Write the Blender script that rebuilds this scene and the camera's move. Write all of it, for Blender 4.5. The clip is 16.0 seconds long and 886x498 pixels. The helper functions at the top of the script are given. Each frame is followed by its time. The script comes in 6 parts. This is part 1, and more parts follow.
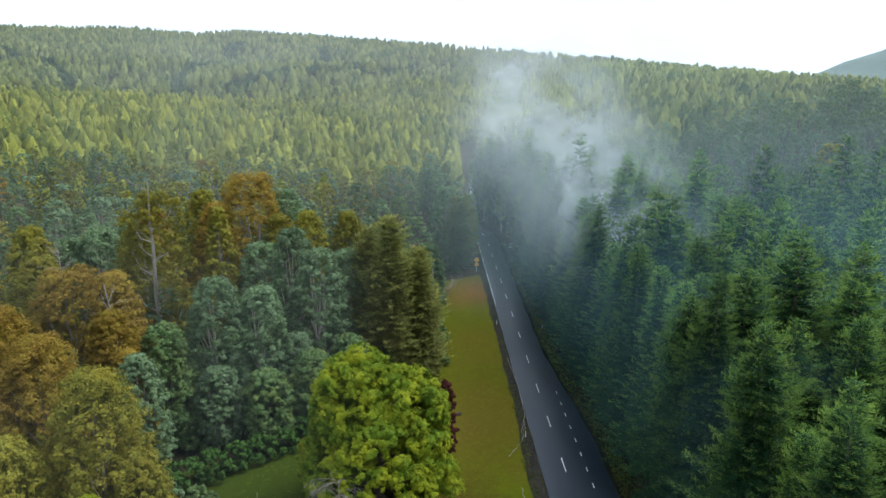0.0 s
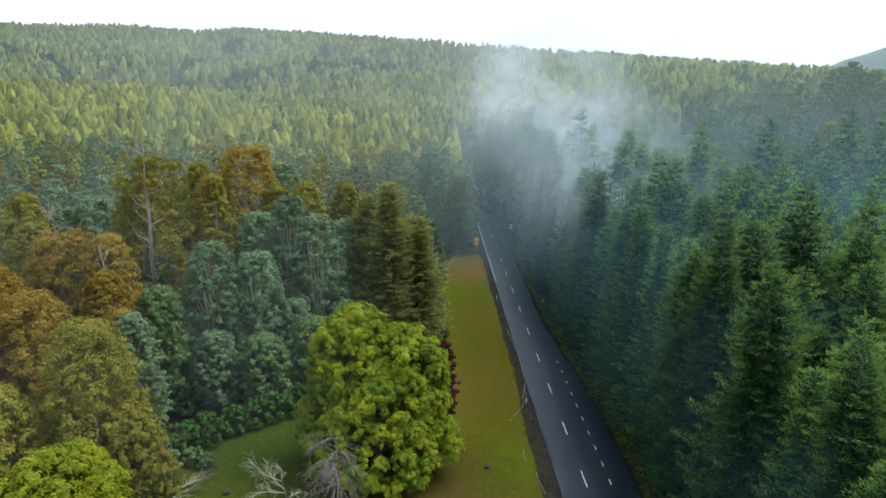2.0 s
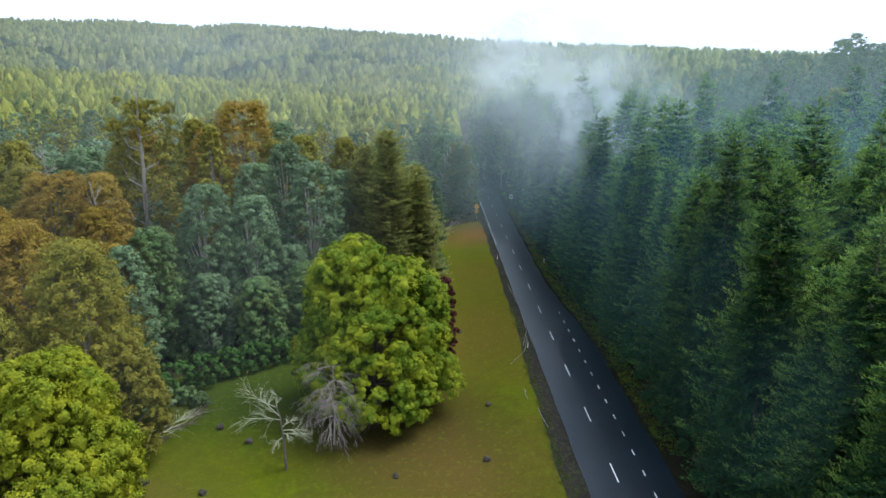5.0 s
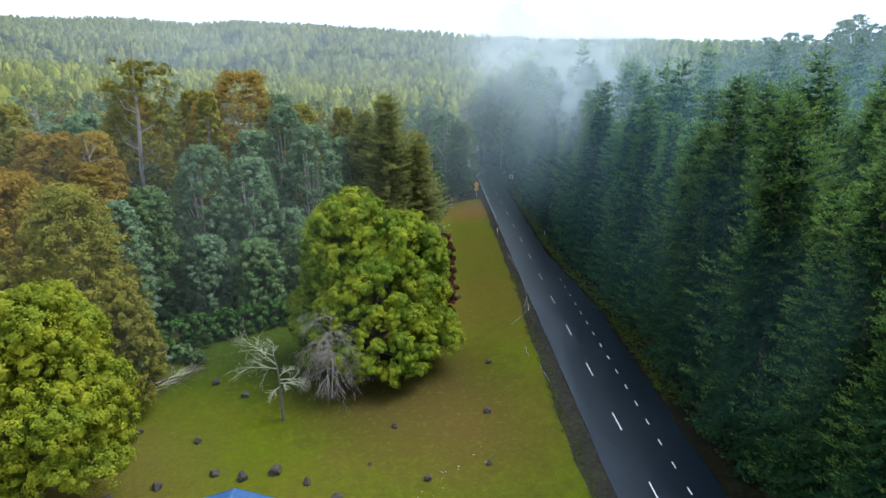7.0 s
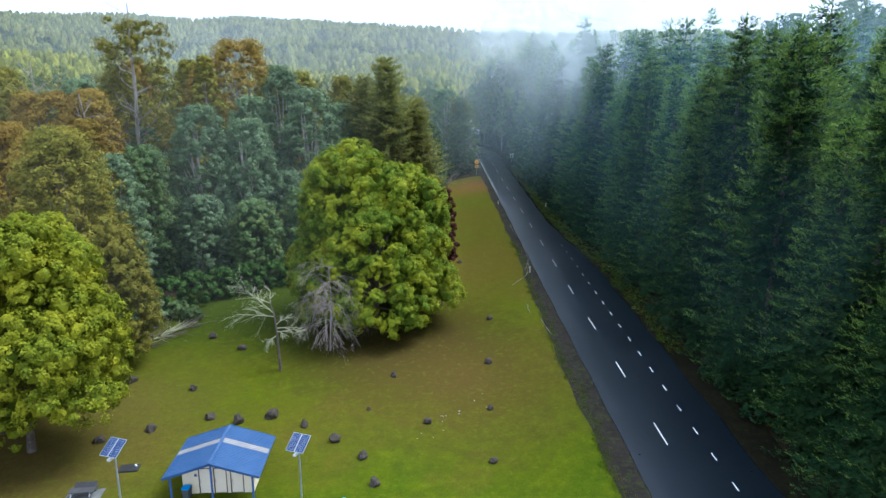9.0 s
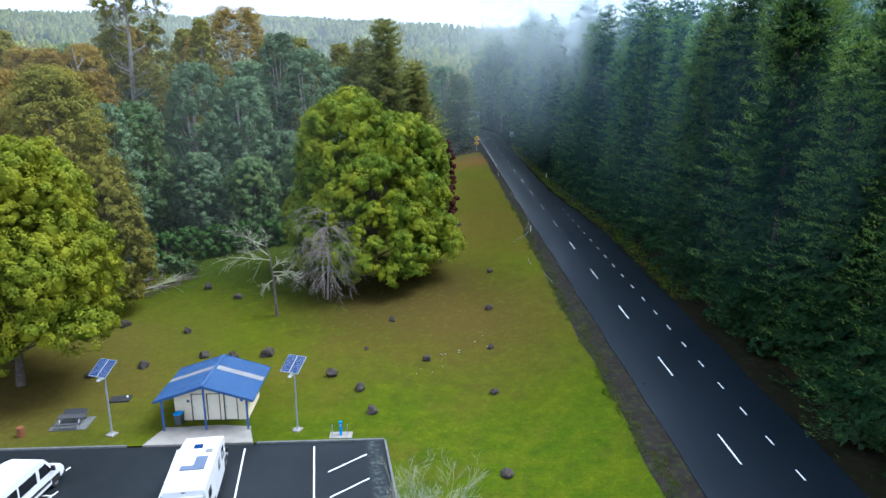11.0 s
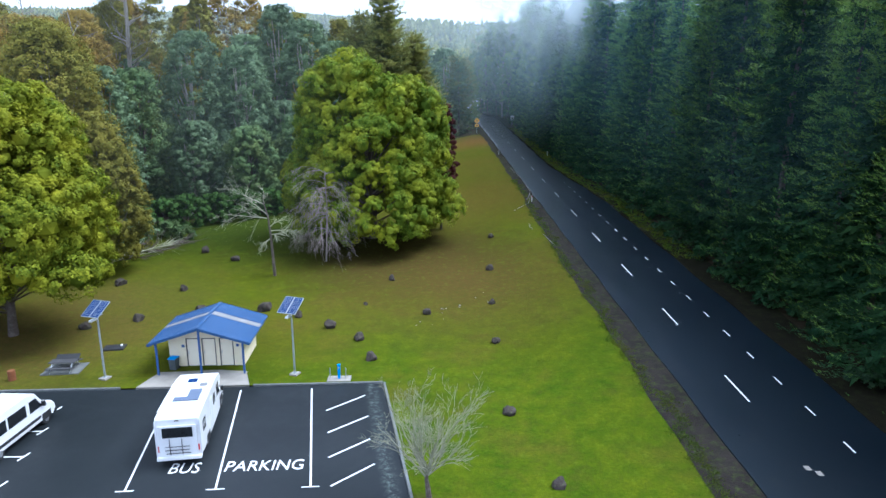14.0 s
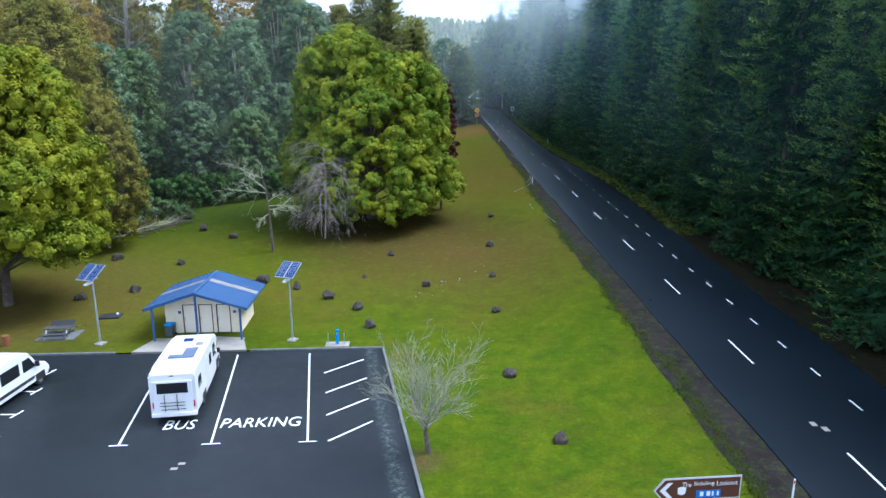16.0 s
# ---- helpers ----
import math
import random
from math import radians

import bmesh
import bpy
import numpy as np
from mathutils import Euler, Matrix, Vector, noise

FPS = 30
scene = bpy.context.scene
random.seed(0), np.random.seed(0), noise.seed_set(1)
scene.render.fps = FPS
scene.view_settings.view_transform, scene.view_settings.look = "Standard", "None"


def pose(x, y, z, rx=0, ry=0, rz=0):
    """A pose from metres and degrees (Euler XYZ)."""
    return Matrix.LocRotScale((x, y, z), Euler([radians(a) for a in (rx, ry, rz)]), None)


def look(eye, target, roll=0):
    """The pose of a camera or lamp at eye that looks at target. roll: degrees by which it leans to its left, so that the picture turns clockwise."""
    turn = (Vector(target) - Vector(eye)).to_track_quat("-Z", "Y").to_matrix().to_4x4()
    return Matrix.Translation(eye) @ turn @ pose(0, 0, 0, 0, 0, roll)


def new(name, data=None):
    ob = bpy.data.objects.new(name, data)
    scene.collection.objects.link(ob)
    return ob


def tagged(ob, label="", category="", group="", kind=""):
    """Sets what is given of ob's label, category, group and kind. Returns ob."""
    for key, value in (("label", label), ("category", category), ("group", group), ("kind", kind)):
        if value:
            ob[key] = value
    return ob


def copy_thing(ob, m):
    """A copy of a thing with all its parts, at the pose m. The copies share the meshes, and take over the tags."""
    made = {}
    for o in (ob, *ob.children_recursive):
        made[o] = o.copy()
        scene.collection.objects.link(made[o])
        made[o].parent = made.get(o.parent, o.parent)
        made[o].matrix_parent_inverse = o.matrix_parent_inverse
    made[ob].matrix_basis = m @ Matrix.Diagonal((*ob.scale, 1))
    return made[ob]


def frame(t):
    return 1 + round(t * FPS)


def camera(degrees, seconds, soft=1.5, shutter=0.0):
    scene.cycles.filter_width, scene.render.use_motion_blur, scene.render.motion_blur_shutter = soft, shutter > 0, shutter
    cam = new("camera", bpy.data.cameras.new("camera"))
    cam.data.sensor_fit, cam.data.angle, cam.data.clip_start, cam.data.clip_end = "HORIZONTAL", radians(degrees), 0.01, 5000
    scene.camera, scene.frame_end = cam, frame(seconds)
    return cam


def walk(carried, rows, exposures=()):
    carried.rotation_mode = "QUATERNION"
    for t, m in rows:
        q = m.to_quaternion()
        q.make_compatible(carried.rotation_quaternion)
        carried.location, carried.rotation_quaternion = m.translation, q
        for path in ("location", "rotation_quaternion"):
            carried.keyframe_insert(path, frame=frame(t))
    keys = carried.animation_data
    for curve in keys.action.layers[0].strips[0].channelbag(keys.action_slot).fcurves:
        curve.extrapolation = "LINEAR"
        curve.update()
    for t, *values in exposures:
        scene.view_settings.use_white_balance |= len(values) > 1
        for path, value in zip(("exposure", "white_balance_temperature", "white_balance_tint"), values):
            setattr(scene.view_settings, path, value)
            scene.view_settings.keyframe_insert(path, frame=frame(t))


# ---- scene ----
cam = camera(68.0, 16.0)
METRES, EYE, TILT, LEAN, TURN = 38.0, 55.3, -13.0, 0.0, 0.0
ROWS = [
    (0, 0, 0, 0, 0, 0, -0),
    (0.5, -0.0005, 0.0091, -0.0374, -0, -0.0217, 0),
    (1, -0.0006, 0.0184, -0.0746, -0.0072, -0.0217, 0.01),
    (1.5, 0.0002, 0.029, -0.1126, -0.0217, -0.0289, 0.02),
    (2, 0.0006, 0.0362, -0.1463, -0.0289, -0.0434, 0.02),
    (2.5, 0.0017, 0.0455, -0.1838, -0.0362, -0.0651, 0.03),
    (3, 0.0022, 0.0564, -0.2214, -0.0434, -0.0868, 0.02),
    (3.5, 0.0005, 0.0648, -0.2583, -0.0506, -0.1157, 0.02),
    (6, -0.0002, 0.1103, -0.4454, -0.0796, -0.1519, 0.01),
    (6.5, 0, 0.1171, -0.4822, -0.0868, -0.1809, 0.02),
    (7, 0.0003, 0.1252, -0.5192, -0.0868, -0.2027, 0.03),
    (7.5, 0.0008, 0.1342, -0.555, -0.0796, -0.2244, 0),
    (8, 0.0009, 0.1433, -0.5905, -0.0796, -0.2678, 0.01),
    (8.5, 0.0003, 0.1506, -0.6262, -0.0723, -0.3112, 0.01),
    (9, -0.0003, 0.1593, -0.6615, -0.0868, -0.3763, -0),
    (11.5, 0.0016, 0.1997, -0.8432, -0.0796, -0.4558, 0.13),
    (12, 0.0009, 0.2041, -0.8618, -0.0723, -0.5065, 0.13),
    (12.5, 0.0008, 0.2077, -0.8751, -0.0796, -0.5137, 0.13),
    (13, 0.0006, 0.2118, -0.8908, -0.0868, -0.5282, 0.13),
    (13.5, 0.0004, 0.2159, -0.9062, -0.0868, -0.5427, 0.12),
    (14, 0.0002, 0.2196, -0.9221, -0.094, -0.5644, 0.13),
    (14.5, 0.0002, 0.2232, -0.9385, -0.094, -0.5789, 0.12),
    (15, 0.0005, 0.2265, -0.9539, -0.094, -0.6079, 0.11),
    (15.5, 0.0009, 0.2304, -0.9694, -0.0796, -0.6151, 0.11),
    (16, 0.001, 0.2341, -0.9852, -0.0796, -0.6223, 0.1),
]
walk(cam, [(t, pose(0, 0, EYE, TILT, LEAN, TURN) @ pose(METRES * x, METRES * y, METRES * z, 90 + pitch, roll, yaw)) for t, x, y, z, yaw, pitch, roll in ROWS],
     exposures=[(0.0, 0.0, 5330, 7), (6.0, 0.20, 5150, 9), (13.0, 0.42, 4800, 12), (16.0, 0.42, 4750, 12)])

# ---- world and sun ----
SUN_ELEV, SUN_AZ = 60.0, 78.0          # degrees above the horizon, degrees to the right of straight ahead
world = bpy.data.worlds.new("world")
scene.world = world
world.use_nodes = True
wn, wl = world.node_tree.nodes, world.node_tree.links
sky = wn.new("ShaderNodeTexSky")
sky.sky_type = 'NISHITA'
sky.sun_disc = False
sky.sun_elevation, sky.sun_rotation = radians(SUN_ELEV), radians(SUN_AZ)
sky.dust_density, sky.air_density = 3.0, 1.0
overcast = wn.new("ShaderNodeMix")
overcast.data_type = 'RGBA'
overcast.inputs[0].default_value = 0.9
overcast.inputs[7].default_value = (10.9, 10.8, 10.7, 1)
wl.new(sky.outputs[0], overcast.inputs[6])
# thin bright cloud down to the horizon
up = wn.new("ShaderNodeSeparateXYZ")
wl.new(wn.new("ShaderNodeTexCoord").outputs["Generated"], up.inputs[0])
grade = wn.new("ShaderNodeMapRange")
for socket, value in zip(grade.inputs[1:5], (0.0, 0.9, 1.5, 1.15)):
    socket.default_value = value
wl.new(up.outputs[2], grade.inputs[0])
cover = wn.new("ShaderNodeVectorMath")
cover.operation = 'SCALE'
wl.new(overcast.outputs[2], cover.inputs[0])
wl.new(grade.outputs[0], cover.inputs["Scale"])
wl.new(cover.outputs[0], wn["Background"].inputs[0])
wn["Background"].inputs[1].default_value = 0.095

sun_data = bpy.data.lights.new("sun", 'SUN')
sun_data.energy, sun_data.angle, sun_data.color = 4.6, radians(32), (1.0, 0.91, 0.74)
sun = new("sun", sun_data)
sun_from = Vector((math.sin(radians(SUN_AZ)) * math.cos(radians(SUN_ELEV)), math.cos(radians(SUN_AZ)) * math.cos(radians(SUN_ELEV)), math.sin(radians(SUN_ELEV))))
sun.matrix_world = look(sun_from * 300, (0, 0, 0))


# ---- materials ----
def nodes_of(name):
    m = bpy.data.materials.new(name)
    m.use_nodes = True
    nt = m.node_tree
    return m, nt.nodes, nt.links, nt.nodes["Principled BSDF"]


def mixrgb(n, l, fac, a, b, kind='MIX'):
    x = n.new("ShaderNodeMix")
    x.data_type, x.blend_type = 'RGBA', kind
    for sock, v in ((0, fac), (6, a), (7, b)):
        if isinstance(v, (int, float)):
            x.inputs[sock].default_value = v
        elif isinstance(v, tuple):
            x.inputs[sock].default_value = (*v[:3], 1)
        else:
            l.new(v, x.inputs[sock])
    return x.outputs[2]


def ramp(n, l, val, lo, hi):
    r = n.new("ShaderNodeMapRange")
    r.inputs[1].default_value, r.inputs[2].default_value = lo, hi
    l.new(val, r.inputs[0])
    return r.outputs[0]


def mathn(n, l, op, a, b=None):
    x = n.new("ShaderNodeMath")
    x.operation = op
    for i, v in ((0, a), (1, b)):
        if v is None:
            continue
        if isinstance(v, (int, float)):
            x.inputs[i].default_value = v
        else:
            l.new(v, x.inputs[i])
    return x.outputs[0]


def noise_tex(n, l, co, scale, detail=4, rough=0.55):
    t = n.new("ShaderNodeTexNoise")
    t.inputs["Scale"].default_value, t.inputs["Detail"].default_value, t.inputs["Roughness"].default_value = scale, detail, rough
    l.new(co, t.inputs["Vector"])
    return t.outputs[0]


def coords(n, what="Object"):
    return n.new("ShaderNodeTexCoord").outputs[what]


def surface(name, a, b, scale=2.0, fine=30.0, rough=0.7, metal=0.0, bump=0.3, dirt=None, dirt_amount=0.3, spec=0.5, bump_dist=0.02):
    """A surface of two tones at two scales, with relief and optional dirt."""
    m, n, l, p = nodes_of(name)
    co = coords(n)
    big, small = noise_tex(n, l, co, scale), noise_tex(n, l, co, fine, 3)
    f = mathn(n, l, 'ADD', mathn(n, l, 'MULTIPLY', ramp(n, l, big, 0.3, 0.7), 0.6), mathn(n, l, 'MULTIPLY', ramp(n, l, small, 0.3, 0.7), 0.4))
    col = mixrgb(n, l, f, a, b)
    if dirt:
        d = mathn(n, l, 'MULTIPLY', ramp(n, l, noise_tex(n, l, co, scale * 2.7, 6, 0.7), 0.5, 0.75), dirt_amount)
        col = mixrgb(n, l, d, col, dirt)
    l.new(col, p.inputs["Base Color"])
    p.inputs["Roughness"].default_value, p.inputs["Metallic"].default_value = rough, metal
    p.inputs["Specular IOR Level"].default_value = spec
    if bump:
        bn = n.new("ShaderNodeBump")
        bn.inputs["Strength"].default_value, bn.inputs["Distance"].default_value = bump, bump_dist
        l.new(small, bn.inputs["Height"])
        l.new(bn.outputs[0], p.inputs["Normal"])
    return m


scene.cycles.transparent_max_bounces = 32


def foliage(name, a, b, c, translucent=0.24, stands=False, vary=(0.75, 1.2)):
    """Leaves: each leaf its own tone, each tree its own cast."""
    m, n, l, p = nodes_of(name)
    g = n.new("ShaderNodeNewGeometry")
    oi = n.new("ShaderNodeObjectInfo")
    col = mixrgb(n, l, g.outputs["Random Per Island"], a, b)
    patch = ramp(n, l, noise_tex(n, l, coords(n), 0.35, 3), 0.42, 0.66)
    col = mixrgb(n, l, mathn(n, l, 'MULTIPLY', patch, 0.25 if stands else 0.7), col, c)
    if stands:
        # tree by tree, and stand by stand
        co = coords(n)
        for sc, lo, hi, amount, tint in ((0.012, 0.50, 0.66, 0.45, (0.06, 0.105, 0.05)), (0.03, 0.55, 0.7, 0.4, (0.22, 0.20, 0.04))):
            col = mixrgb(n, l, mathn(n, l, 'MULTIPLY', ramp(n, l, noise_tex(n, l, co, sc, 2), lo, hi), amount), col, tint)
    hsv = n.new("ShaderNodeHueSaturation")
    val = n.new("ShaderNodeMapRange")
    val.inputs[3].default_value, val.inputs[4].default_value = vary
    l.new(oi.outputs["Random"], val.inputs[0])
    l.new(val.outputs[0], hsv.inputs["Value"])
    l.new(col, hsv.inputs["Color"])
    l.new(hsv.outputs[0], p.inputs["Base Color"])
    p.inputs["Roughness"].default_value = 0.7
    p.inputs["Specular IOR Level"].default_value = 0.12
    tr = n.new("ShaderNodeBsdfTranslucent")
    l.new(hsv.outputs[0], tr.inputs[0])
    mx = n.new("ShaderNodeMixShader")
    mx.inputs[0].default_value = translucent
    l.new(p.outputs[0], mx.inputs[1])
    l.new(tr.outputs[0], mx.inputs[2])
    l.new(mx.outputs[0], n["Material Output"].inputs[0])
    return m


M_fir = foliage("fir needles", (0.010, 0.034, 0.014), (0.029, 0.074, 0.025), (0.052, 0.102, 0.026), 0.18, vary=(0.7, 1.25))
# lighter copy of the needles, imitating top light on the firs
M_fir_tip = foliage("sunlit-toned fir shoots", (0.060, 0.125, 0.024), (0.135, 0.225, 0.040), (0.20, 0.27, 0.040), 0.3, vary=(0.65, 1.3))
M_fir_far = foliage("plantation leaves", (0.072, 0.108, 0.020), (0.37, 0.375, 0.054), (0.40, 0.37, 0.046), stands=True)
M_fir_grey = foliage("grey-green plantation leaves", (0.065, 0.100, 0.034), (0.31, 0.335, 0.085), (0.32, 0.33, 0.07), stands=True)
# dark tone that far gully trees take instead of shade
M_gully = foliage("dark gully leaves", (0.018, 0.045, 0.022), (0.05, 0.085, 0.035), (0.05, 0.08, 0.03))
M_bright = foliage("bright yellow-green leaves", (0.052, 0.098, 0.006), (0.165, 0.222, 0.009), (0.315, 0.320, 0.007))
M_yellow = foliage("yellow-green leaves", (0.10, 0.145, 0.006), (0.29, 0.33, 0.010), (0.43, 0.415, 0.010))
M_orange = foliage("rusty gum leaves", (0.122, 0.086, 0.014), (0.285, 0.182, 0.023), (0.255, 0.195, 0.020))
M_olive = foliage("olive gum leaves", (0.105, 0.108, 0.013), (0.250, 0.232, 0.026), (0.245, 0.206, 0.018))
M_silver = foliage("grey-green wattle leaves", (0.070, 0.118, 0.055), (0.195, 0.255, 0.130), (0.125, 0.185, 0.068))
M_dark = foliage("dark green leaves", (0.060, 0.112, 0.040), (0.15, 0.215, 0.072), (0.160, 0.200, 0.055))
M_brownpine = foliage("brown-green needles", (0.090, 0.112, 0.032), (0.21, 0.22, 0.062), (0.225, 0.20, 0.05), 0.35)
M_pinetip = foliage("pale pine shoots", (0.14, 0.165, 0.045), (0.27, 0.28, 0.072), (0.29, 0.275, 0.065), 0.35)
M_shrub = foliage("shrub leaves", (0.028, 0.066, 0.012), (0.072, 0.135, 0.022), (0.06, 0.11, 0.02))
M_grass = foliage("grass blades", (0.035, 0.075, 0.005), (0.095, 0.13, 0.008), (0.11, 0.11, 0.012))
M_maroon = foliage("maroon leaves", (0.045, 0.012, 0.012), (0.095, 0.024, 0.022), (0.065, 0.016, 0.014))
M_bark = surface("bark", (0.05, 0.038, 0.03), (0.13, 0.10, 0.078), 1.2, 14, 0.9, bump=0.8, dirt=(0.26, 0.235, 0.19), dirt_amount=0.6)
M_palebark = surface("pale gum bark", (0.15, 0.13, 0.10), (0.30, 0.27, 0.22), 0.8, 9, 0.8, dirt=(0.18, 0.12, 0.08), dirt_amount=0.6)
M_whitebark = surface("smooth pale gum bark", (0.25, 0.22, 0.18), (0.40, 0.36, 0.30), 0.8, 9, 0.75, dirt=(0.20, 0.14, 0.10), dirt_amount=0.6)
M_deadwood = surface("weathered dead wood", (0.17, 0.135, 0.115), (0.31, 0.26, 0.225), 2, 18, 0.9)
M_lichen = surface("lichen-covered wood", (0.25, 0.25, 0.15), (0.43, 0.43, 0.29), 3, 20, 0.95, dirt=(0.12, 0.10, 0.07), dirt_amount=0.5)
M_twig = surface("bare twig bark", (0.17, 0.165, 0.11), (0.32, 0.31, 0.22), 3, 20, 0.9, dirt=(0.30, 0.34, 0.12), dirt_amount=0.4)
M_stone = surface("dark boulder stone", (0.020, 0.017, 0.016), (0.088, 0.070, 0.060), 2.2, 16, 0.9, spec=0.15, bump=0.9, dirt=(0.13, 0.15, 0.06), dirt_amount=0.5, bump_dist=0.05)
M_paint = surface("white road paint", (0.72, 0.73, 0.72), (0.86, 0.87, 0.86), 3, 40, 0.6, dirt=(0.32, 0.32, 0.33), dirt_amount=0.45)
M_concrete = surface("pale concrete", (0.19, 0.175, 0.15), (0.32, 0.295, 0.255), 1.2, 20, 0.85, dirt=(0.20, 0.18, 0.14), dirt_amount=0.5)
M_kerb = surface("dark wet kerb concrete", (0.07, 0.075, 0.075), (0.17, 0.17, 0.16), 1.5, 18, 0.7, dirt=(0.06, 0.09, 0.03), dirt_amount=0.5)
M_roofblue = surface("blue painted roof steel", (0.022, 0.062, 0.16), (0.038, 0.092, 0.215), 0.7, 12, 0.38, bump=0.05, dirt=(0.10, 0.13, 0.20), dirt_amount=0.35)
M_postblue = surface("blue painted post", (0.03, 0.075, 0.22), (0.045, 0.10, 0.28), 2, 25, 0.5, bump=0.1)
M_skylight = surface("milky roof sheet", (0.17, 0.17, 0.18), (0.28, 0.28, 0.28), 1.5, 20, 0.5, bump=0.05, dirt=(0.26, 0.20, 0.15), dirt_amount=0.7)
M_cream = surface("cream painted wall", (0.76, 0.66, 0.44), (0.84, 0.75, 0.54), 0.8, 16, 0.75, bump=0.1, dirt=(0.40, 0.34, 0.22), dirt_amount=0.35)
M_doorcream = surface("cream door paint", (0.80, 0.71, 0.52), (0.86, 0.78, 0.60), 1.5, 22, 0.55, bump=0.05)
M_darkframe = surface("dark brown frame", (0.035, 0.028, 0.025), (0.07, 0.055, 0.05), 3, 25, 0.6, bump=0.1)
M_white = surface("white vehicle paint", (0.68, 0.68, 0.68), (0.75, 0.75, 0.75), 0.8, 30, 0.28, bump=0.0, dirt=(0.55, 0.55, 0.55), dirt_amount=0.25)
M_whiteroof = surface("white fibreglass", (0.62, 0.63, 0.64), (0.72, 0.73, 0.74), 0.8, 30, 0.45, bump=0.03, dirt=(0.5, 0.5, 0.5), dirt_amount=0.25)
M_glass = surface("dark tinted glass", (0.008, 0.009, 0.011), (0.018, 0.02, 0.022), 1, 10, 0.08, bump=0.0)
M_tyre = surface("tyre rubber", (0.012, 0.012, 0.012), (0.03, 0.03, 0.03), 4, 40, 0.85)
M_rim = surface("grey wheel rim", (0.22, 0.22, 0.23), (0.36, 0.36, 0.37), 4, 40, 0.4, metal=0.6, bump=0.05)
M_black = surface("black plastic", (0.012, 0.012, 0.013), (0.03, 0.03, 0.032), 4, 40, 0.55, bump=0.1)
M_red = surface("red lamp lens", (0.45, 0.012, 0.02), (0.6, 0.03, 0.03), 6, 40, 0.2, bump=0.0)
M_galv = surface("galvanised steel", (0.36, 0.38, 0.39), (0.52, 0.54, 0.55), 3, 30, 0.45, metal=0.7, bump=0.05)
M_panel = surface("solar cell glass", (0.003, 0.020, 0.085), (0.007, 0.034, 0.135), 2, 25, 0.3, bump=0.0, spec=0.08)
M_roofpanel = surface("dull grey-blue panel film", (0.075, 0.10, 0.16), (0.11, 0.14, 0.21), 2, 25, 0.35, bump=0.0)
M_blueplastic = surface("bright blue plastic", (0.01, 0.24, 0.68), (0.02, 0.30, 0.76), 3, 30, 0.45, bump=0.05)
M_binbody = surface("dark green-grey bin plastic", (0.04, 0.05, 0.05), (0.08, 0.09, 0.09), 3, 30, 0.6, bump=0.1)
M_timber = surface("weathered table timber", (0.028, 0.028, 0.030), (0.07, 0.068, 0.07), 2, 20, 0.85)
M_rust = surface("rusted steel", (0.12, 0.038, 0.012), (0.21, 0.075, 0.02), 4, 22, 0.9)
M_signbrown = surface("brown sign sheeting", (0.07, 0.022, 0.014), (0.10, 0.032, 0.02), 2, 30, 0.45, bump=0.0)
M_signwhite = surface("white sign sheeting", (0.74, 0.74, 0.74), (0.82, 0.82, 0.82), 2, 30, 0.45, bump=0.0)
M_signblue = surface("blue sign sheeting", (0.012, 0.13, 0.50), (0.02, 0.17, 0.58), 2, 30, 0.45, bump=0.0)
M_signyellow = surface("yellow sign sheeting", (0.85, 0.42, 0.01), (0.92, 0.50, 0.015), 2, 30, 0.45, bump=0.0)
M_gravel = surface("roadside gravel and litter", (0.011, 0.009, 0.0085), (0.032, 0.026, 0.023), 0.8, 9, 0.95, bump=0.9, spec=0.1, dirt=(0.05, 0.075, 0.014), dirt_amount=0.8, bump_dist=0.04)
# near-black base: the firs' shade is put into this verge colour
M_rough = surface("rough verge grass darkened for fir shade", (0.007, 0.0065, 0.0045), (0.018, 0.016, 0.008), 0.6, 7, 0.95, bump=0.9, spec=0.05, dirt=(0.036, 0.044, 0.011), dirt_amount=0.6, bump_dist=0.06)
M_palegravel = surface("washed pale grit", (0.17, 0.16, 0.145), (0.32, 0.305, 0.28), 3, 20, 0.95)
M_floor = surface("forest floor", (0.016, 0.013, 0.008), (0.042, 0.031, 0.017), 0.25, 3.0, 0.95, bump=0.8, spec=0.08, dirt=(0.03, 0.055, 0.012), dirt_amount=0.8, bump_dist=0.1)
# blue-green tint carries the haze of distance in the colour
M_farhill = surface("far wooded hill", (0.05, 0.085, 0.075), (0.10, 0.14, 0.12), 0.004, 0.05, 0.95, bump=0.0)


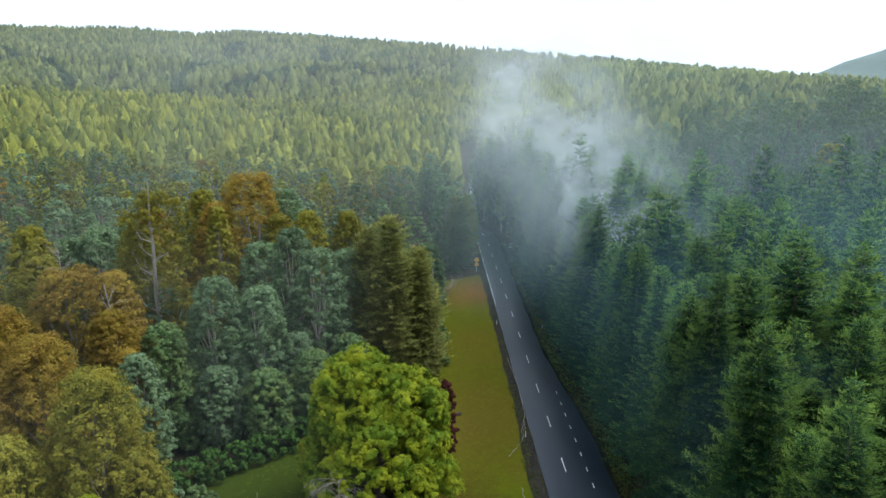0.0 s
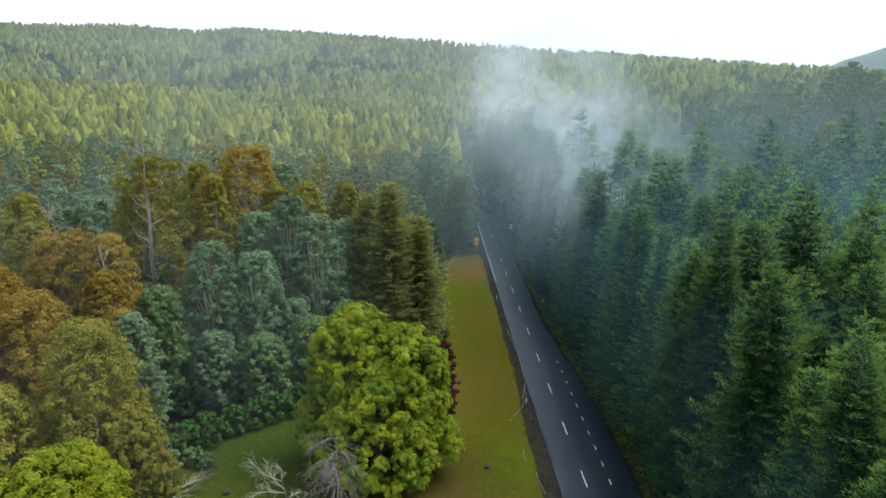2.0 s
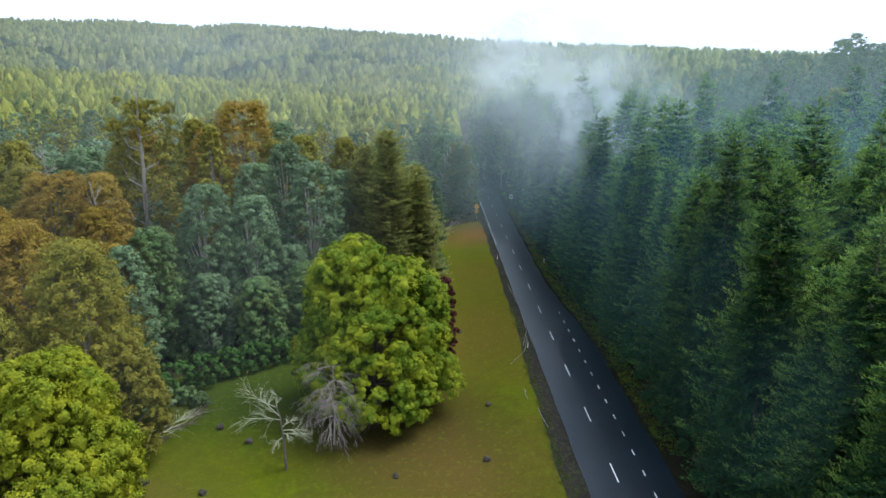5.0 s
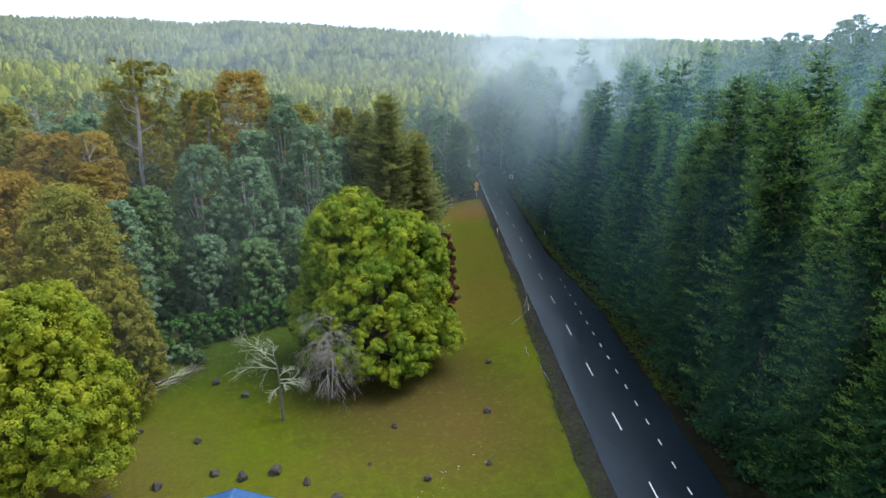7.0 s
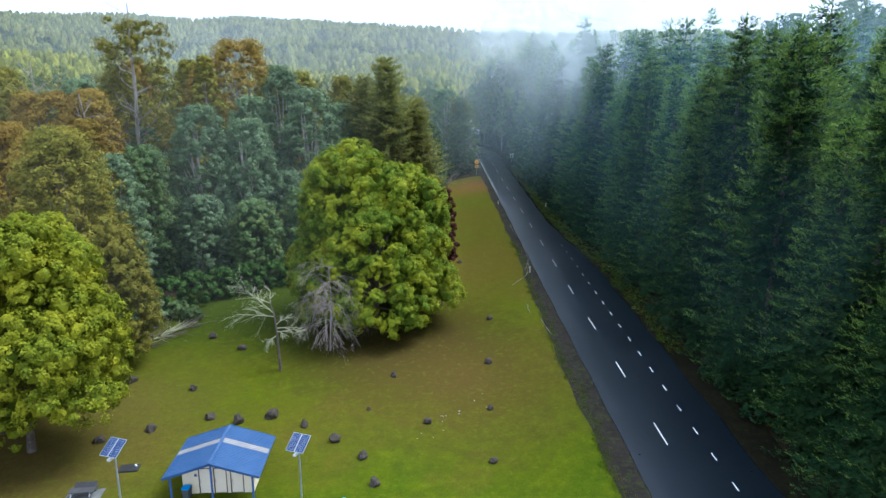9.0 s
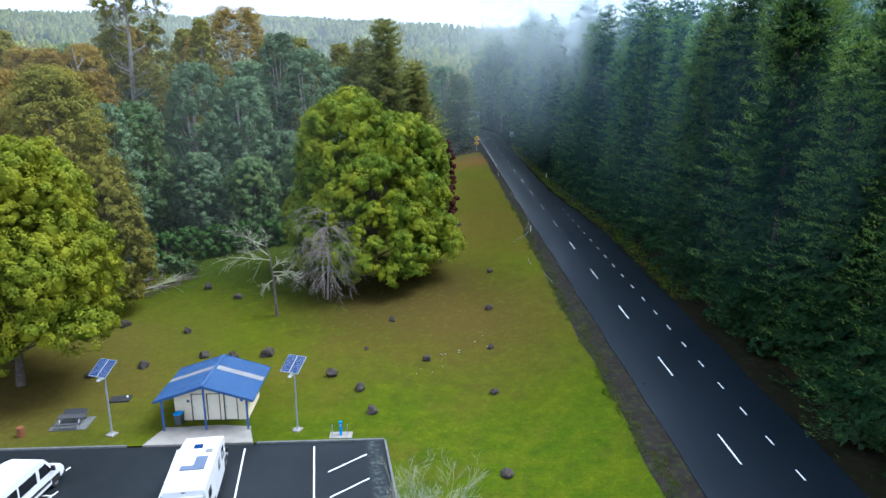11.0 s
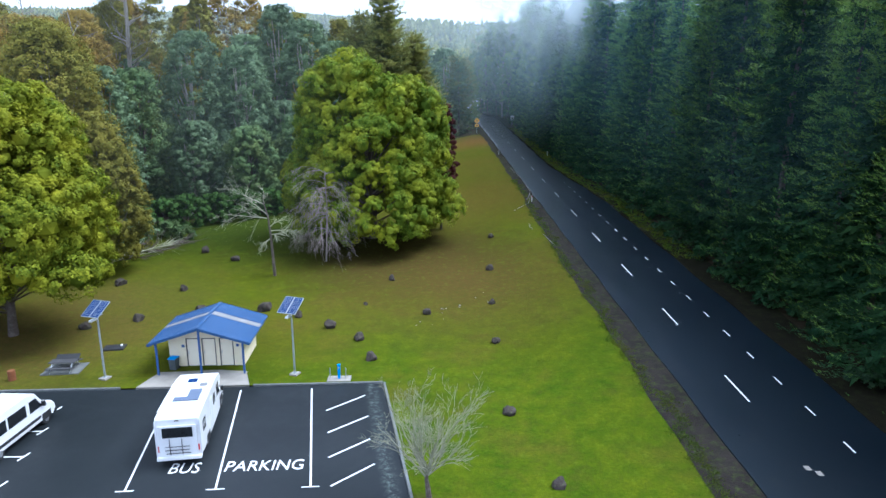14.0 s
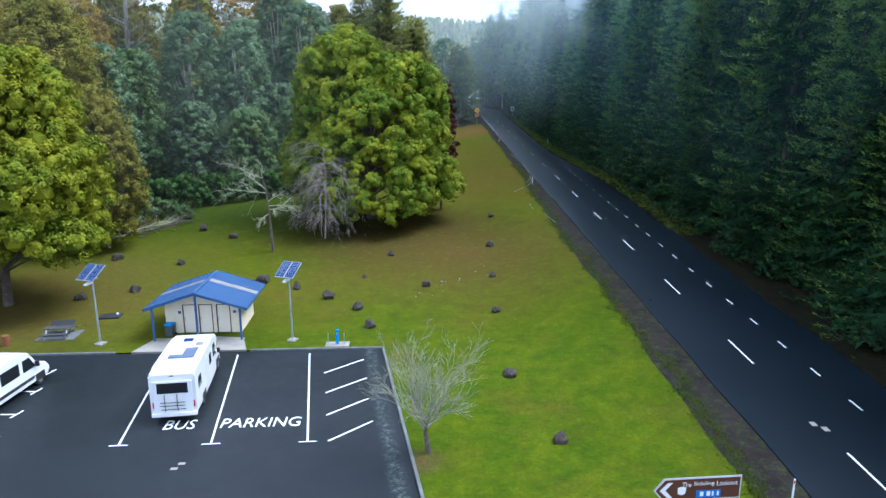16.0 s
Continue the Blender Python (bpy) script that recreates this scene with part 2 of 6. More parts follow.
def asphalt(name, a, b, wet, edge=None, spec=0.13, uneven=0.25):
    m, n, l, p = nodes_of(name)
    co = coords(n)
    big, mid, fine = noise_tex(n, l, co, 0.12, 5, 0.6), noise_tex(n, l, co, 1.1, 5, 0.6), noise_tex(n, l, co, 60, 2)
    f = mathn(n, l, 'ADD', mathn(n, l, 'MULTIPLY', ramp(n, l, big, 0.35, 0.65), 0.6), mathn(n, l, 'MULTIPLY', ramp(n, l, fine, 0.3, 0.7), 0.4))
    col = mixrgb(n, l, f, a, b)
    col = mixrgb(n, l, mathn(n, l, 'MULTIPLY', ramp(n, l, mid, 0.56, 0.75), 0.2), col, (0.030, 0.034, 0.038))
    if edge:
        # pale grit washed along the eastern side of the bays
        s = n.new("ShaderNodeSeparateXYZ")
        l.new(co, s.inputs[0])
        line = mathn(n, l, 'ADD', s.outputs[0], mathn(n, l, 'MULTIPLY', s.outputs[1], 0.188))
        d = mathn(n, l, 'ABSOLUTE', mathn(n, l, 'SUBTRACT', line, 2.95))
        band = ramp(n, l, d, 0.55, 0.05)
        grit = ramp(n, l, noise_tex(n, l, co, 3.2, 7, 0.8), 0.48, 0.62)
        col = mixrgb(n, l, mathn(n, l, 'MULTIPLY', mathn(n, l, 'MULTIPLY', band, grit), 0.5), col, (0.20, 0.24, 0.21))
    l.new(col, p.inputs["Base Color"])
    l.new(mathn(n, l, 'ADD', mathn(n, l, 'MULTIPLY', mid, uneven), wet - 0.04), p.inputs["Roughness"])
    p.inputs["Specular IOR Level"].default_value = spec
    bn = n.new("ShaderNodeBump")
    bn.inputs["Strength"].default_value, bn.inputs["Distance"].default_value = 0.08, 0.006
    l.new(fine, bn.inputs["Height"])
    l.new(bn.outputs[0], p.inputs["Normal"])
    return m


M_road = asphalt("damp road asphalt", (0.0052, 0.0092, 0.0145), (0.0095, 0.0150, 0.0225), 0.30, spec=0.48, uneven=0.05)
M_lot = asphalt("damp car park asphalt", (0.011, 0.0138, 0.0158), (0.020, 0.0235, 0.0262), 0.33, True)


def lawn_material():
    m, n, l, p = nodes_of("mossy lawn")
    co = coords(n)
    big, mid, fine = noise_tex(n, l, co, 0.06, 4, 0.6), noise_tex(n, l, co, 0.5, 8, 0.72), noise_tex(n, l, co, 6.0, 5, 0.75)
    col = mixrgb(n, l, ramp(n, l, mid, 0.32, 0.68), (0.032, 0.070, 0.001), (0.100, 0.122, 0.0012))
    s = n.new("ShaderNodeSeparateXYZ")
    l.new(co, s.inputs[0])
    # drier, yellower turf away from the damp southern end
    dry = mathn(n, l, 'ADD', ramp(n, l, s.outputs[1], 34, 62), mathn(n, l, 'MULTIPLY', mathn(n, l, 'SUBTRACT', big, 0.5), 2.2))
    dryc = mathn(n, l, 'MULTIPLY', ramp(n, l, dry, 0.1, 1.0), 0.62)
    col = mixrgb(n, l, dryc, col, (0.080, 0.080, 0.002))
    # leaf litter round the big tree, bare worn ground, and shade painted under trees
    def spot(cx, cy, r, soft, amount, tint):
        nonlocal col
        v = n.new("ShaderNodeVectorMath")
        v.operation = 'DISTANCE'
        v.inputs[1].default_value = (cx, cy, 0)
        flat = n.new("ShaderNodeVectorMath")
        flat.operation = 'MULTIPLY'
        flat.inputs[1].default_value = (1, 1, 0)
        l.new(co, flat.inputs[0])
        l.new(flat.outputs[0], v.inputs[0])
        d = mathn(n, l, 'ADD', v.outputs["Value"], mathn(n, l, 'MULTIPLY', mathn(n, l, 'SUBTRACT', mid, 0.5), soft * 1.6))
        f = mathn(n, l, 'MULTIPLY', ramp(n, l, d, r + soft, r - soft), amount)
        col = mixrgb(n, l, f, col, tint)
    worn = ramp(n, l, noise_tex(n, l, co, 0.17, 6, 0.65), 0.50, 0.65)
    col = mixrgb(n, l, mathn(n, l, 'MULTIPLY', worn, 0.45), col, (0.100, 0.072, 0.012))
    # brown leaf litter, darkened further to paint in the big tree's shade
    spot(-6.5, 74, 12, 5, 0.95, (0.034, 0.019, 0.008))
    spot(2, 63, 10, 8, 0.9, (0.090, 0.052, 0.015))
    # dark turf colour in place of shade along the forest edge
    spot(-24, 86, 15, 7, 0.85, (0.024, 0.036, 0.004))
    spot(-22, 50, 4, 4, 0.4, (0.12, 0.10, 0.01))
    spot(-13, 52, 4, 5, 0.45, (0.13, 0.075, 0.016))
    spot(5, 100, 15, 9, 0.75, (0.092, 0.058, 0.010))
    spot(-36, 47, 11, 7, 0.85, (0.105, 0.058, 0.020))
    spot(-30, 58, 7, 6, 0.45, (0.12, 0.085, 0.024))
    spot(7, 130, 10, 8, 0.6, (0.10, 0.066, 0.012))
    spot(9.5, 160, 9, 6, 0.7, (0.17, 0.062, 0.025))
    spot(-1.0, 27.5, 0.8, 0.6, 0.8, (0.12, 0.07, 0.035))
    for r_, w_ in ((11.2, 0.22), (12.9, 0.22)):
        v = n.new("ShaderNodeVectorMath")
        v.operation = 'DISTANCE'
        v.inputs[1].default_value = (-2.5, 54.0, 0.1)
        l.new(co, v.inputs[0])
        d = mathn(n, l, 'ABSOLUTE', mathn(n, l, 'SUBTRACT', v.outputs["Value"], r_))
        arc = mathn(n, l, 'MULTIPLY', ramp(n, l, d, w_, w_ * 0.3), mathn(n, l, 'MULTIPLY', ramp(n, l, s.outputs[0], 0.0, 2.5), ramp(n, l, s.outputs[1], 50.0, 46.0)))
        col = mixrgb(n, l, mathn(n, l, 'MULTIPLY', mathn(n, l, 'MULTIPLY', arc, ramp(n, l, mid, 0.40, 0.62)), 0.25), col, (0.035, 0.05, 0.008))
    clump = noise_tex(n, l, co, 1.7, 6, 0.7)
    col = mixrgb(n, l, mathn(n, l, 'MULTIPLY', ramp(n, l, clump, 0.50, 0.70), 0.55), col, (0.055, 0.066, 0.008))
    col = mixrgb(n, l, mathn(n, l, 'MULTIPLY', ramp(n, l, clump, 0.47, 0.30), 0.45), col, (0.112, 0.150, 0.008))
    col = mixrgb(n, l, mathn(n, l, 'MULTIPLY', ramp(n, l, fine, 0.40, 0.72), 0.6), col, (0.026, 0.046, 0.003))
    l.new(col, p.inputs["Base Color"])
    p.inputs["Roughness"].default_value = 0.95
    p.inputs["Specular IOR Level"].default_value = 0.03
    bn = n.new("ShaderNodeBump")
    bn.inputs["Strength"].default_value, bn.inputs["Distance"].default_value = 0.9, 0.08
    l.new(fine, bn.inputs["Height"])
    l.new(bn.outputs[0], p.inputs["Normal"])
    return m


M_lawn = lawn_material()


def mist_material(name, density, scale, seed, edge=0.5, tint=(0.93, 0.97, 1.0), low=0.34, bank=False):
    """Sheet material standing in for thin drifting vapour: mostly clear, denser in billows, fading to nothing at the
    rim of its own extent.
    """
    m, n, l, p = nodes_of(name)
    gen, co = coords(n, "Generated"), coords(n)
    shift = n.new("ShaderNodeVectorMath")
    shift.operation = 'ADD'
    shift.inputs[1].default_value = (seed * 17.3, seed * 9.1, seed * 5.7)
    l.new(co, shift.inputs[0])
    s = n.new("ShaderNodeSeparateXYZ")
    l.new(gen, s.inputs[0])
    fx = mathn(n, l, 'ABSOLUTE', mathn(n, l, 'SUBTRACT', s.outputs[0], 0.5))
    fz = mathn(n, l, 'ABSOLUTE', mathn(n, l, 'SUBTRACT', s.outputs[2], 0.5))
    r = mathn(n, l, 'SQRT', mathn(n, l, 'ADD', mathn(n, l, 'MULTIPLY', fx, fx), mathn(n, l, 'MULTIPLY', fz, fz)))
    fade = n.new("ShaderNodeMapRange")
    fade.interpolation_type = 'SMOOTHSTEP'
    fade.inputs[1].default_value, fade.inputs[2].default_value = 0.49, 0.49 - edge
    l.new(r, fade.inputs[0])
    out = fade.outputs[0]
    if bank:
        # a bank of haze: even within, thinning towards its sides and its top
        for f, margin in ((fx, 0.14), (fz, 0.34)):
            soft = n.new("ShaderNodeMapRange")
            soft.interpolation_type = 'SMOOTHSTEP'
            soft.inputs[1].default_value, soft.inputs[2].default_value = 0.5, 0.5 - margin
            l.new(f, soft.inputs[0])
            out = soft.outputs[0] if f is fx else mathn(n, l, 'MULTIPLY', out, soft.outputs[0])
    cloud = ramp(n, l, noise_tex(n, l, shift.outputs[0], scale, 5, 0.55), low, 0.72)
    a = mathn(n, l, 'MULTIPLY', mathn(n, l, 'MULTIPLY', out, cloud), density)
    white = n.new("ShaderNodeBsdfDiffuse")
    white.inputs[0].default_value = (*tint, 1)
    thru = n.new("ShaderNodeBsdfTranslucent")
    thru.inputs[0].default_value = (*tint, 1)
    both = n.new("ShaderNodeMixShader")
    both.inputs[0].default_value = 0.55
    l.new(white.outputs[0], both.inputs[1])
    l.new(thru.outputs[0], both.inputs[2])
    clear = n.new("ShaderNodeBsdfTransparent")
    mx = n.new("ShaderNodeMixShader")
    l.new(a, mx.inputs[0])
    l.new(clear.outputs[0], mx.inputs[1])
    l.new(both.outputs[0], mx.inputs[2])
    l.new(mx.outputs[0], n["Material Output"].inputs[0])
    return m


# ---- mesh helpers ----
class Build:
    """Gathers vertices and faces of one mesh."""

    def __init__(self):
        self.v, self.f, self.n = [], [], 0

    def add(self, verts, faces):
        verts = np.asarray(verts, float).reshape(-1, 3)
        self.v.append(verts)
        self.f.append((np.asarray(faces) + self.n).tolist())
        self.n += len(verts)

    def mesh(self, name, material, smooth=False):
        me = bpy.data.meshes.new(name)
        me.from_pydata(np.concatenate(self.v).tolist(), [], [f for fs in self.f for f in fs])
        me.materials.append(material)
        if smooth:
            me.polygons.foreach_set("use_smooth", [True] * len(me.polygons))
        me.update()
        return me

    # shapes
    def box(self, x0, x1, y0, y1, z0, z1, bevel=0.0, m=None):
        bm = bmesh.new()
        bmesh.ops.create_cube(bm, size=1)
        for v in bm.verts:
            v.co = Vector(((x0 + x1) / 2 + v.co.x * (x1 - x0), (y0 + y1) / 2 + v.co.y * (y1 - y0), (z0 + z1) / 2 + v.co.z * (z1 - z0)))
        if bevel:
            bmesh.ops.bevel(bm, geom=bm.edges[:], offset=bevel, segments=2, affect='EDGES', profile=0.6)
        self.bm(bm, m)
        return self

    def bm(self, bm, m=None):
        if m is not None:
            bmesh.ops.transform(bm, matrix=m, verts=bm.verts[:])
        bm.verts.index_update()
        n0 = self.n
        self.v.append(np.array([v.co[:] for v in bm.verts]))
        self.f.append([[v.index + n0 for v in f.verts] for f in bm.faces])
        self.n += len(bm.verts)
        bm.free()

    def tube(self, pts, radii, sides=6, cap=True):
        pts = [Vector(p) for p in pts]
        rings = []
        for i, p in enumerate(pts):
            d = (pts[min(i + 1, len(pts) - 1)] - pts[max(i - 1, 0)]).normalized()
            side = d.orthogonal().normalized() if i == 0 else (side - d * side.dot(d)).normalized()
            up = d.cross(side)
            rings.append([p + (side * math.cos(a) + up * math.sin(a)) * radii[i] for a in [2 * math.pi * k / sides for k in range(sides)]])
        faces = [[i * sides + k, i * sides + (k + 1) % sides, (i + 1) * sides + (k + 1) % sides, (i + 1) * sides + k] for i in range(len(pts) - 1) for k in range(sides)]
        n0 = self.n
        self.v.append(np.array([[*v] for r in rings for v in r]))
        self.f.append([[a + n0 for a in f] for f in faces])
        if cap:
            self.f.append([[n0 + (len(pts) - 1) * sides + k for k in range(sides)], [n0 + k for k in reversed(range(sides))]])
        self.n += len(pts) * sides
        return self

    def prism(self, outline, z0, z1):
        """A vertical prism over an outline of (x, y), given counter-clockwise."""
        k = len(outline)
        vs = [(x, y, z0) for x, y in outline] + [(x, y, z1) for x, y in outline]
        fs = [list(range(k, 2 * k)), list(reversed(range(k)))] + [[i, (i + 1) % k, k + (i + 1) % k, k + i] for i in range(k)]
        n0 = self.n
        self.v.append(np.array(vs, float))
        self.f.append([[a + n0 for a in f] for f in fs])
        self.n += 2 * k
        return self

    def extrude_x(self, outline, x0, x1, bevel=0.0):
        """A body with a side outline of (y, z), between x0 and x1."""
        bm = bmesh.new()
        a = [bm.verts.new((x0, y, z)) for y, z in outline]
        b = [bm.verts.new((x1, y, z)) for y, z in outline]
        bm.faces.new(a), bm.faces.new(list(reversed(b)))
        for i in range(len(a)):
            j = (i + 1) % len(a)
            bm.faces.new((a[j], a[i], b[i], b[j]))
        bmesh.ops.recalc_face_normals(bm, faces=bm.faces[:])
        if bevel:
            bmesh.ops.bevel(bm, geom=bm.edges[:], offset=bevel, segments=3, affect='EDGES', profile=0.5, clamp_overlap=True)
        self.bm(bm)
        return self


def part(name, build, material, parent, label="", smooth=False, mat_world=None):
    ob = new(name, build.mesh(name, material, smooth))
    ob.parent = parent
    if mat_world is not None:
        ob.matrix_local = mat_world
    if label:
        ob["label"] = label
    return ob


def thing(name, m, label, category, group="", kind=""):
    ob = new(name)
    ob.empty_display_size = 0.3
    ob.matrix_world = m
    return tagged(ob, label, category, group, kind)


def solo(name, build, material, label, category="", group="", kind="", m=None, smooth=False):
    ob = new(name, build.mesh(name, material, smooth))
    if m is not None:
        ob.matrix_world = m
    return tagged(ob, label, category, group, kind)


# ---- the lie of the land ----
def sstep(v, a, b):
    u = np.clip((np.asarray(v, float) - a) / (b - a), 0, 1)
    return u * u * (3 - 2 * u)


def left_level(y):
    d = np.asarray(y, float) - 47
    return 0.0275 * (d + np.sqrt(d * d + 100)) - 0.12


def road_level(y):
    return 0.8 + 0.0555 * (np.asarray(y, float) - 38)


def road_mid(y):
    """The middle of the road: nearly straight, bending past the mist."""
    y = np.asarray(y, float)
    return 19.7 - 0.0262 * y - 7.5 * np.sin(np.pi * np.clip((y - 208) / 72, 0, 1)) ** 2 + 0.0009 * np.maximum(0, np.minimum(y, 330) - 262) ** 2 + 2.5 * sstep(y, 240, 285)


def road_right(y):
    """Half width on the right: the turning lane tapers away."""
    return 3.5 + 2.5 * (1 - sstep(y, 88, 128))


BEARINGS = [-1.2, -0.65, -0.61, -0.455, -0.36, -0.30, -0.185, -0.07, 0.055, 0.178, 0.30, 0.425, 0.52, 0.70, 1.2]
RIDGE_FAR = [2300, 2250, 2250, 2200, 2150, 2150, 1950, 1750, 1450, 1150, 880, 740, 700, 660, 600]
RIDGE_TOP = [278, 273, 269, 259, 236, 245, 214, 182, 142, 108, 86, 72, 63, 53, 50]


def terrain(x, y):
    x, y = np.broadcast_arrays(np.asarray(x, float), np.asarray(y, float))
    yy = np.clip(y, -60, 600)
    base = np.where(yy < 420, left_level(yy), left_level(420.0) + 0.045 * (yy - 420))
    base = base + 0.07 * np.clip(-x - 60, 0, 260) * sstep(y, 150, 340)
    right = np.clip(0.25 * np.clip(x - 45, 0, 95), 0, 24) * sstep(y, 120, 215)
    base = base + right
    a = x / np.maximum(y, 60)
    far, top = np.interp(a, BEARINGS, RIDGE_FAR), np.interp(a, BEARINGS, RIDGE_TOP)
    start = np.clip(far * 0.34, 300, 640)
    u = np.clip((y - start) / (far - start), 0, 1)
    rise = u ** 1.35
    rough = (np.sin(x * 0.011 + y * 0.004) * np.cos(y * 0.006 - x * 0.003) + 0.6 * np.sin(x * 0.021 - y * 0.013 + 1.7)) * 15 * (1 - 0.85 * sstep(a, 0.0, 0.15))
    dip = -26 * np.exp(-((y - 800) / 120) ** 2) * sstep(-x / np.maximum(y, 60), 0.02, 0.22)
    high = base * (1 - rise) + top * rise + rough * np.sin(np.pi * u) * sstep(u, 0.02, 0.3) + dip
    over = np.maximum(0, y - far)
    high = np.where(over > 0, np.maximum(5, top - 0.35 * over), high)
    z = np.where(y > start, high, base)
    # embankment of the road
    mid = road_mid(np.clip(y, -60, 330))
    lvl = road_level(np.clip(y, -60, 330)) - 0.05
    wl_, wr_ = mid - 5.6, mid + road_right(y) + 2.0
    w = sstep(x, wl_ - 9.0, wl_) * (1 - sstep(x, wr_ + 8, wr_ + 45))
    w = w * (1 - sstep(y, 330, 420))
    z = z * (1 - w) + lvl * w
    z = z + (0.05 * np.sin(x * 0.7) * np.cos(y * 0.5)) * (1 - w) * sstep(y, 42, 50)
    return z


def ground_at(x, y):
    return float(terrain(x, y))


def sheet(build, xs, ys, lift=0.0):
    X, Y = np.meshgrid(xs, ys)
    Z = terrain(X, Y) + lift - 0.35 * (sstep(Y, 0, 8) * (1 - sstep(Y, 166, 176)) * sstep(X, -64, -58) * (1 - sstep(X, 9, 12)) * (1 - sstep(Y, 70, 84) * (1 - sstep(X, -36, -20))))
    nx, ny = len(xs), len(ys)
    i = np.arange(nx * ny).reshape(ny, nx)
    build.add(np.stack([X, Y, Z], -1), np.stack([i[:-1, :-1], i[:-1, 1:], i[1:, 1:], i[1:, :-1]], -1).reshape(-1, 4))


def spaced(stops):
    out = []
    for a, b, step in stops:
        out += list(np.arange(a, b, step))
    return np.array(out + [stops[-1][1]], float)


g = Build()
sheet(g, spaced([(-4500, -900, 150), (-900, -200, 25), (-200, -60, 8), (-60, 60, 2.5), (60, 200, 8), (200, 900, 25), (900, 4500, 150)]),
      spaced([(-2500, -300, 150), (-300, -20, 20), (-20, 200, 2.5), (200, 420, 6), (420, 1000, 20), (1000, 2600, 30), (2600, 4800, 200)]), -0.12)
ground = solo("ground", g, M_floor, "dark forest floor rising into wooded hills", "ground", kind="structure", smooth=True)

# car park: flat asphalt with a raised kerb on its north and east sides
def kerb_north(x):
    return 41.35 + 0.0486 * (x + 4.0)


lot = Build().prism([(-62, -14), (6.41, -14), (-4.0, 41.35), (-62, kerb_north(-62))], -0.3, 0.0)
car_park = solo("car_park", lot, M_lot, "damp dark asphalt car park with white bay lines", "car park", kind="structure")


def kerb_run(name, a, b, w=0.16, h=0.13, material=None):
    a, b = Vector((*a, 0)), Vector((*b, 0))
    d = b - a
    k = Build().box(0, d.length, -w / 2, w / 2, -0.3, h, 0.03)
    return solo(name, k, material or M_kerb, "dark concrete kerb edging the car park", "kerb", kind="structure", m=Matrix.Translation(a) @ Matrix.Rotation(math.atan2(d.y, d.x), 4, 'Z'))


x = -62.0
while x < -4.2:
    x2 = min(x + 2.9, -4.0)
    if not (-20.9 < (x + x2) / 2 < -13.2):
        kerb_run("kerb", (x, kerb_north(x) + 0.08), (x2 - 0.02, kerb_north(x2) + 0.08))
    x = x2
for i in range(22):
    p, q = Vector((-4.0, 41.35)), Vector((6.41, -14))
    a_, b_ = p.lerp(q, i / 22), p.lerp(q, (i + 0.992) / 22)
    kerb_run("kerb", (a_.x + 0.08, a_.y), (b_.x + 0.08, b_.y))

# lawn: one sheet over the ground between car park, forest edge and road
ln = Build()


def east_edge(y):
    return float(road_mid(y)) - 5.45 + 0.8 * float(sstep(y, 72, 110)) - 0.22 * math.sin(y * 0.31) - 0.16 * math.sin(y * 0.83) - 0.10 * math.sin(y * 2.1)


def west_edge(y):
    """Along the car park's eastern kerb, then along the forest."""
    if y <= 42.31:
        return -3.9 + max(0.0, 41.35 - y) * 0.188
    return float(np.interp(y, [60, 80, 95, 104, 172], [-62, -50, -20, -2.5, -2.5]))


def lawn_sheet(ys):
    X = []
    for y in ys:
        w = west_edge(y)
        m = max(w, -3.9 + max(0.0, 41.35 - y) * 0.188)
        X.append(np.concatenate([np.linspace(w, m, 46), np.linspace(m, east_edge(y), 44)[1:]]))
    X = np.array(X)
    Y = np.repeat(np.asarray(ys)[:, None], X.shape[1], 1)
    Z = np.maximum(terrain(X, Y) + 0.03, np.where(Y < 44, 0.06, -9))
    ii = np.arange(X.size).reshape(X.shape)
    F = np.stack([ii[:-1, :-1], ii[:-1, 1:], ii[1:, 1:], ii[1:, :-1]], -1)
    flat = (np.abs(X[:-1, :-1] - X[:-1, 1:]) < 1e-6) & (np.abs(X[1:, :-1] - X[1:, 1:]) < 1e-6)
    ln.add(np.stack([X, Y, Z], -1), F[~flat])


lawn_sheet(np.concatenate([spaced([(-14, 6, 1.0), (6, 41.5, 0.5)]), [42.31, 42.312], spaced([(43.1, 80, 0.7), (80, 172, 1.5)])]))
b_ = Build()
wx = np.linspace(-62, -3.9, 50)
V = np.concatenate([np.stack([wx, 41.43 + 0.0486 * (wx + 4.0), np.full(50, 0.06)], -1), np.stack([wx, np.full(50, 42.31), np.maximum(0.06, terrain(wx, np.full(50, 42.31)) + 0.03)], -1)])
k_ = np.arange(49)
ln.add(V, np.stack([k_, k_ + 1, k_ + 51, k_ + 50], -1))
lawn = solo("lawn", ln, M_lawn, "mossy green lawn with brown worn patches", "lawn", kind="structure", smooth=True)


def lawn_z(x, y):
    return ground_at(x, y) + 0.03


# road
def ribbon(build, off_l, off_r, y0, y1, step, lift, thick=0.0):
    ys = np.arange(y0, y1 + step / 2, step)
    L = np.stack([road_mid(ys) + (off_l(ys) if callable(off_l) else off_l), ys, road_level(ys) + lift], -1)
    R = np.stack([road_mid(ys) + (off_r(ys) if callable(off_r) else off_r), ys, road_level(ys) + lift], -1)
    k = len(ys)
    i = np.arange(k - 1)
    if thick:
        down = np.array([0, 0, thick])
        V = np.concatenate([L, R, L - down, R - down])
        top = np.stack([i, i + k, i + k + 1, i + 1], -1)
        le = np.stack([i + 2 * k, i, i + 1, i + 1 + 2 * k], -1)
        re = np.stack([i + k, i + 3 * k, i + 3 * k + 1, i + k + 1], -1)
        build.add(V, np.concatenate([top, le, re]))
    else:
        build.add(np.concatenate([L, R]), np.stack([i, i + k, i + k + 1, i + 1], -1))
    return build


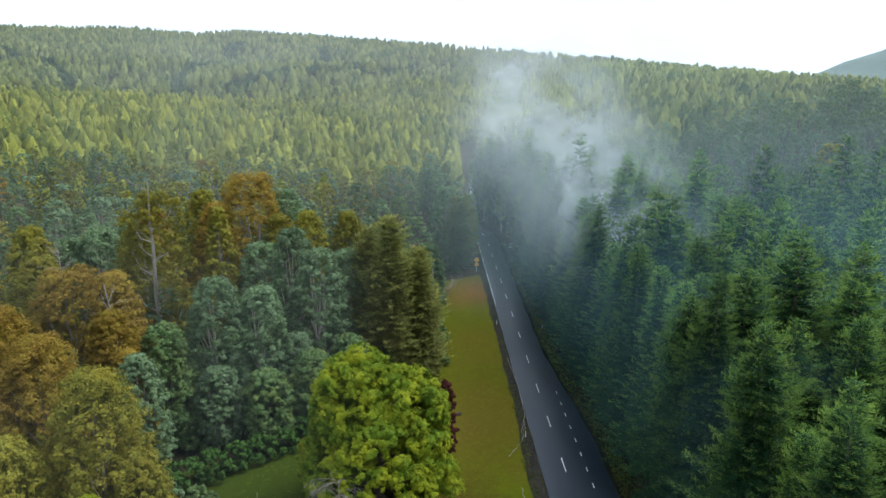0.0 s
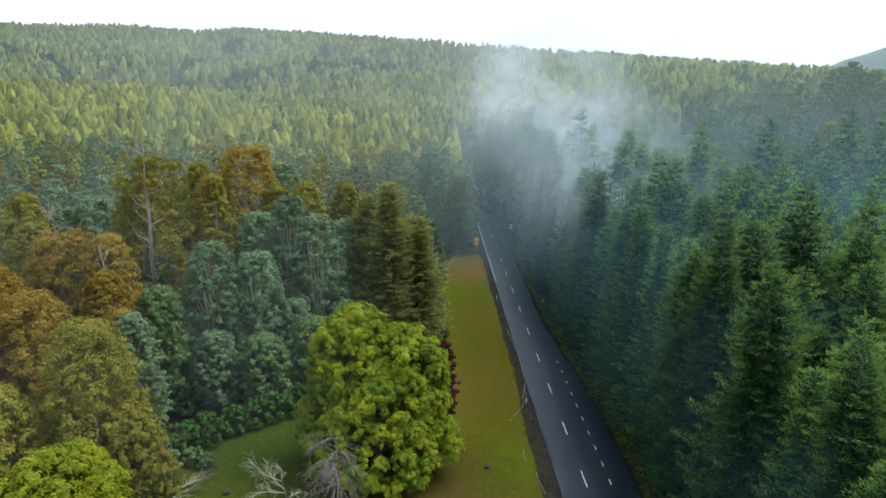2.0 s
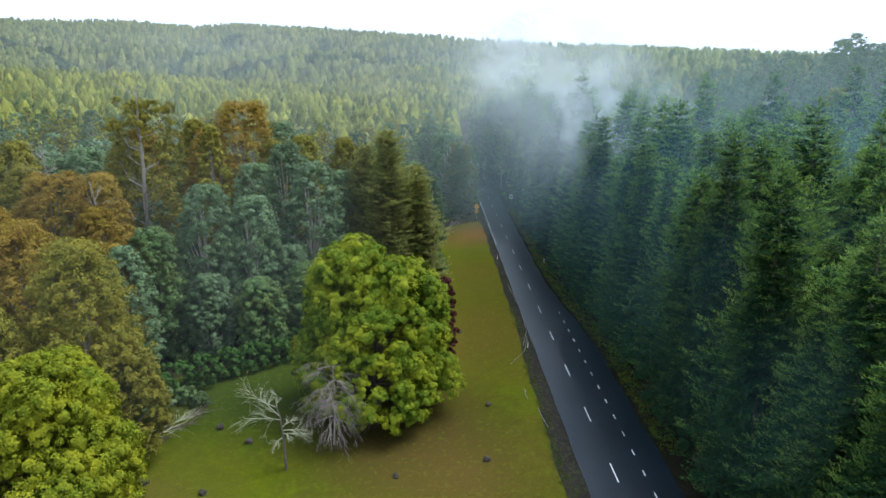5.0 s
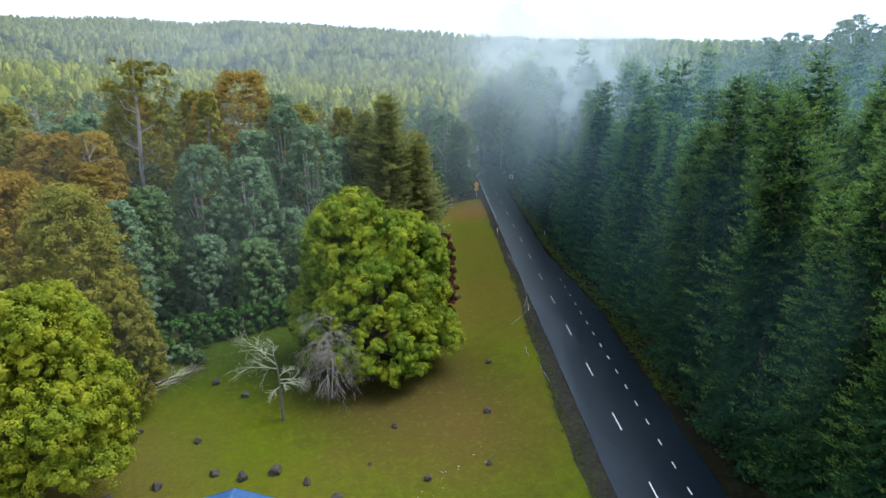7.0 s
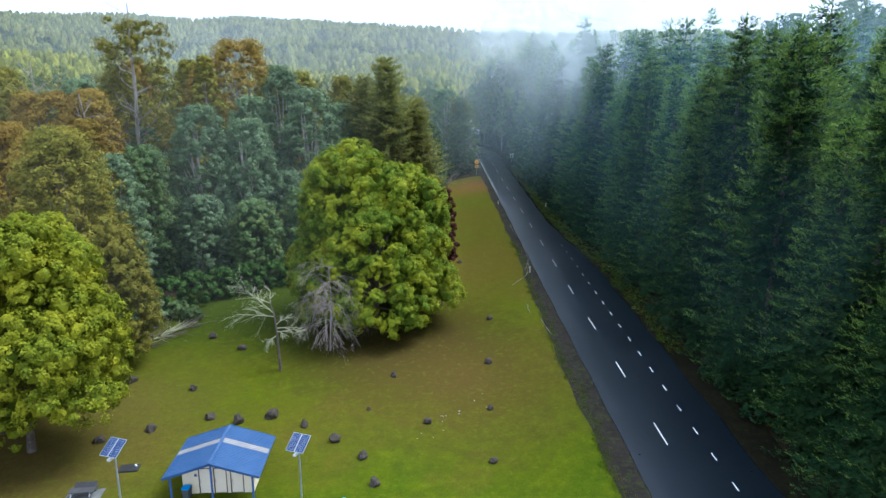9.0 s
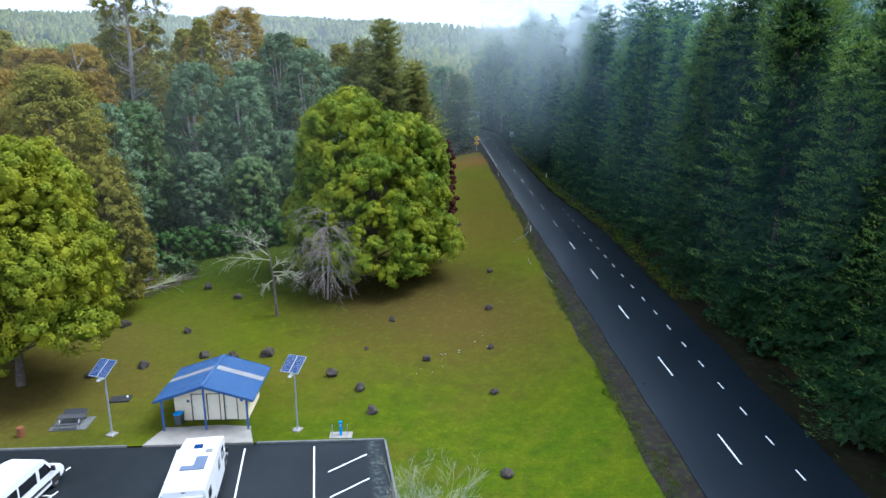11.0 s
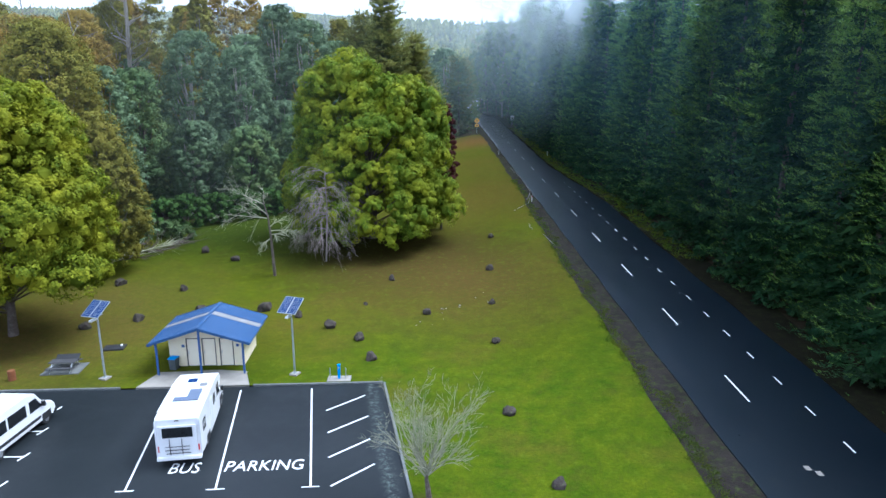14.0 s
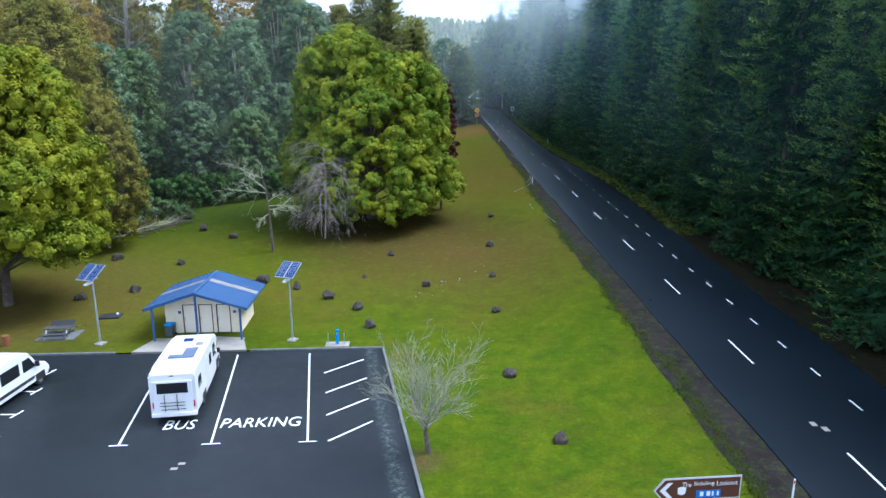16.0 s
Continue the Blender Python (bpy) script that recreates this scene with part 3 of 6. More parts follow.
road = solo("road", ribbon(Build(), lambda y: -3.42 - 0.05 * np.sin(y * 0.6), lambda y: road_right(y) + 0.1 * np.sin(y * 0.5), -40, 330, 2, 0.06, 0.3), M_road,
            "damp dark grey asphalt road climbing into the mist", "road", kind="structure", smooth=False)
for name, a_, b_ in (("verge", -6.1, -3.6), ("verge", None, None)):
    if a_ is not None:
        vb = ribbon(Build(), lambda y: -5.75 + 0.8 * sstep(y, 72, 110) - 0.12 * np.sin(y * 0.23) - 0.1 * np.sin(y * 0.71), -3.2, -40, 330, 1.5, -0.005)
    else:
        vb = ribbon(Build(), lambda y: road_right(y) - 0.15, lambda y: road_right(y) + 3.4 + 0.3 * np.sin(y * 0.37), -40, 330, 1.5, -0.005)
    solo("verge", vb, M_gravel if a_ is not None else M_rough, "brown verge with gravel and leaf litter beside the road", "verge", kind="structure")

# road markings
stroke = 3.4
for k in range(18):
    y = 25.2 + 11.75 * k - (0.6 if k > 6 else 0)
    if k == 0:
        y = 24.4
    mb = ribbon(Build(), -0.06, 0.06, y, y + stroke, stroke / 4, 0.066)
    solo("lane_mark", mb, M_paint, "white painted centre dash on the road", "road marking", "centre dashes", "structure")
for k in range(21):
    y = 31.6 + 3.74 * k
    mb = ribbon(Build(), 3.05, 3.165, y, y + 1.05, 0.35, 0.066)
    solo("lane_mark", mb, M_paint, "short white painted dash beside the turning lane", "road marking", "turning lane dashes", "structure")
for dx in (0, 0.35):
    y = 30.1 - dx * 1.3
    mb = ribbon(Build(), -0.33 + dx, -0.03 + dx, y, y + 0.4, 0.2, 0.066)
    solo("road_patch", mb, M_concrete, "pale square test patch on the road", "road patch", kind="structure")
eb = ribbon(Build(), -3.2, -3.12, 150, 325, 3.0, 0.066)
solo("edge_line", eb, M_paint, "thin white edge line of the road", "road marking", kind="structure")


def stripe(a, b, w, name="bay_line", label="white painted bay line on the car park", z=0.004, group="bay lines"):
    a, b = Vector(a), Vector(b)
    d = b - a
    k = Build()
    k.add([(0, -w / 2, 0), (d.length, -w / 2, 0), (d.length, w / 2, 0), (0, w / 2, 0)], [[0, 1, 2, 3]])
    return solo(name, k, M_paint, label, "road marking", group, "structure", Matrix.Translation((a.x, a.y, z)) @ Matrix.Rotation(math.atan2(d.y, d.x), 4, 'Z'))


for top_, bot_ in (((-17.8, 40.2), (-15.75, 29.1)), ((-13.32, 40.35), (-11.3, 29.25)), ((-8.68, 40.6), (-6.6, 29.45))):
    stripe(top_, bot_, 0.10)
    stripe((bot_[0] - 0.45, bot_[1] - 0.04), (bot_[0] + 0.45, bot_[1] + 0.04), 0.08, z=0.008)
for a_, b_ in (((-7.2, 37.5), (-5.0, 39.6)), ((-6.65, 34.8), (-4.5, 36.8)), ((-6.15, 32.15), (-4.1, 34.1)), ((-5.6, 29.5), (-3.6, 31.5))):
    stripe(a_, b_, 0.11, "hatch_line", "white diagonal hatching line on the car park", group="hatching lines")
for ty, tx in ((37.7, -24.0), (35.05, -23.3), (32.3, -22.7), (29.6, -22.2)):
    stripe((tx - 5.0, ty - 0.1), (tx, ty), 0.1)
    stripe((tx - 0.1, ty - 0.42), (tx + 0.1, ty + 0.42), 0.1, z=0.008)
for dx, dy in ((0, 0), (-0.2, -0.42)):
    stripe((-12.2 + dx, 27.5 + dy), (-11.88 + dx, 27.52 + dy), 0.2, "bay_patch", "pale painted patch on the car park", group="patches").data.materials[0] = M_concrete


def lettering(words, x, y, width, height, turn, material, name, label, z=0.006, extrude=0.002, upright=None):
    cu = bpy.data.curves.new(name, 'FONT')
    cu.body, cu.size, cu.extrude, cu.resolution_u = words, 1.0, extrude, 3
    tmp = bpy.data.objects.new("tmp", cu)
    scene.collection.objects.link(tmp)
    bpy.context.view_layer.update()
    me = bpy.data.meshes.new_from_object(tmp.evaluated_get(bpy.context.evaluated_depsgraph_get()))
    bpy.data.objects.remove(tmp)
    co = np.array([v.co[:] for v in me.vertices])
    lo, hi = co.min(0), co.max(0)
    co[:, 0] = (co[:, 0] - lo[0]) / (hi[0] - lo[0]) * width
    co[:, 1] = (co[:, 1] - lo[1]) / (hi[1] - lo[1]) * height
    me.vertices.foreach_set("co", co.ravel())
    me.materials.clear()
    me.materials.append(material)
    ob = new(name, me)
    ob.matrix_world = upright if upright is not None else pose(x, y, z, 0, 0, turn)
    return ob


tagged(lettering("BUS", -14.25, 30.62, 1.55, 0.98, 3.0, M_paint, "painted_word", ""), "white painted word BUS on the car park", "road marking", kind="structure")
tagged(lettering("PARKING", -11.38, 30.8, 4.05, 0.98, 3.0, M_paint, "painted_word", ""), "white painted word PARKING on the car park", "road marking", kind="structure")


# ---- trees ----
def blades(base, along, across):
    """Leaf shapes as three-cornered blades."""
    k = len(base)
    V = np.stack([base - across, base + across, base + along], 1).reshape(-1, 3)
    return V, np.arange(k * 3).reshape(k, 3)


def unit(v):
    return v / np.maximum(1e-6, np.linalg.norm(v, axis=-1, keepdims=True))


def conifer_leaves(rng, h, r, step, gap, spray, arms, low=0.03, taper=0.6):
    """Whorls of drooping boughs with lifted ends, feathered to both sides and above. Also marks the sprays to be
    coloured as sunlit.
    """
    out_b, out_a, out_c, out_t = [], [], [], []
    z = low * h
    lop = rng.uniform(0, 6.28, 3)
    while z < h * 0.985:
        u = z / h
        reach = r * (1 - u) ** taper * (1 + 0.12 * math.sin(u * 21 + lop[0])) * (0.8 + 0.2 * min(1, (u - low + 0.05) * 6)) + 0.15
        n = arms if u < 0.85 else max(5, arms - 3)
        az = rng.uniform(0, 6.28) + np.arange(n) * 6.283 / n + rng.uniform(-0.3, 0.3, n)
        for a in az:
            L = reach * rng.uniform(0.60, 1.16) * (1 + 0.22 * math.sin(a + lop[1]) * math.sin(u * 7 + lop[2]))
            z0 = z + rng.uniform(-0.4, 0.4) * step
            k = max(2, int(L * 0.85 / gap))
            s = np.repeat(L * (0.15 + 0.85 * ((np.arange(k) + rng.uniform(0.1, 1.0, k)) / k) ** 0.8), 3)
            sg = np.tile([1.0, -1.0, 0.0], k) + rng.uniform(-0.25, 0.25, 3 * k)
            out = np.array([math.cos(a), math.sin(a), 0])
            side = np.array([-math.sin(a), math.cos(a), 0])
            droop = 0.10 + 0.52 * (1 - u)
            tip = s / L
            fan = 0.05 + 0.16 * np.sin(np.pi * np.clip(tip, 0, 1))
            pos = out * s[:, None] + side * (rng.normal(0, 1, len(s)) * fan * min(L, 4.0) * 0.7)[:, None]
            pos[:, 2] = z0 + 0.25 * u * s - droop * s * (1 - 0.58 * tip ** 2) + rng.normal(0, 0.10, len(s))
            ln_ = spray * rng.uniform(0.55, 1.25, len(s)) * (1.15 - 0.4 * tip) * (0.5 + 0.5 * min(1.0, L / 2))
            d = out * rng.uniform(0.45, 1.0, len(s))[:, None] + side * (sg * 0.85)[:, None]
            d[:, 2] = rng.uniform(-0.65, 0.15, len(s)) + 0.7 * tip ** 2 + 0.45 * u
            d = unit(d) * ln_[:, None]
            w = unit(np.cross(d, np.array([0, 0, 1.0]) + rng.normal(0, 0.35, (len(s), 3)))) * (ln_ * rng.uniform(0.13, 0.22, len(s)))[:, None]
            q = 7 if L > 1.5 else 2
            si = L * rng.uniform(0.08, 0.58, q)
            pi = out * si[:, None] + np.array([0, 0, 1.0]) * (z0 + 0.25 * u * si - droop * si)[:, None]
            di = unit(out * rng.uniform(0.3, 1.0, q)[:, None] + side * rng.uniform(-1, 1, q)[:, None] - np.array([0, 0, 0.35])) * (min(L, 5.0) * rng.uniform(0.13, 0.24, q))[:, None]
            wi = unit(np.cross(di, np.array([0, 0, 1.0]) + rng.normal(0, 0.5, (q, 3)))) * (min(L, 5.0) * rng.uniform(0.05, 0.085, q))[:, None]
            out_b.append(pi), out_a.append(di), out_c.append(wi), out_t.append(np.zeros(q, bool))
            # more light-coloured sprays higher up: light from above put into the colour
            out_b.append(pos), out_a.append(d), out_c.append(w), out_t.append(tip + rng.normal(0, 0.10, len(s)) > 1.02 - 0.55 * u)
        z += step * rng.uniform(0.8, 1.2) * (1.0 - 0.45 * u)
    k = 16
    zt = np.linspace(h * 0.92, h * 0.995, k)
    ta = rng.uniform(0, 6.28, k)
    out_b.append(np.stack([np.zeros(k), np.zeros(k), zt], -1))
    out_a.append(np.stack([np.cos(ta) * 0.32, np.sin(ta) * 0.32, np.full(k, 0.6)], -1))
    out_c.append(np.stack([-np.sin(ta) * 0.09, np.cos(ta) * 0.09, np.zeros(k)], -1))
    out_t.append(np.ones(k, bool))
    return blades(np.concatenate(out_b), np.concatenate(out_a), np.concatenate(out_c)), np.concatenate(out_t)


def conifer(name, seed, h, r, step, gap, spray, arms, material, label, bark=None, shoots=None, taper=None):
    rng = np.random.default_rng(seed)
    t = thing(name, Matrix.Identity(4), label, "tree")
    b = Build()
    b.tube([(0, 0, -0.6), (0.05, 0, h * 0.3), (-0.05, 0.05, h * 0.7), (0, 0, h * 0.97)], [h * 0.012, h * 0.009, h * 0.005, 0.02], 6)
    part("trunk", b, bark or M_bark, t)
    c = Build()
    leaves, sunlit_ = conifer_leaves(rng, h, r, step, gap, spray, arms, taper=taper or rng.uniform(0.44, 0.60))
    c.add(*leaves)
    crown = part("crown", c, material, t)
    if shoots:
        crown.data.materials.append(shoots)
        crown.data.polygons.foreach_set("material_index", sunlit_.astype(int).tolist())
    return t


def lobe_leaves(rng, centres, radii, subs, per, leaf, squash=0.8, up=0.5, puff=0.36):
    """Leaves in small tufts over the outer faces of rounded boughs."""
    P, N = [], []
    for c, r in zip(centres, radii):
        d = unit(rng.normal(0, 1, (subs, 3)) + np.array([0, 0, up]))
        tuft = np.asarray(c) + d * r * rng.uniform(0.72, 1.0, (subs, 1)) * np.array([1, 1, squash])
        q = unit(rng.normal(0, 1, (subs, per, 3)) + d[:, None, :] * 0.7)
        pos = tuft[:, None, :] + q * (puff * r) * rng.uniform(0.55, 1.0, (subs, per, 1))
        P.append(pos.reshape(-1, 3))
        N.append((q * 1.0 + d[:, None, :] * 0.9 + np.array([0, 0, 0.25])).reshape(-1, 3))
    P, N = np.concatenate(P), np.concatenate(N)
    N = unit(unit(N) + rng.normal(0, 0.20, N.shape))
    t = unit(np.cross(N, rng.normal(0, 1, N.shape)))
    s = leaf * rng.uniform(0.6, 1.3, (len(P), 1))
    return blades(P - t * s * 0.45, t * s, np.cross(N, t) * s * 0.42)


def gum(name, seed, h, crown_r, crown_base, lobes, subs, per, leaf, material, label, bark=None, trunks=1, shape='dome', back=0.0, category="tree", core=True):
    """A broad tree: trunk, limbs that reach the boughs, boughs of leaf tufts."""
    rng = np.random.default_rng(seed)
    t = thing(name, Matrix.Identity(4), label, category)
    zc = crown_base
    C, R = [], []
    for i in range(lobes):
        u = (i + rng.uniform(0, 1)) / lobes
        z = zc + (h - zc) * u
        if shape == 'dome':
            prof = math.sqrt(max(0.03, 1 - (max(0.0, u - 0.25) / 0.78) ** 2)) * min(1, 0.6 + u * 1.6)
        elif shape == 'peak':
            prof = (1 - u ** 1.6) ** 0.5 * min(1, 0.6 + u * 1.6)
        elif shape == 'cone':
            prof = (1 - u) ** 0.7 * 0.95 + 0.08
        else:
            prof = 0.55 + 0.45 * math.sin(math.pi * min(1, u * 1.05))
        rad = crown_r * prof
        lr = crown_r * rng.uniform(0.15, 0.27) * (1.0 - 0.25 * u if shape == 'cone' else 1.0)
        a = i * 2.399 + rng.uniform(-0.5, 0.5)
        rr = max(0, rad - lr * 0.6) * rng.uniform(0.45, 1.0) ** 0.4
        C.append((math.cos(a) * rr, math.sin(a) * rr + back, min(z, h - lr * 0.75)))
        R.append(lr)
    tb = Build()
    for k in range(trunks):
        ox, oy = (rng.uniform(-0.8, 0.8), rng.uniform(-0.8, 0.8)) if trunks > 1 else (0, 0)
        lx, ly = rng.uniform(-0.12, 0.12, 2) * h * 0.5
        tb.tube([(ox, oy, -0.6), (ox + lx * 0.3, oy + ly * 0.3, h * 0.3), (ox + lx * 0.7, oy + ly * 0.7, h * 0.62), (ox + lx, oy + ly, h * 0.86)],
                [h * 0.011, h * 0.008, h * 0.006, h * 0.002], 6)
    for i in range(0, lobes, max(4, lobes // 14)):
        c = Vector(C[i])
        s = Vector((c.x * 0.12, c.y * 0.12, max(h * 0.18, c.z * 0.62)))
        m_ = s.lerp(c, 0.55) + Vector((rng.uniform(-0.3, 0.3), rng.uniform(-0.3, 0.3), -0.06 * h * 0.3))
        tb.tube([s, m_, c], [h * 0.005, h * 0.0035, h * 0.0015], 5, cap=False)
    part("trunk", tb, bark or M_bark, t)
    cb = Build()
    cb.add(*lobe_leaves(rng, C, R, subs, per, leaf, 0.66, 0.8, 0.38))
    part("crown", cb, material, t)
    if not core:
        return t
    # solid lumps added to block view and light through the boughs
    core = Build()
    for c, r_ in zip(C, R):
        bm = bmesh.new()
        bmesh.ops.create_icosphere(bm, subdivisions=1, radius=r_ * 0.34)
        core.bm(bm, Matrix.Translation(c) @ Matrix.Diagonal((1, 1, 0.6, 1)))
    part("inner_foliage", core, material, t, "solid leaf-coloured lumps that block light inside the crown")
    return t


def plant(proto, x, y, turn=0.0, scale=1.0, tall=1.0, lift=0.0):
    ob = copy_thing(proto, Matrix.Identity(4))
    ob.matrix_basis = Matrix.Translation((x, y, ground_at(x, y) - 0.1 + lift)) @ Matrix.Rotation(turn, 4, 'Z') @ Matrix.Diagonal((scale, scale, scale * tall, 1))
    return ob


def drop(proto):
    for o in list(proto.children_recursive) + [proto]:
        bpy.data.objects.remove(o)


rnd = random.Random(7)

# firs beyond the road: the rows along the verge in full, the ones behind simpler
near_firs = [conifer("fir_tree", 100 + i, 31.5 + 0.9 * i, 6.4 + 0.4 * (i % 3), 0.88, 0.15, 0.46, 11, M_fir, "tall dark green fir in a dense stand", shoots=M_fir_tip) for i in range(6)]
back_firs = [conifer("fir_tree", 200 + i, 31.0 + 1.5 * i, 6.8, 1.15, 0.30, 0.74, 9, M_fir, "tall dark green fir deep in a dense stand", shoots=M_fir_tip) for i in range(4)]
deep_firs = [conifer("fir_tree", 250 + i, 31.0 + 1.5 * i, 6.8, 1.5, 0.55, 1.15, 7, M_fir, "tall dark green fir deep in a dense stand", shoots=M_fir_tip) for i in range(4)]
for p_ in near_firs + back_firs + deep_firs:
    p_["group"] = "firs beyond the road"
for row in range(12):
    y = 12.0 + (row % 2) * 3.2
    while y < 262:
        x = 30.9 + row * 6.6 + rnd.uniform(-1.2, 1.2) * (1 if row == 0 else 1.7) + (float(road_mid(y)) - 18.4) * (1 if row < 3 else 0.6) - (1.8 * float(sstep(y, 88, 128)) if row < 2 else 0)
        inside = y > (x - 14) * 0.93 - 8
        gums_here = x > 62 and y > 150
        if inside and not gums_here and y < 250 + row:
            proto = near_firs[rnd.randrange(6)] if (row == 0 and y < 140) or (row == 1 and y < 95) or (row == 2 and y < 70) else (back_firs if row < 5 else deep_firs)[rnd.randrange(4)]
            plant(proto, x, y, rnd.uniform(0, 6.28), rnd.uniform(0.86, 1.06) * (0.91 if row == 0 else 1.06), rnd.uniform(0.86, 1.10) * (1.04 if row == 0 else 0.93 if row < 3 else 0.97))
        y += (5.6 if row == 0 else 6.6 if row < 5 else 7.4) + rnd.uniform(-1.2, 1.2)
for p_ in near_firs + back_firs + deep_firs:
    drop(p_)

# the two bright trees on the lawn
def great_tree(name, label, lobes, leaf, subs, per, seed, base, trunk_r, bark, limbs, leaves):
    rng = np.random.default_rng(seed)
    t = thing(name, Matrix.Translation(base), label, "tree")
    C, R = [c for c, _ in lobes], [r for _, r in lobes]
    cb = Build()
    cb.add(*lobe_leaves(rng, C, R, subs, per, leaf, 0.85, 0.75, 0.27))
    # added opaque lumps that darken the crown from within
    core = Build()
    for c, r in lobes:
        bm = bmesh.new()
        bmesh.ops.create_icosphere(bm, subdivisions=1, radius=r * 0.42)
        core.bm(bm, Matrix.Translation(c))
    tb = Build()
    tb.tube([(0, 0, -0.5), (0.1, 0, 1.5), (0.3, 0.1, 5), (0, 0.2, 11), (0, 0, 15)], [trunk_r * 1.3, trunk_r, trunk_r * 0.8, trunk_r * 0.4, 0.1], 10)
    for k in range(0, len(lobes), limbs):
        c = Vector(C[k])
        s = Vector((0, 0, max(1.5, c.z * 0.5)))
        tb.tube([s, s.lerp(c, 0.5) + Vector((0, 0, 0.5)), s.lerp(c, 0.74)], [trunk_r * 0.30, trunk_r * 0.16, 0.04], 6, cap=False)
    part("trunk", tb, bark, t)
    part("crown", cb, leaves, t)
    part("inner_foliage", core, leaves, t, "solid leaf-coloured lumps that block light inside the crown")
    return t


def boughs(seed, domes, n):
    """Boughs over the faces of some joined domes: (x, y, z, radius, height)."""
    rng = np.random.default_rng(seed)
    out = []
    for _ in range(9000):
        if len(out) >= n:
            break
        x0, y0, z0, rr, hh = domes[rng.integers(len(domes))]
        d = unit(rng.normal(0, 1, 3))
        if d[2] < -0.25:
            continue
        p = np.array([x0 + d[0] * rr, y0 + d[1] * rr, z0 + d[2] * hh])
        if any(((p[0] - a) / (r2 * 0.9)) ** 2 + ((p[1] - b) / (r2 * 0.9)) ** 2 + ((p[2] - c) / (h2 * 0.9)) ** 2 < 1 for a, b, c, r2, h2 in domes):
            continue
        r = rng.uniform(1.15, 2.3)
        if min([np.linalg.norm(p - np.array(c)) - 0.45 * q for c, q in out] + [9]) < r * 0.55:
            continue
        out.append((tuple(p), r))
    return out


big = boughs(5, [(-2.4, 0.5, 12.6, 5.0, 8.2), (3.3, 0.0, 10.9, 5.2, 7.6), (0.0, -1.0, 5.4, 8.4, 5.8), (5.0, -1.5, 4.0, 4.3, 5.2), (-4.8, 0.0, 5.8, 4.6, 6.2), (1.2, -4.0, 3.2, 5.8, 4.6), (-0.5, -0.5, 2.6, 7.4, 3.4), (0.6, -3.6, 9.0, 4.6, 5.6)], 172)
great_tree("broadleaf_tree", "large round tree with bright yellow-green leaves on the lawn", big, 0.21, 34, 58, 11, (-8.6, 79.0, ground_at(-8.6, 79)), 0.55, M_bark, 4, M_bright)
lft = boughs(9, [(1.2, 1.0, 13.8, 4.2, 5.2), (2.2, 0.0, 9.0, 5.2, 4.5), (-1.5, 0.0, 8.5, 6.6, 5.0), (-6.0, 0.0, 9.0, 5.6, 5.0), (3.4, -0.8, 6.0, 4.0, 3.0), (-3.0, -1.0, 4.6, 6.2, 3.2)], 146)
great_tree("broadleaf_tree", "broad tree with bright yellow-green leaves in layered boughs beside the lawn", lft, 0.20, 34, 58, 12, (-34.3, 49.8, ground_at(-34.3, 49.8)), 0.32, M_bark, 3, M_yellow)

# gums and wattles on the left, positions fitted to the camera's view, gaps filled in
def detailed(kind, seed, h, r, base=None, shape='dome', leaf=0.29):
    mats = {'orange': (M_orange, M_palebark, "rusty orange-brown gum tree in the forest edge"), 'olive': (M_olive, M_palebark, "olive-green gum tree in the forest edge"),
            'silver': (M_silver, M_whitebark, "grey-green wattle tree with pale stems in the forest edge"), 'dark': (M_dark, M_bark, "dark green forest tree"),
            'brown': (M_brownpine, M_bark, "tall brown-green pine at the lawn's far end")}
    mt, bk, lb = mats[kind]
    return gum({'orange': 'gum_tree', 'olive': 'gum_tree', 'silver': 'wattle_tree', 'dark': 'forest_tree', 'brown': 'pine_tree'}[kind], seed, h, r, base if base is not None else h * 0.3,
               int(64 + r * 9 + max(0, h - 20) * 3.5) + (60 if leaf < 0.25 else 0), 10, 28 if leaf < 0.25 else 20, leaf, mt, lb, bk, 4 if kind == 'silver' else 1, shape, 1.3 if kind == 'silver' else 0.0)


def stand_at(ob, x, y, turn=0.0):
    ob.matrix_basis = Matrix.Translation((x, y, ground_at(x, y) - 0.1)) @ Matrix.Rotation(turn, 4, 'Z')
    return ob


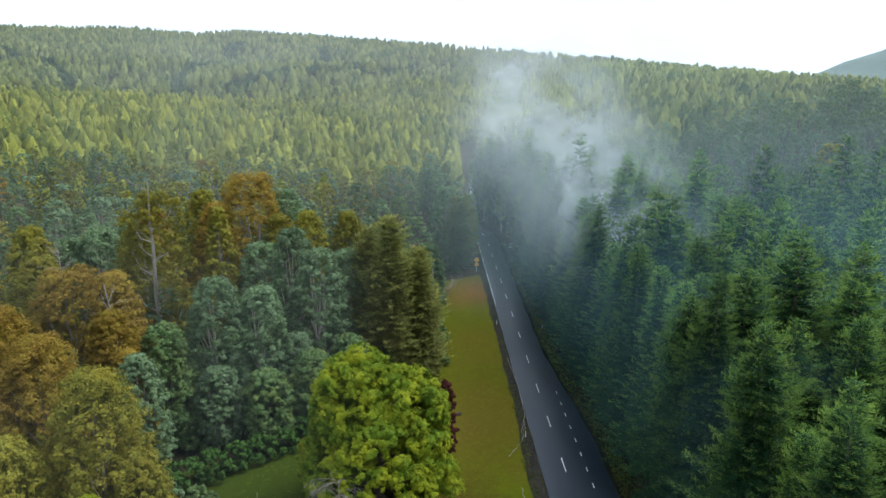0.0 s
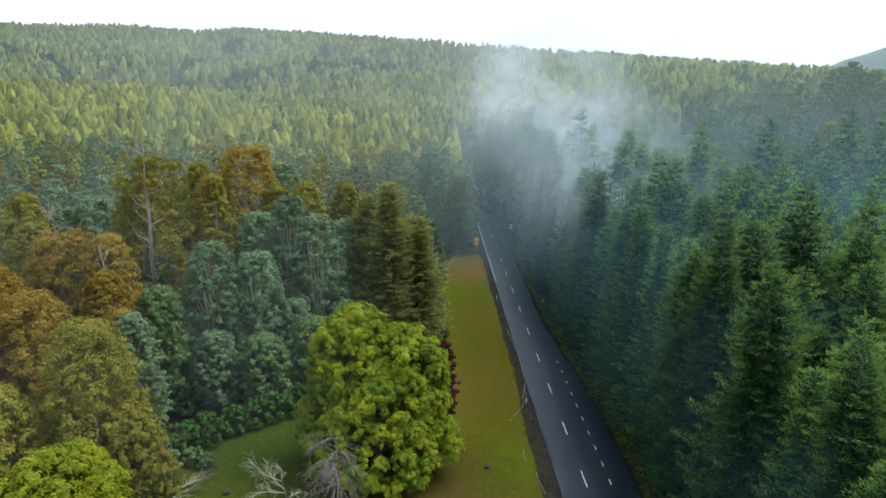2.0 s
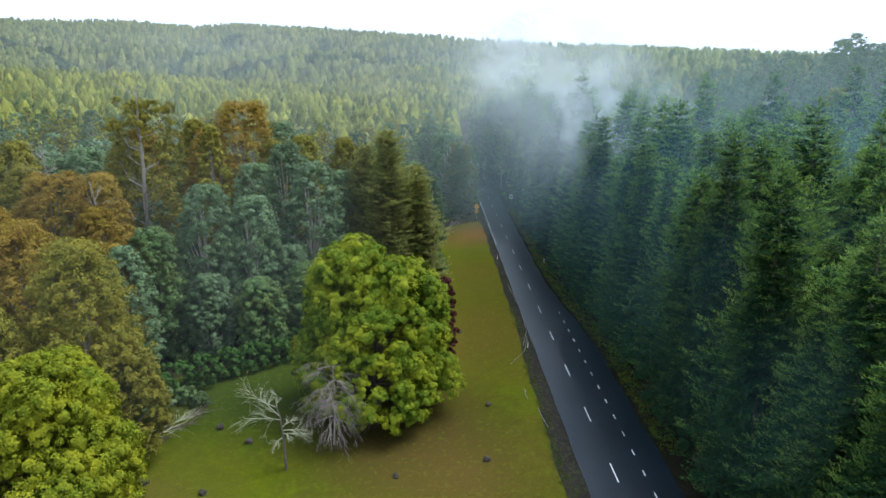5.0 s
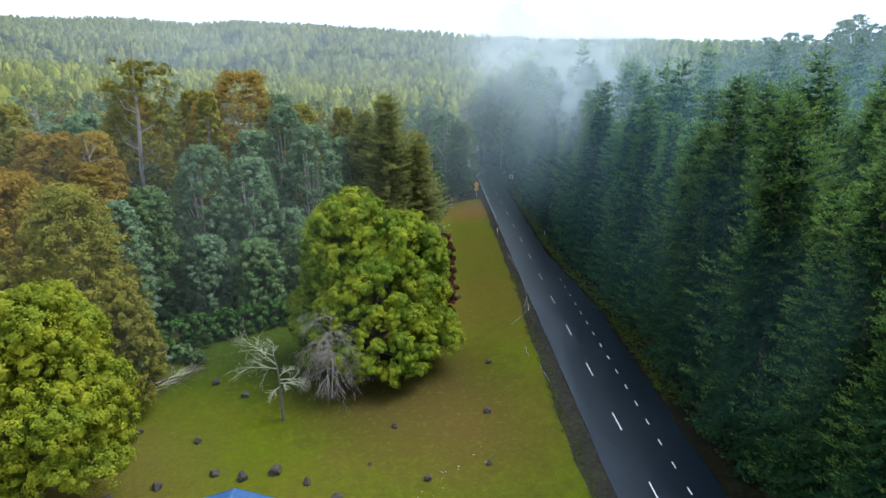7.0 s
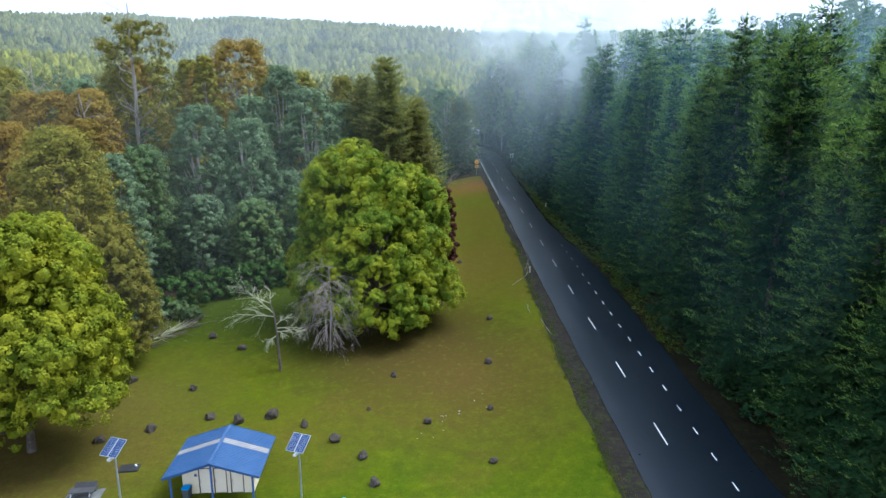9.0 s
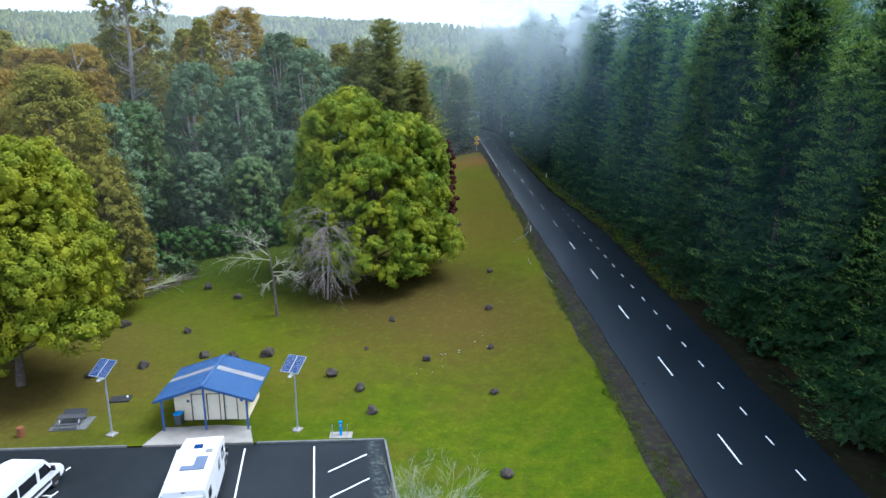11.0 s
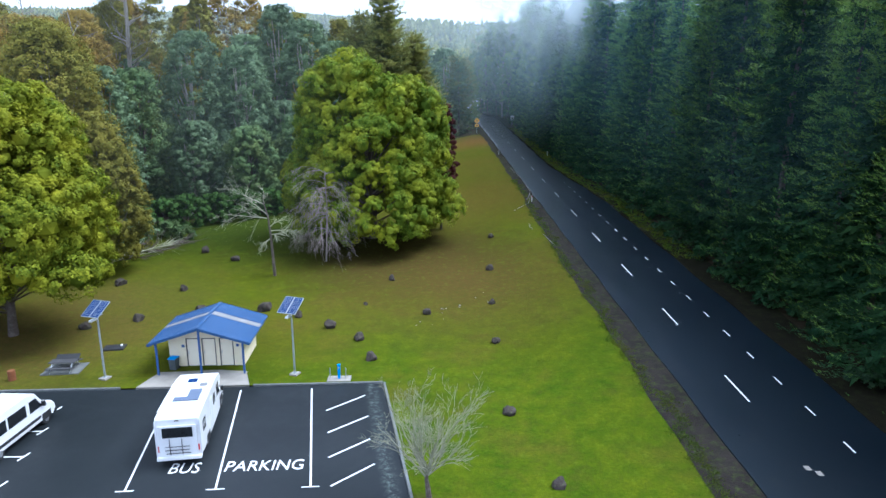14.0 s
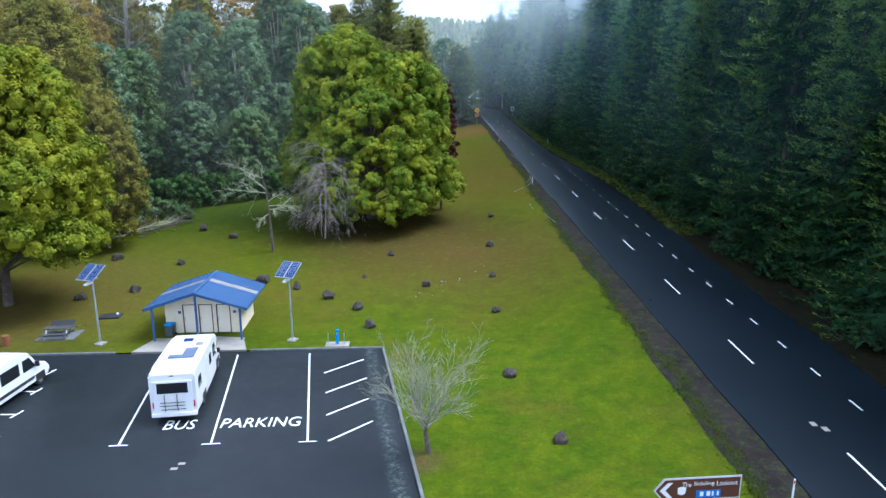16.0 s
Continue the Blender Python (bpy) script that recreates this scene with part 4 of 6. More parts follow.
SEEN = [  # kind, x, y, height, crown radius, lowest bough, shape
    ('olive', -39.0, 67.5, 25.0, 7.0, 6, 'dome'), ('olive', -34.2, 66.0, 15.5, 4.6, 3, 'dome'), ('orange', -51.5, 78.0, 24.5, 7.0, 7, 'dome'),
    ('orange', -47.0, 88.0, 24.0, 5.0, 8, 'dome'), ('orange', -49.5, 95.0, 27.5, 5.5, 9, 'dome'), ('orange', -58.0, 98.0, 27.0, 6.0, 10, 'tall'), ('orange', -60, 84, 26, 6.5, 8, 'dome'),
    ('olive', -53.0, 112.0, 30.0, 6.5, 8, 'dome'), ('olive', -33.0, 131.0, 28.0, 5.5, 7, 'dome'), ('olive', -41.5, 119.0, 32.0, 5.2, 8, 'cone'), ('orange', -40.5, 137.0, 35.0, 7.6, 6, 'tall'), ('orange', -46.5, 132.0, 30.0, 6.0, 8, 'dome'), ('orange', -43.0, 84.0, 20.0, 4.0, 6, 'dome'),
    ('silver', -36.0, 98.0, 25.0, 5.2, 4, 'dome'), ('silver', -29.5, 100.0, 23.0, 4.6, 4, 'dome'), ('silver', -26.5, 112.0, 29.5, 5.0, 5, 'dome'), ('silver', -21.5, 108.0, 27.0, 5.6, 5, 'dome'),
    ('silver', -40.5, 80.0, 20.5, 3.4, 5, 'dome'), ('silver', -18.0, 118.0, 24.0, 4.5, 5, 'dome'), 
    # the two dark trees here are sized to hide the road's far end
    ('silver', -3.5, 140.0, 19.0, 4.2, 3, 'dome'), ('silver', 0.8, 186.0, 23.0, 5.4, 2, 'dome'), ('dark', 7.6, 200.0, 17.0, 3.7, 0, 'dome'), ('dark', 2.5, 206.0, 14.0, 4.6, 0, 'dome'), 
    ('dark', -42.0, 93.0, 20.0, 4.5, 2, 'dome'), ('dark', -33.0, 106.0, 19.0, 4.5, 2, 'dome'), ('orange', -45.5, 76.0, 19.0, 4.5, 2, 'dome'),
    ('olive', -72, 112, 30, 6.0, 8, 'dome'), ('silver', -64, 118, 28, 5.6, 8, 'dome'), ('orange', -56, 124, 31, 6.2, 8, 'dome'), ('silver', -34, 119, 25, 5.4, 6, 'dome'), ('olive', -27, 129, 29, 5.8, 8, 'dome'),
    ('olive', -19.5, 133, 28, 5.4, 8, 'dome'), ('olive', -66, 104, 27, 6.0, 8, 'dome'), ('silver', -36, 146, 30, 5.8, 8, 'dome'), ('olive', -52, 140, 31, 6.2, 8, 'dome'),
    ('olive', -70, 90, 27, 6.5, 8, 'dome'), ('silver', -70, 118, 26, 5.5, 8, 'dome'), ('silver', -62, 128, 27, 5.5, 8, 'dome'), ('olive', -46.0, 62.0, 20.0, 5.5, 4, 'dome'),
    ('silver', -34.5, 92.0, 13.0, 3.6, 1, 'dome'), ('dark', -27.0, 94.0, 12.0, 4.0, 0, 'dome'), ('dark', -21.0, 99.0, 13.0, 4.2, 0, 'dome'), ('dark', -15.5, 103.0, 14.0, 4.0, 0, 'dome'), ('silver', -24.0, 100.0, 15.0, 3.8, 1, 'dome')]
for i, (kind, x, y, h, r, base, shape) in enumerate(SEEN):
    stand_at(detailed(kind, 300 + i, h, r * 1.12, base * 0.6, 'peak' if shape == 'dome' and kind in ('olive', 'orange') else shape, 0.22 if y < 102 else 0.29), x, y, 0 if kind == 'silver' else i * 1.3)



def tall_gum(x, y, h):
    """An open gum: a long pale stem with forked limbs, leaf masses in tiers behind and round its ends."""
    rng = np.random.default_rng(377)
    t = thing("gum_tree", Matrix.Identity(4), "tall gum with a long bare pale trunk and sparse olive leaves", "tree")
    tb = Build()
    tb.tube([(0.8, 0, -0.6), (0.5, -0.3, h * 0.3), (-0.1, -0.5, h * 0.55), (0.2, -0.4, h * 0.78), (-0.2, 0, h * 0.97)], [0.55, 0.44, 0.36, 0.24, 0.07], 8)
    tips = []
    for z0, dx, dz, r0 in ((0.30, -5.2, 5.5, 0.26), (0.36, 4.4, 6.0, 0.18), (0.47, -3.6, 4.5, 0.20), (0.56, 3.8, 4.8, 0.16), (0.64, -4.6, 4.2, 0.17), (0.72, 3.4, 4.0, 0.14), (0.80, -3.0, 3.2, 0.12), (0.86, 2.6, 2.8, 0.10)):
        s0 = Vector((0.2, -0.3, h * z0))
        e = s0 + Vector((dx, rng.uniform(-1.2, 1.8), dz))
        m_ = s0.lerp(e, 0.5) + Vector((dx * 0.12, 0, -0.9))
        tb.tube([s0, m_, e], [r0, r0 * 0.7, 0.05], 6, cap=False)
        f = m_ + Vector((dx * 0.35, rng.uniform(-1, 1), 0.4))
        tb.tube([m_, m_.lerp(f, 0.5) + Vector((0, 0, 0.5)), f], [r0 * 0.5, r0 * 0.35, 0.03], 5, cap=False)
        tips += [e, f]
    part("trunk", tb, M_whitebark, t)
    C, R = [], []
    for e in tips + [Vector((-0.2, 0.3, h * q)) for q in (0.90, 0.95, 0.98)] + [Vector((dx, dy, h * q)) for dx, dy, q in ((-2.5, -1.5, 0.26), (2.6, -1.2, 0.28), (0.4, -2.0, 0.34), (-2.2, 0.8, 0.42), (2.4, 1.0, 0.48))]:
        for _ in range(7):
            C.append((e.x + rng.normal(0, 1.0), e.y + rng.normal(0.5, 1.3), e.z + rng.normal(0.2, 0.8)))
            R.append(rng.uniform(0.8, 1.45))
    cb = Build()
    cb.add(*lobe_leaves(rng, C, R, 9, 22, 0.25, 0.6, 0.8, 0.40))
    part("crown", cb, M_olive, t)
    return stand_at(t, x, y)


tall_gum(-47.5, 105.0, 36.5)
for k, (x, y, h, r) in enumerate(((-9.6, 113.0, 32.0, 7.0), (-4.4, 117.0, 25.5, 6.0), (-13.8, 117.5, 29.0, 6.2))):
    stand_at(conifer("pine_tree", 280 + k, h, r, 0.72, 0.22, 0.72, 12, M_brownpine, "tall brown-green pine at the lawn's far end", shoots=M_pinetip, taper=0.42), x, y, k * 2.0)
stand_at(conifer("pine_tree", 285, 21.0, 6.8, 0.9, 0.27, 0.85, 10, M_dark, "dark spreading conifer beside the road", shoots=M_brownpine), 4.6, 181.0)

protos = {}
for kind in ('olive', 'silver', 'dark', 'orange'):
    mt = {'olive': M_olive, 'silver': M_silver, 'dark': M_dark, 'orange': M_orange}[kind]
    lab = {'olive': "olive-green gum tree in the forest", 'silver': "grey-green wattle tree in the forest", 'dark': "dark green forest tree", 'orange': "rusty gum tree in the forest"}[kind]
    nm_ = {'olive': 'gum_tree', 'silver': 'wattle_tree', 'dark': 'forest_tree', 'orange': 'gum_tree'}[kind]
    light = [gum(nm_, 470 + k * 7 + len(kind), 23 + 2 * k, 5.2 + 0.4 * k, 6, 46, 6, 9, 0.60, mt, lab, M_palebark if kind != 'dark' else M_bark, 1, 'dome') for k in range(2)]
    protos[kind] = [gum(nm_, 400 + k * 7 + len(kind), 23 + 2 * k, 5.0 + 0.4 * k, 6, 52, 8, 9, 0.48, mt, lab, M_palebark if kind != 'dark' else M_bark, 1, 'dome') for k in range(2)] + light
placed = [(s[1], s[2]) for s in SEEN]
tries = 0
while tries < 1500 and len(placed) < 190:
    tries += 1
    y = rnd.uniform(60, 262)
    x = rnd.uniform(-0.72 * y - 12, 12)
    edge = -36 if y < 84 else (-24 if y < 100 else (-6 if y < 172 else float(road_mid(y)) - 13.5))
    edge = min(edge, west_edge(y) - 4.5)
    if x > edge or (y < 75 and x > -46) or min((x - a) ** 2 + (y - b) ** 2 for a, b in placed) < 30:
        continue
    kind = rnd.choices(['silver', 'dark'])[0] if x > -16 else rnd.choices(['olive', 'silver', 'dark', 'orange'], [2.2, 5, 1.8, 0.6 if x < -30 else 0.05])[0]
    plant(protos[kind][rnd.randrange(2) + (2 if y > 150 else 0)], x, y, rnd.uniform(0, 6.28), rnd.uniform(0.75, 1.0), rnd.uniform(0.85, 1.0))
    placed.append((x, y))
young = [gum('plantation_tree', 610 + k, 20 + 2 * k, 4.5, 2, 34, 8, 9, 0.62, M_fir_far, "yellow-green young plantation tree", M_palebark, 1, 'cone', core=False) for k in range(2)]
tries = 0
grown = []
while tries < 900 and len(grown) < 80:
    tries += 1
    y = rnd.uniform(178, 264)
    x = rnd.uniform(-0.62 * y, -6)
    if min((x - a) ** 2 + (y - b) ** 2 for a, b in grown + [(999, 0)]) < 40 or x > -14 - (264 - y) * 0.25 or rnd.random() < abs(x + 70) / 140:
        continue
    plant(young[rnd.randrange(2)], x, y, rnd.uniform(0, 6.28), rnd.uniform(0.85, 1.1), rnd.uniform(0.95, 1.15))
    grown.append((x, y))
for p_ in young:
    drop(p_)
# trees that close the bend of the road
for k in range(46):
    y = 214 + (k % 10) * 5.0 + rnd.uniform(-1.5, 1.5)
    x = float(road_mid(y)) + 8.0 + (k // 10) * 5.5 + rnd.uniform(-1.2, 1.2) if k < 36 else float(road_mid(y)) - 8.5 - rnd.uniform(0, 6)
    plant(protos[('dark', 'silver', 'dark')[k % 3]][k % 2 + 2], x, y, rnd.uniform(0, 6.28), rnd.uniform(0.75, 1.0), rnd.uniform(0.9, 1.05))
# wattles and gums among the firs on the right slope
spots = 0
tries = 0
mine = []
while tries < 900 and spots < 105:
    tries += 1
    y = rnd.uniform(152, 272)
    x = rnd.uniform(60, 0.72 * y + 22)
    if mine and min((x - a) ** 2 + (y - b) ** 2 for a, b in mine) < 42:
        continue
    kind = rnd.choices(['silver', 'dark', 'olive'], [8, 1.5, 0.3])[0]
    sc_ = rnd.uniform(0.85, 1.08)
    room = (55 + 0.022 * y - ground_at(x, y)) / (25 * sc_)
    plant(protos[kind][rnd.randrange(2) + 2], x, y, rnd.uniform(0, 6.28), sc_, min(room, rnd.uniform(0.92, 1.05)))
    mine.append((x, y))
    spots += 1
for x, y, s in ((110, 215, 1.0), (118, 222, 1.0), (103, 222, 0.9), (132, 226, 1.05), (140, 232, 1.05)):
    plant(protos['dark'][1], x, y, x, s, 1.05)
for ps in protos.values():
    for p_ in ps:
        drop(p_)


def far_wood(name, seed, spots, rings, segs, tufts, material, label, height, width):
    """Distant trees, uncountable, one mesh: each a lumpy pointed crown with leaf tufts standing off it."""
    rng = np.random.default_rng(seed)
    n = len(spots)
    h = height * rng.uniform(0.62, 1.22, (n, 1))
    w = width * rng.uniform(0.78, 1.2, (n, 1))
    b = Build()
    profile = lambda u: (1 - np.clip((u - 0.05) / 0.97, 0, 1) ** 2.7) ** 0.8 * (0.75 + 0.25 * np.clip(u * 4, 0, 1))
    ur = np.linspace(0.10, 0.90, rings)
    rad = profile(ur)[None, :, None] * w[:, :, None] * rng.uniform(0.50, 1.18, (n, rings, segs))
    ang = (np.arange(segs) / segs * 6.283)[None, None, :] + rng.uniform(0, 6.283, (n, 1, 1)) + rng.uniform(-0.25, 0.25, (n, rings, segs))
    zz = spots[:, 2][:, None, None] + (ur[None, :, None] + rng.uniform(-0.07, 0.07, (n, rings, segs))) * h[:, :, None]
    V = np.stack([spots[:, 0][:, None, None] + np.cos(ang) * rad, spots[:, 1][:, None, None] + np.sin(ang) * rad, zz], -1).reshape(n, rings * segs, 3)
    tip = np.stack([spots[:, 0] + rng.uniform(-0.3, 0.3, n), spots[:, 1], spots[:, 2] + h[:, 0]], -1)[:, None, :]
    V = np.concatenate([V, tip], 1)
    k = rings * segs + 1
    j, i = np.meshgrid(np.arange(rings - 1), np.arange(segs), indexing='ij')
    i2 = (i + 1) % segs
    A, B_, C_, D_ = (j * segs + i).ravel(), (j * segs + i2).ravel(), ((j + 1) * segs + i2).ravel(), ((j + 1) * segs + i).ravel()
    T = np.concatenate([np.stack([A, B_, C_], -1), np.stack([A, C_, D_], -1)])
    s_ = np.arange(segs)
    T = np.concatenate([T, np.stack([(rings - 1) * segs + s_, (rings - 1) * segs + (s_ + 1) % segs, np.full(segs, k - 1)], -1)])
    b.add(V, (T[None] + (np.arange(n) * k)[:, None, None]).reshape(-1, 3))
    if tufts:
        u = rng.uniform(0.1, 0.97, (n, tufts))
        a = rng.uniform(0, 6.283, (n, tufts))
        rr = profile(u) * w * rng.uniform(0.85, 1.15, (n, tufts))
        base = np.stack([spots[:, 0:1] + np.cos(a) * rr, spots[:, 1:2] + np.sin(a) * rr, spots[:, 2:3] + u * h], -1)
        nrm = unit(np.stack([np.cos(a), np.sin(a), np.full_like(a, 0.7)], -1) + rng.normal(0, 0.25, (n, tufts, 3)))
        t = unit(np.cross(nrm, rng.normal(0, 1, nrm.shape)))
        s = (w * (0.34 if tufts < 20 else 0.23))[..., None] * rng.uniform(0.6, 1.3, (n, tufts, 1))
        b.add(*blades((base - t * s * 0.5).reshape(-1, 3), (t * s).reshape(-1, 3), (np.cross(nrm, t) * s * 0.42).reshape(-1, 3)))
    return solo(name, b, material, label, "woodland", kind="stuff")


def scatter(seed, y0, y1, step, keep):
    rng = np.random.default_rng(seed)
    ys = np.arange(y0, y1, step)
    xs = np.arange(-0.78 * y1 - 20, 0.78 * y1 + 20, step)
    X, Y = np.meshgrid(xs, ys)
    X = X + rng.uniform(-0.45, 0.45, X.shape) * step
    Y = Y + rng.uniform(-0.32, 0.32, Y.shape) * step
    X, Y = X.ravel(), Y.ravel()
    k = (np.abs(X) < 0.74 * Y + 15) & keep(X, Y)
    X, Y = X[k], Y[k]
    return np.stack([X, Y, terrain(X, Y)], -1)


clear_road = lambda X, Y: np.abs(X - road_mid(np.minimum(Y, 420))) > 9
crest = lambda X, Y: Y < np.interp(X / Y, BEARINGS, RIDGE_FAR) + 60


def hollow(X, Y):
    """Lines down the far slope where trees are coloured dark to imitate shaded gullies."""
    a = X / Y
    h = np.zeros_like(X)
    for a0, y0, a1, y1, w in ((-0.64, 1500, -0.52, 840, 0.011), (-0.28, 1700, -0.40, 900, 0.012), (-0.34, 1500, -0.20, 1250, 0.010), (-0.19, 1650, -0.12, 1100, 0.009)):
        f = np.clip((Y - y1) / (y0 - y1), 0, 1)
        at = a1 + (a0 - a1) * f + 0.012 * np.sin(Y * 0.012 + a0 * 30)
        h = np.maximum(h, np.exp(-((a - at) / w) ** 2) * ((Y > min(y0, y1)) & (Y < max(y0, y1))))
    # band behind the near crest, its shade likewise put into tree colour
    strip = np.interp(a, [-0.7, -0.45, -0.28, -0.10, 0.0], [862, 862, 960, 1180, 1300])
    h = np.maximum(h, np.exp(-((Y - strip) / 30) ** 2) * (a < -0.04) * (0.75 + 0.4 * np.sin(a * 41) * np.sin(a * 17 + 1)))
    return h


east = lambda X, Y: X > road_mid(np.minimum(Y, 420)) + 20
far_wood("plantation", 21, scatter(1, 262, 480, 7.9, lambda X, Y: clear_road(X, Y) & ~east(X, Y)), 6, 7, 58, M_fir_far, "yellow-green plantation trees on the slope", 17, 3.7)
far_wood("plantation", 25, scatter(5, 262, 480, 7.4, lambda X, Y: clear_road(X, Y) & east(X, Y)), 5, 7, 18, M_fir_grey, "grey-green plantation trees on the eastern slope", 15, 3.3)
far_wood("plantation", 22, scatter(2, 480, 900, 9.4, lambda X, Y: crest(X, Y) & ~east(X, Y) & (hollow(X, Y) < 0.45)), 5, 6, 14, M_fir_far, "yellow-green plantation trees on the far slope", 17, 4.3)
far_wood("plantation", 26, scatter(6, 480, 900, 8.8, lambda X, Y: crest(X, Y) & east(X, Y)), 4, 6, 10, M_fir_grey, "grey-green plantation trees on the far eastern slope", 15, 3.9)
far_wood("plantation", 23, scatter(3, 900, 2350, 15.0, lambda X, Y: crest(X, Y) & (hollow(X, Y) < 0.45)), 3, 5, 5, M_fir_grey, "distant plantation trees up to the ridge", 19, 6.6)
far_wood("gully_wood", 24, scatter(4, 780, 1750, 11.0, lambda X, Y: crest(X, Y) & (hollow(X, Y) >= 0.45)), 3, 5, 4, M_gully, "far slope trees coloured dark in place of gully shade", 12, 6.0)


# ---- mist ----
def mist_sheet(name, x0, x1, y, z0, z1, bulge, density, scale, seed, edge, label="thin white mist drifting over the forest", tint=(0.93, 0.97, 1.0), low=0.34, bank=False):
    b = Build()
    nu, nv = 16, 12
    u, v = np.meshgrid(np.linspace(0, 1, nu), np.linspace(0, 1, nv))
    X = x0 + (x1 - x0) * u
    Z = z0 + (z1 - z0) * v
    lean = 0.75 if name == "mist" else 0.0          # tilted back so the sheet catches more sky and sun light
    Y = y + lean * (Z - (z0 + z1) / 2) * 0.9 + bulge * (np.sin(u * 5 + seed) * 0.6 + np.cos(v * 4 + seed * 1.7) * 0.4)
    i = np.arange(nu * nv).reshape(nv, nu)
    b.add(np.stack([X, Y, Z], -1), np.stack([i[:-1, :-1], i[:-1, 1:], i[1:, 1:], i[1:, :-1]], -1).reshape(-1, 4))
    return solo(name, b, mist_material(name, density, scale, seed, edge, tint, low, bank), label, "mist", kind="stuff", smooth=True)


MIST = "white mist rising from the road between the trees"
# blue-tinted sheets before the firs: added stand-in for veiling glare and haze
HAZE, BLUE = "blue-tinted sheets standing in for glare and haze before the firs", (0.42, 0.74, 0.90)
for k, (x0, x1, y, z0, z1, d, sc) in enumerate(((14, 54, 114, 17, 44, 0.30, 0.06), (10, 58, 132, 15, 54, 0.56, 0.06), (10, 64, 154, 4, 62, 0.54, 0.055), (4, 64, 180, 8, 76, 0.62, 0.045), (-6, 66, 212, 10, 90, 0.62, 0.035), (6, 40, 246, 30, 84, 0.60, 0.04))):
    mist_sheet("mist", x0, x1, y, z0, z1, 5, d, sc, 1 + k, 0.44, MIST)
# heights fitted so the high camera looks over the near sheets
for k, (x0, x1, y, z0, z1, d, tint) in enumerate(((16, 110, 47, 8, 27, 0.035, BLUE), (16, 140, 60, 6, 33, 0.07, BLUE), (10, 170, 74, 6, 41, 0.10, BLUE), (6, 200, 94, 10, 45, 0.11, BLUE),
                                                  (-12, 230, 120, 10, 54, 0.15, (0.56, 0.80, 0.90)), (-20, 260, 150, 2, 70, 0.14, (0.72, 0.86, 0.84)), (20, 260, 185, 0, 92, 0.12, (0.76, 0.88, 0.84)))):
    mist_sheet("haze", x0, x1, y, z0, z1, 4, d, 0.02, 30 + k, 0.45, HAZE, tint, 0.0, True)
# faint sheets imitate haze that pales the gum trees
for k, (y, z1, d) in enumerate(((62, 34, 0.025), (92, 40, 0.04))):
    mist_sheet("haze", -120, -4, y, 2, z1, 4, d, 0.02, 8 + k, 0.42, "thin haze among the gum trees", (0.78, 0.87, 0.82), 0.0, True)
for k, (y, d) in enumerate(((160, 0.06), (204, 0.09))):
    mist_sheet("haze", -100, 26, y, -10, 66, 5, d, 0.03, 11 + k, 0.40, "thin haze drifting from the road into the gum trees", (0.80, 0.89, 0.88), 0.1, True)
# wide translucent sheets take the place of aerial haze over the slopes
FAR = "thin haze hanging over the plantation"
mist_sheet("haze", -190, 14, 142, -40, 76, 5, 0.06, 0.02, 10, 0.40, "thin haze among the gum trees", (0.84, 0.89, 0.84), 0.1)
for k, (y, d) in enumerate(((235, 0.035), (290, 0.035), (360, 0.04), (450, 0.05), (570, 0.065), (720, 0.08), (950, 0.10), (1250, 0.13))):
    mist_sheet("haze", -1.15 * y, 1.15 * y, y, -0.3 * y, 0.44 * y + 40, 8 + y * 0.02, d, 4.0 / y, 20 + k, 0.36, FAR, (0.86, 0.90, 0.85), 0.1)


# ---- the far hill on the right ----
fh = Build()
u, v = np.meshgrid(np.linspace(-1, 1, 60), np.linspace(-1, 1, 24))
hx, hy = 2550 + u * 1100, 3500 + v * 600
hz = 350 * np.exp(-(u * 1.45) ** 2) * np.exp(-(v * 1.3) ** 2) + 10 * np.sin(u * 25) * np.cos(v * 11) - 10
i = np.arange(u.size).reshape(u.shape)
fh.add(np.stack([hx, hy, hz], -1), np.stack([i[:-1, :-1], i[:-1, 1:], i[1:, 1:], i[1:, :-1]], -1).reshape(-1, 4))
solo("far_hill", fh, M_farhill, "distant wooded hill tinted blue for haze", "hill", kind="structure", smooth=True)


# ---- dead and bare trees ----
def limb(build, rng, p, d, length, r, depth, spread, gravity, twigs, sides=5):
    """A limb that wanders, tapers and throws side branches."""
    n = 5 if depth > 1 else 4
    pts, rad = [Vector(p)], [r]
    d = Vector(d).normalized()
    for k in range(n):
        d = (d + Vector((rng.gauss(0, 0.16), rng.gauss(0, 0.16), rng.gauss(0, 0.10) + gravity))).normalized()
        pts.append(pts[-1] + d * length / n)
        rad.append(r * (1 - 0.75 * (k + 1) / n))
    build.tube(pts, [max(0.006, q) for q in rad], sides if depth > 1 else 4, cap=False)
    if depth <= 0:
        return
    for k in range(twigs):
        j = rng.randrange(1, n + 1)
        side = Vector((rng.gauss(0, 1), rng.gauss(0, 1), rng.gauss(0, 0.5))).normalized()
        limb(build, rng, pts[j], (pts[j] - pts[j - 1]).normalized() + side * spread, length * rng.uniform(0.38, 0.62), max(0.007, rad[j] * 0.7), depth - 1, spread, gravity, twigs, sides)


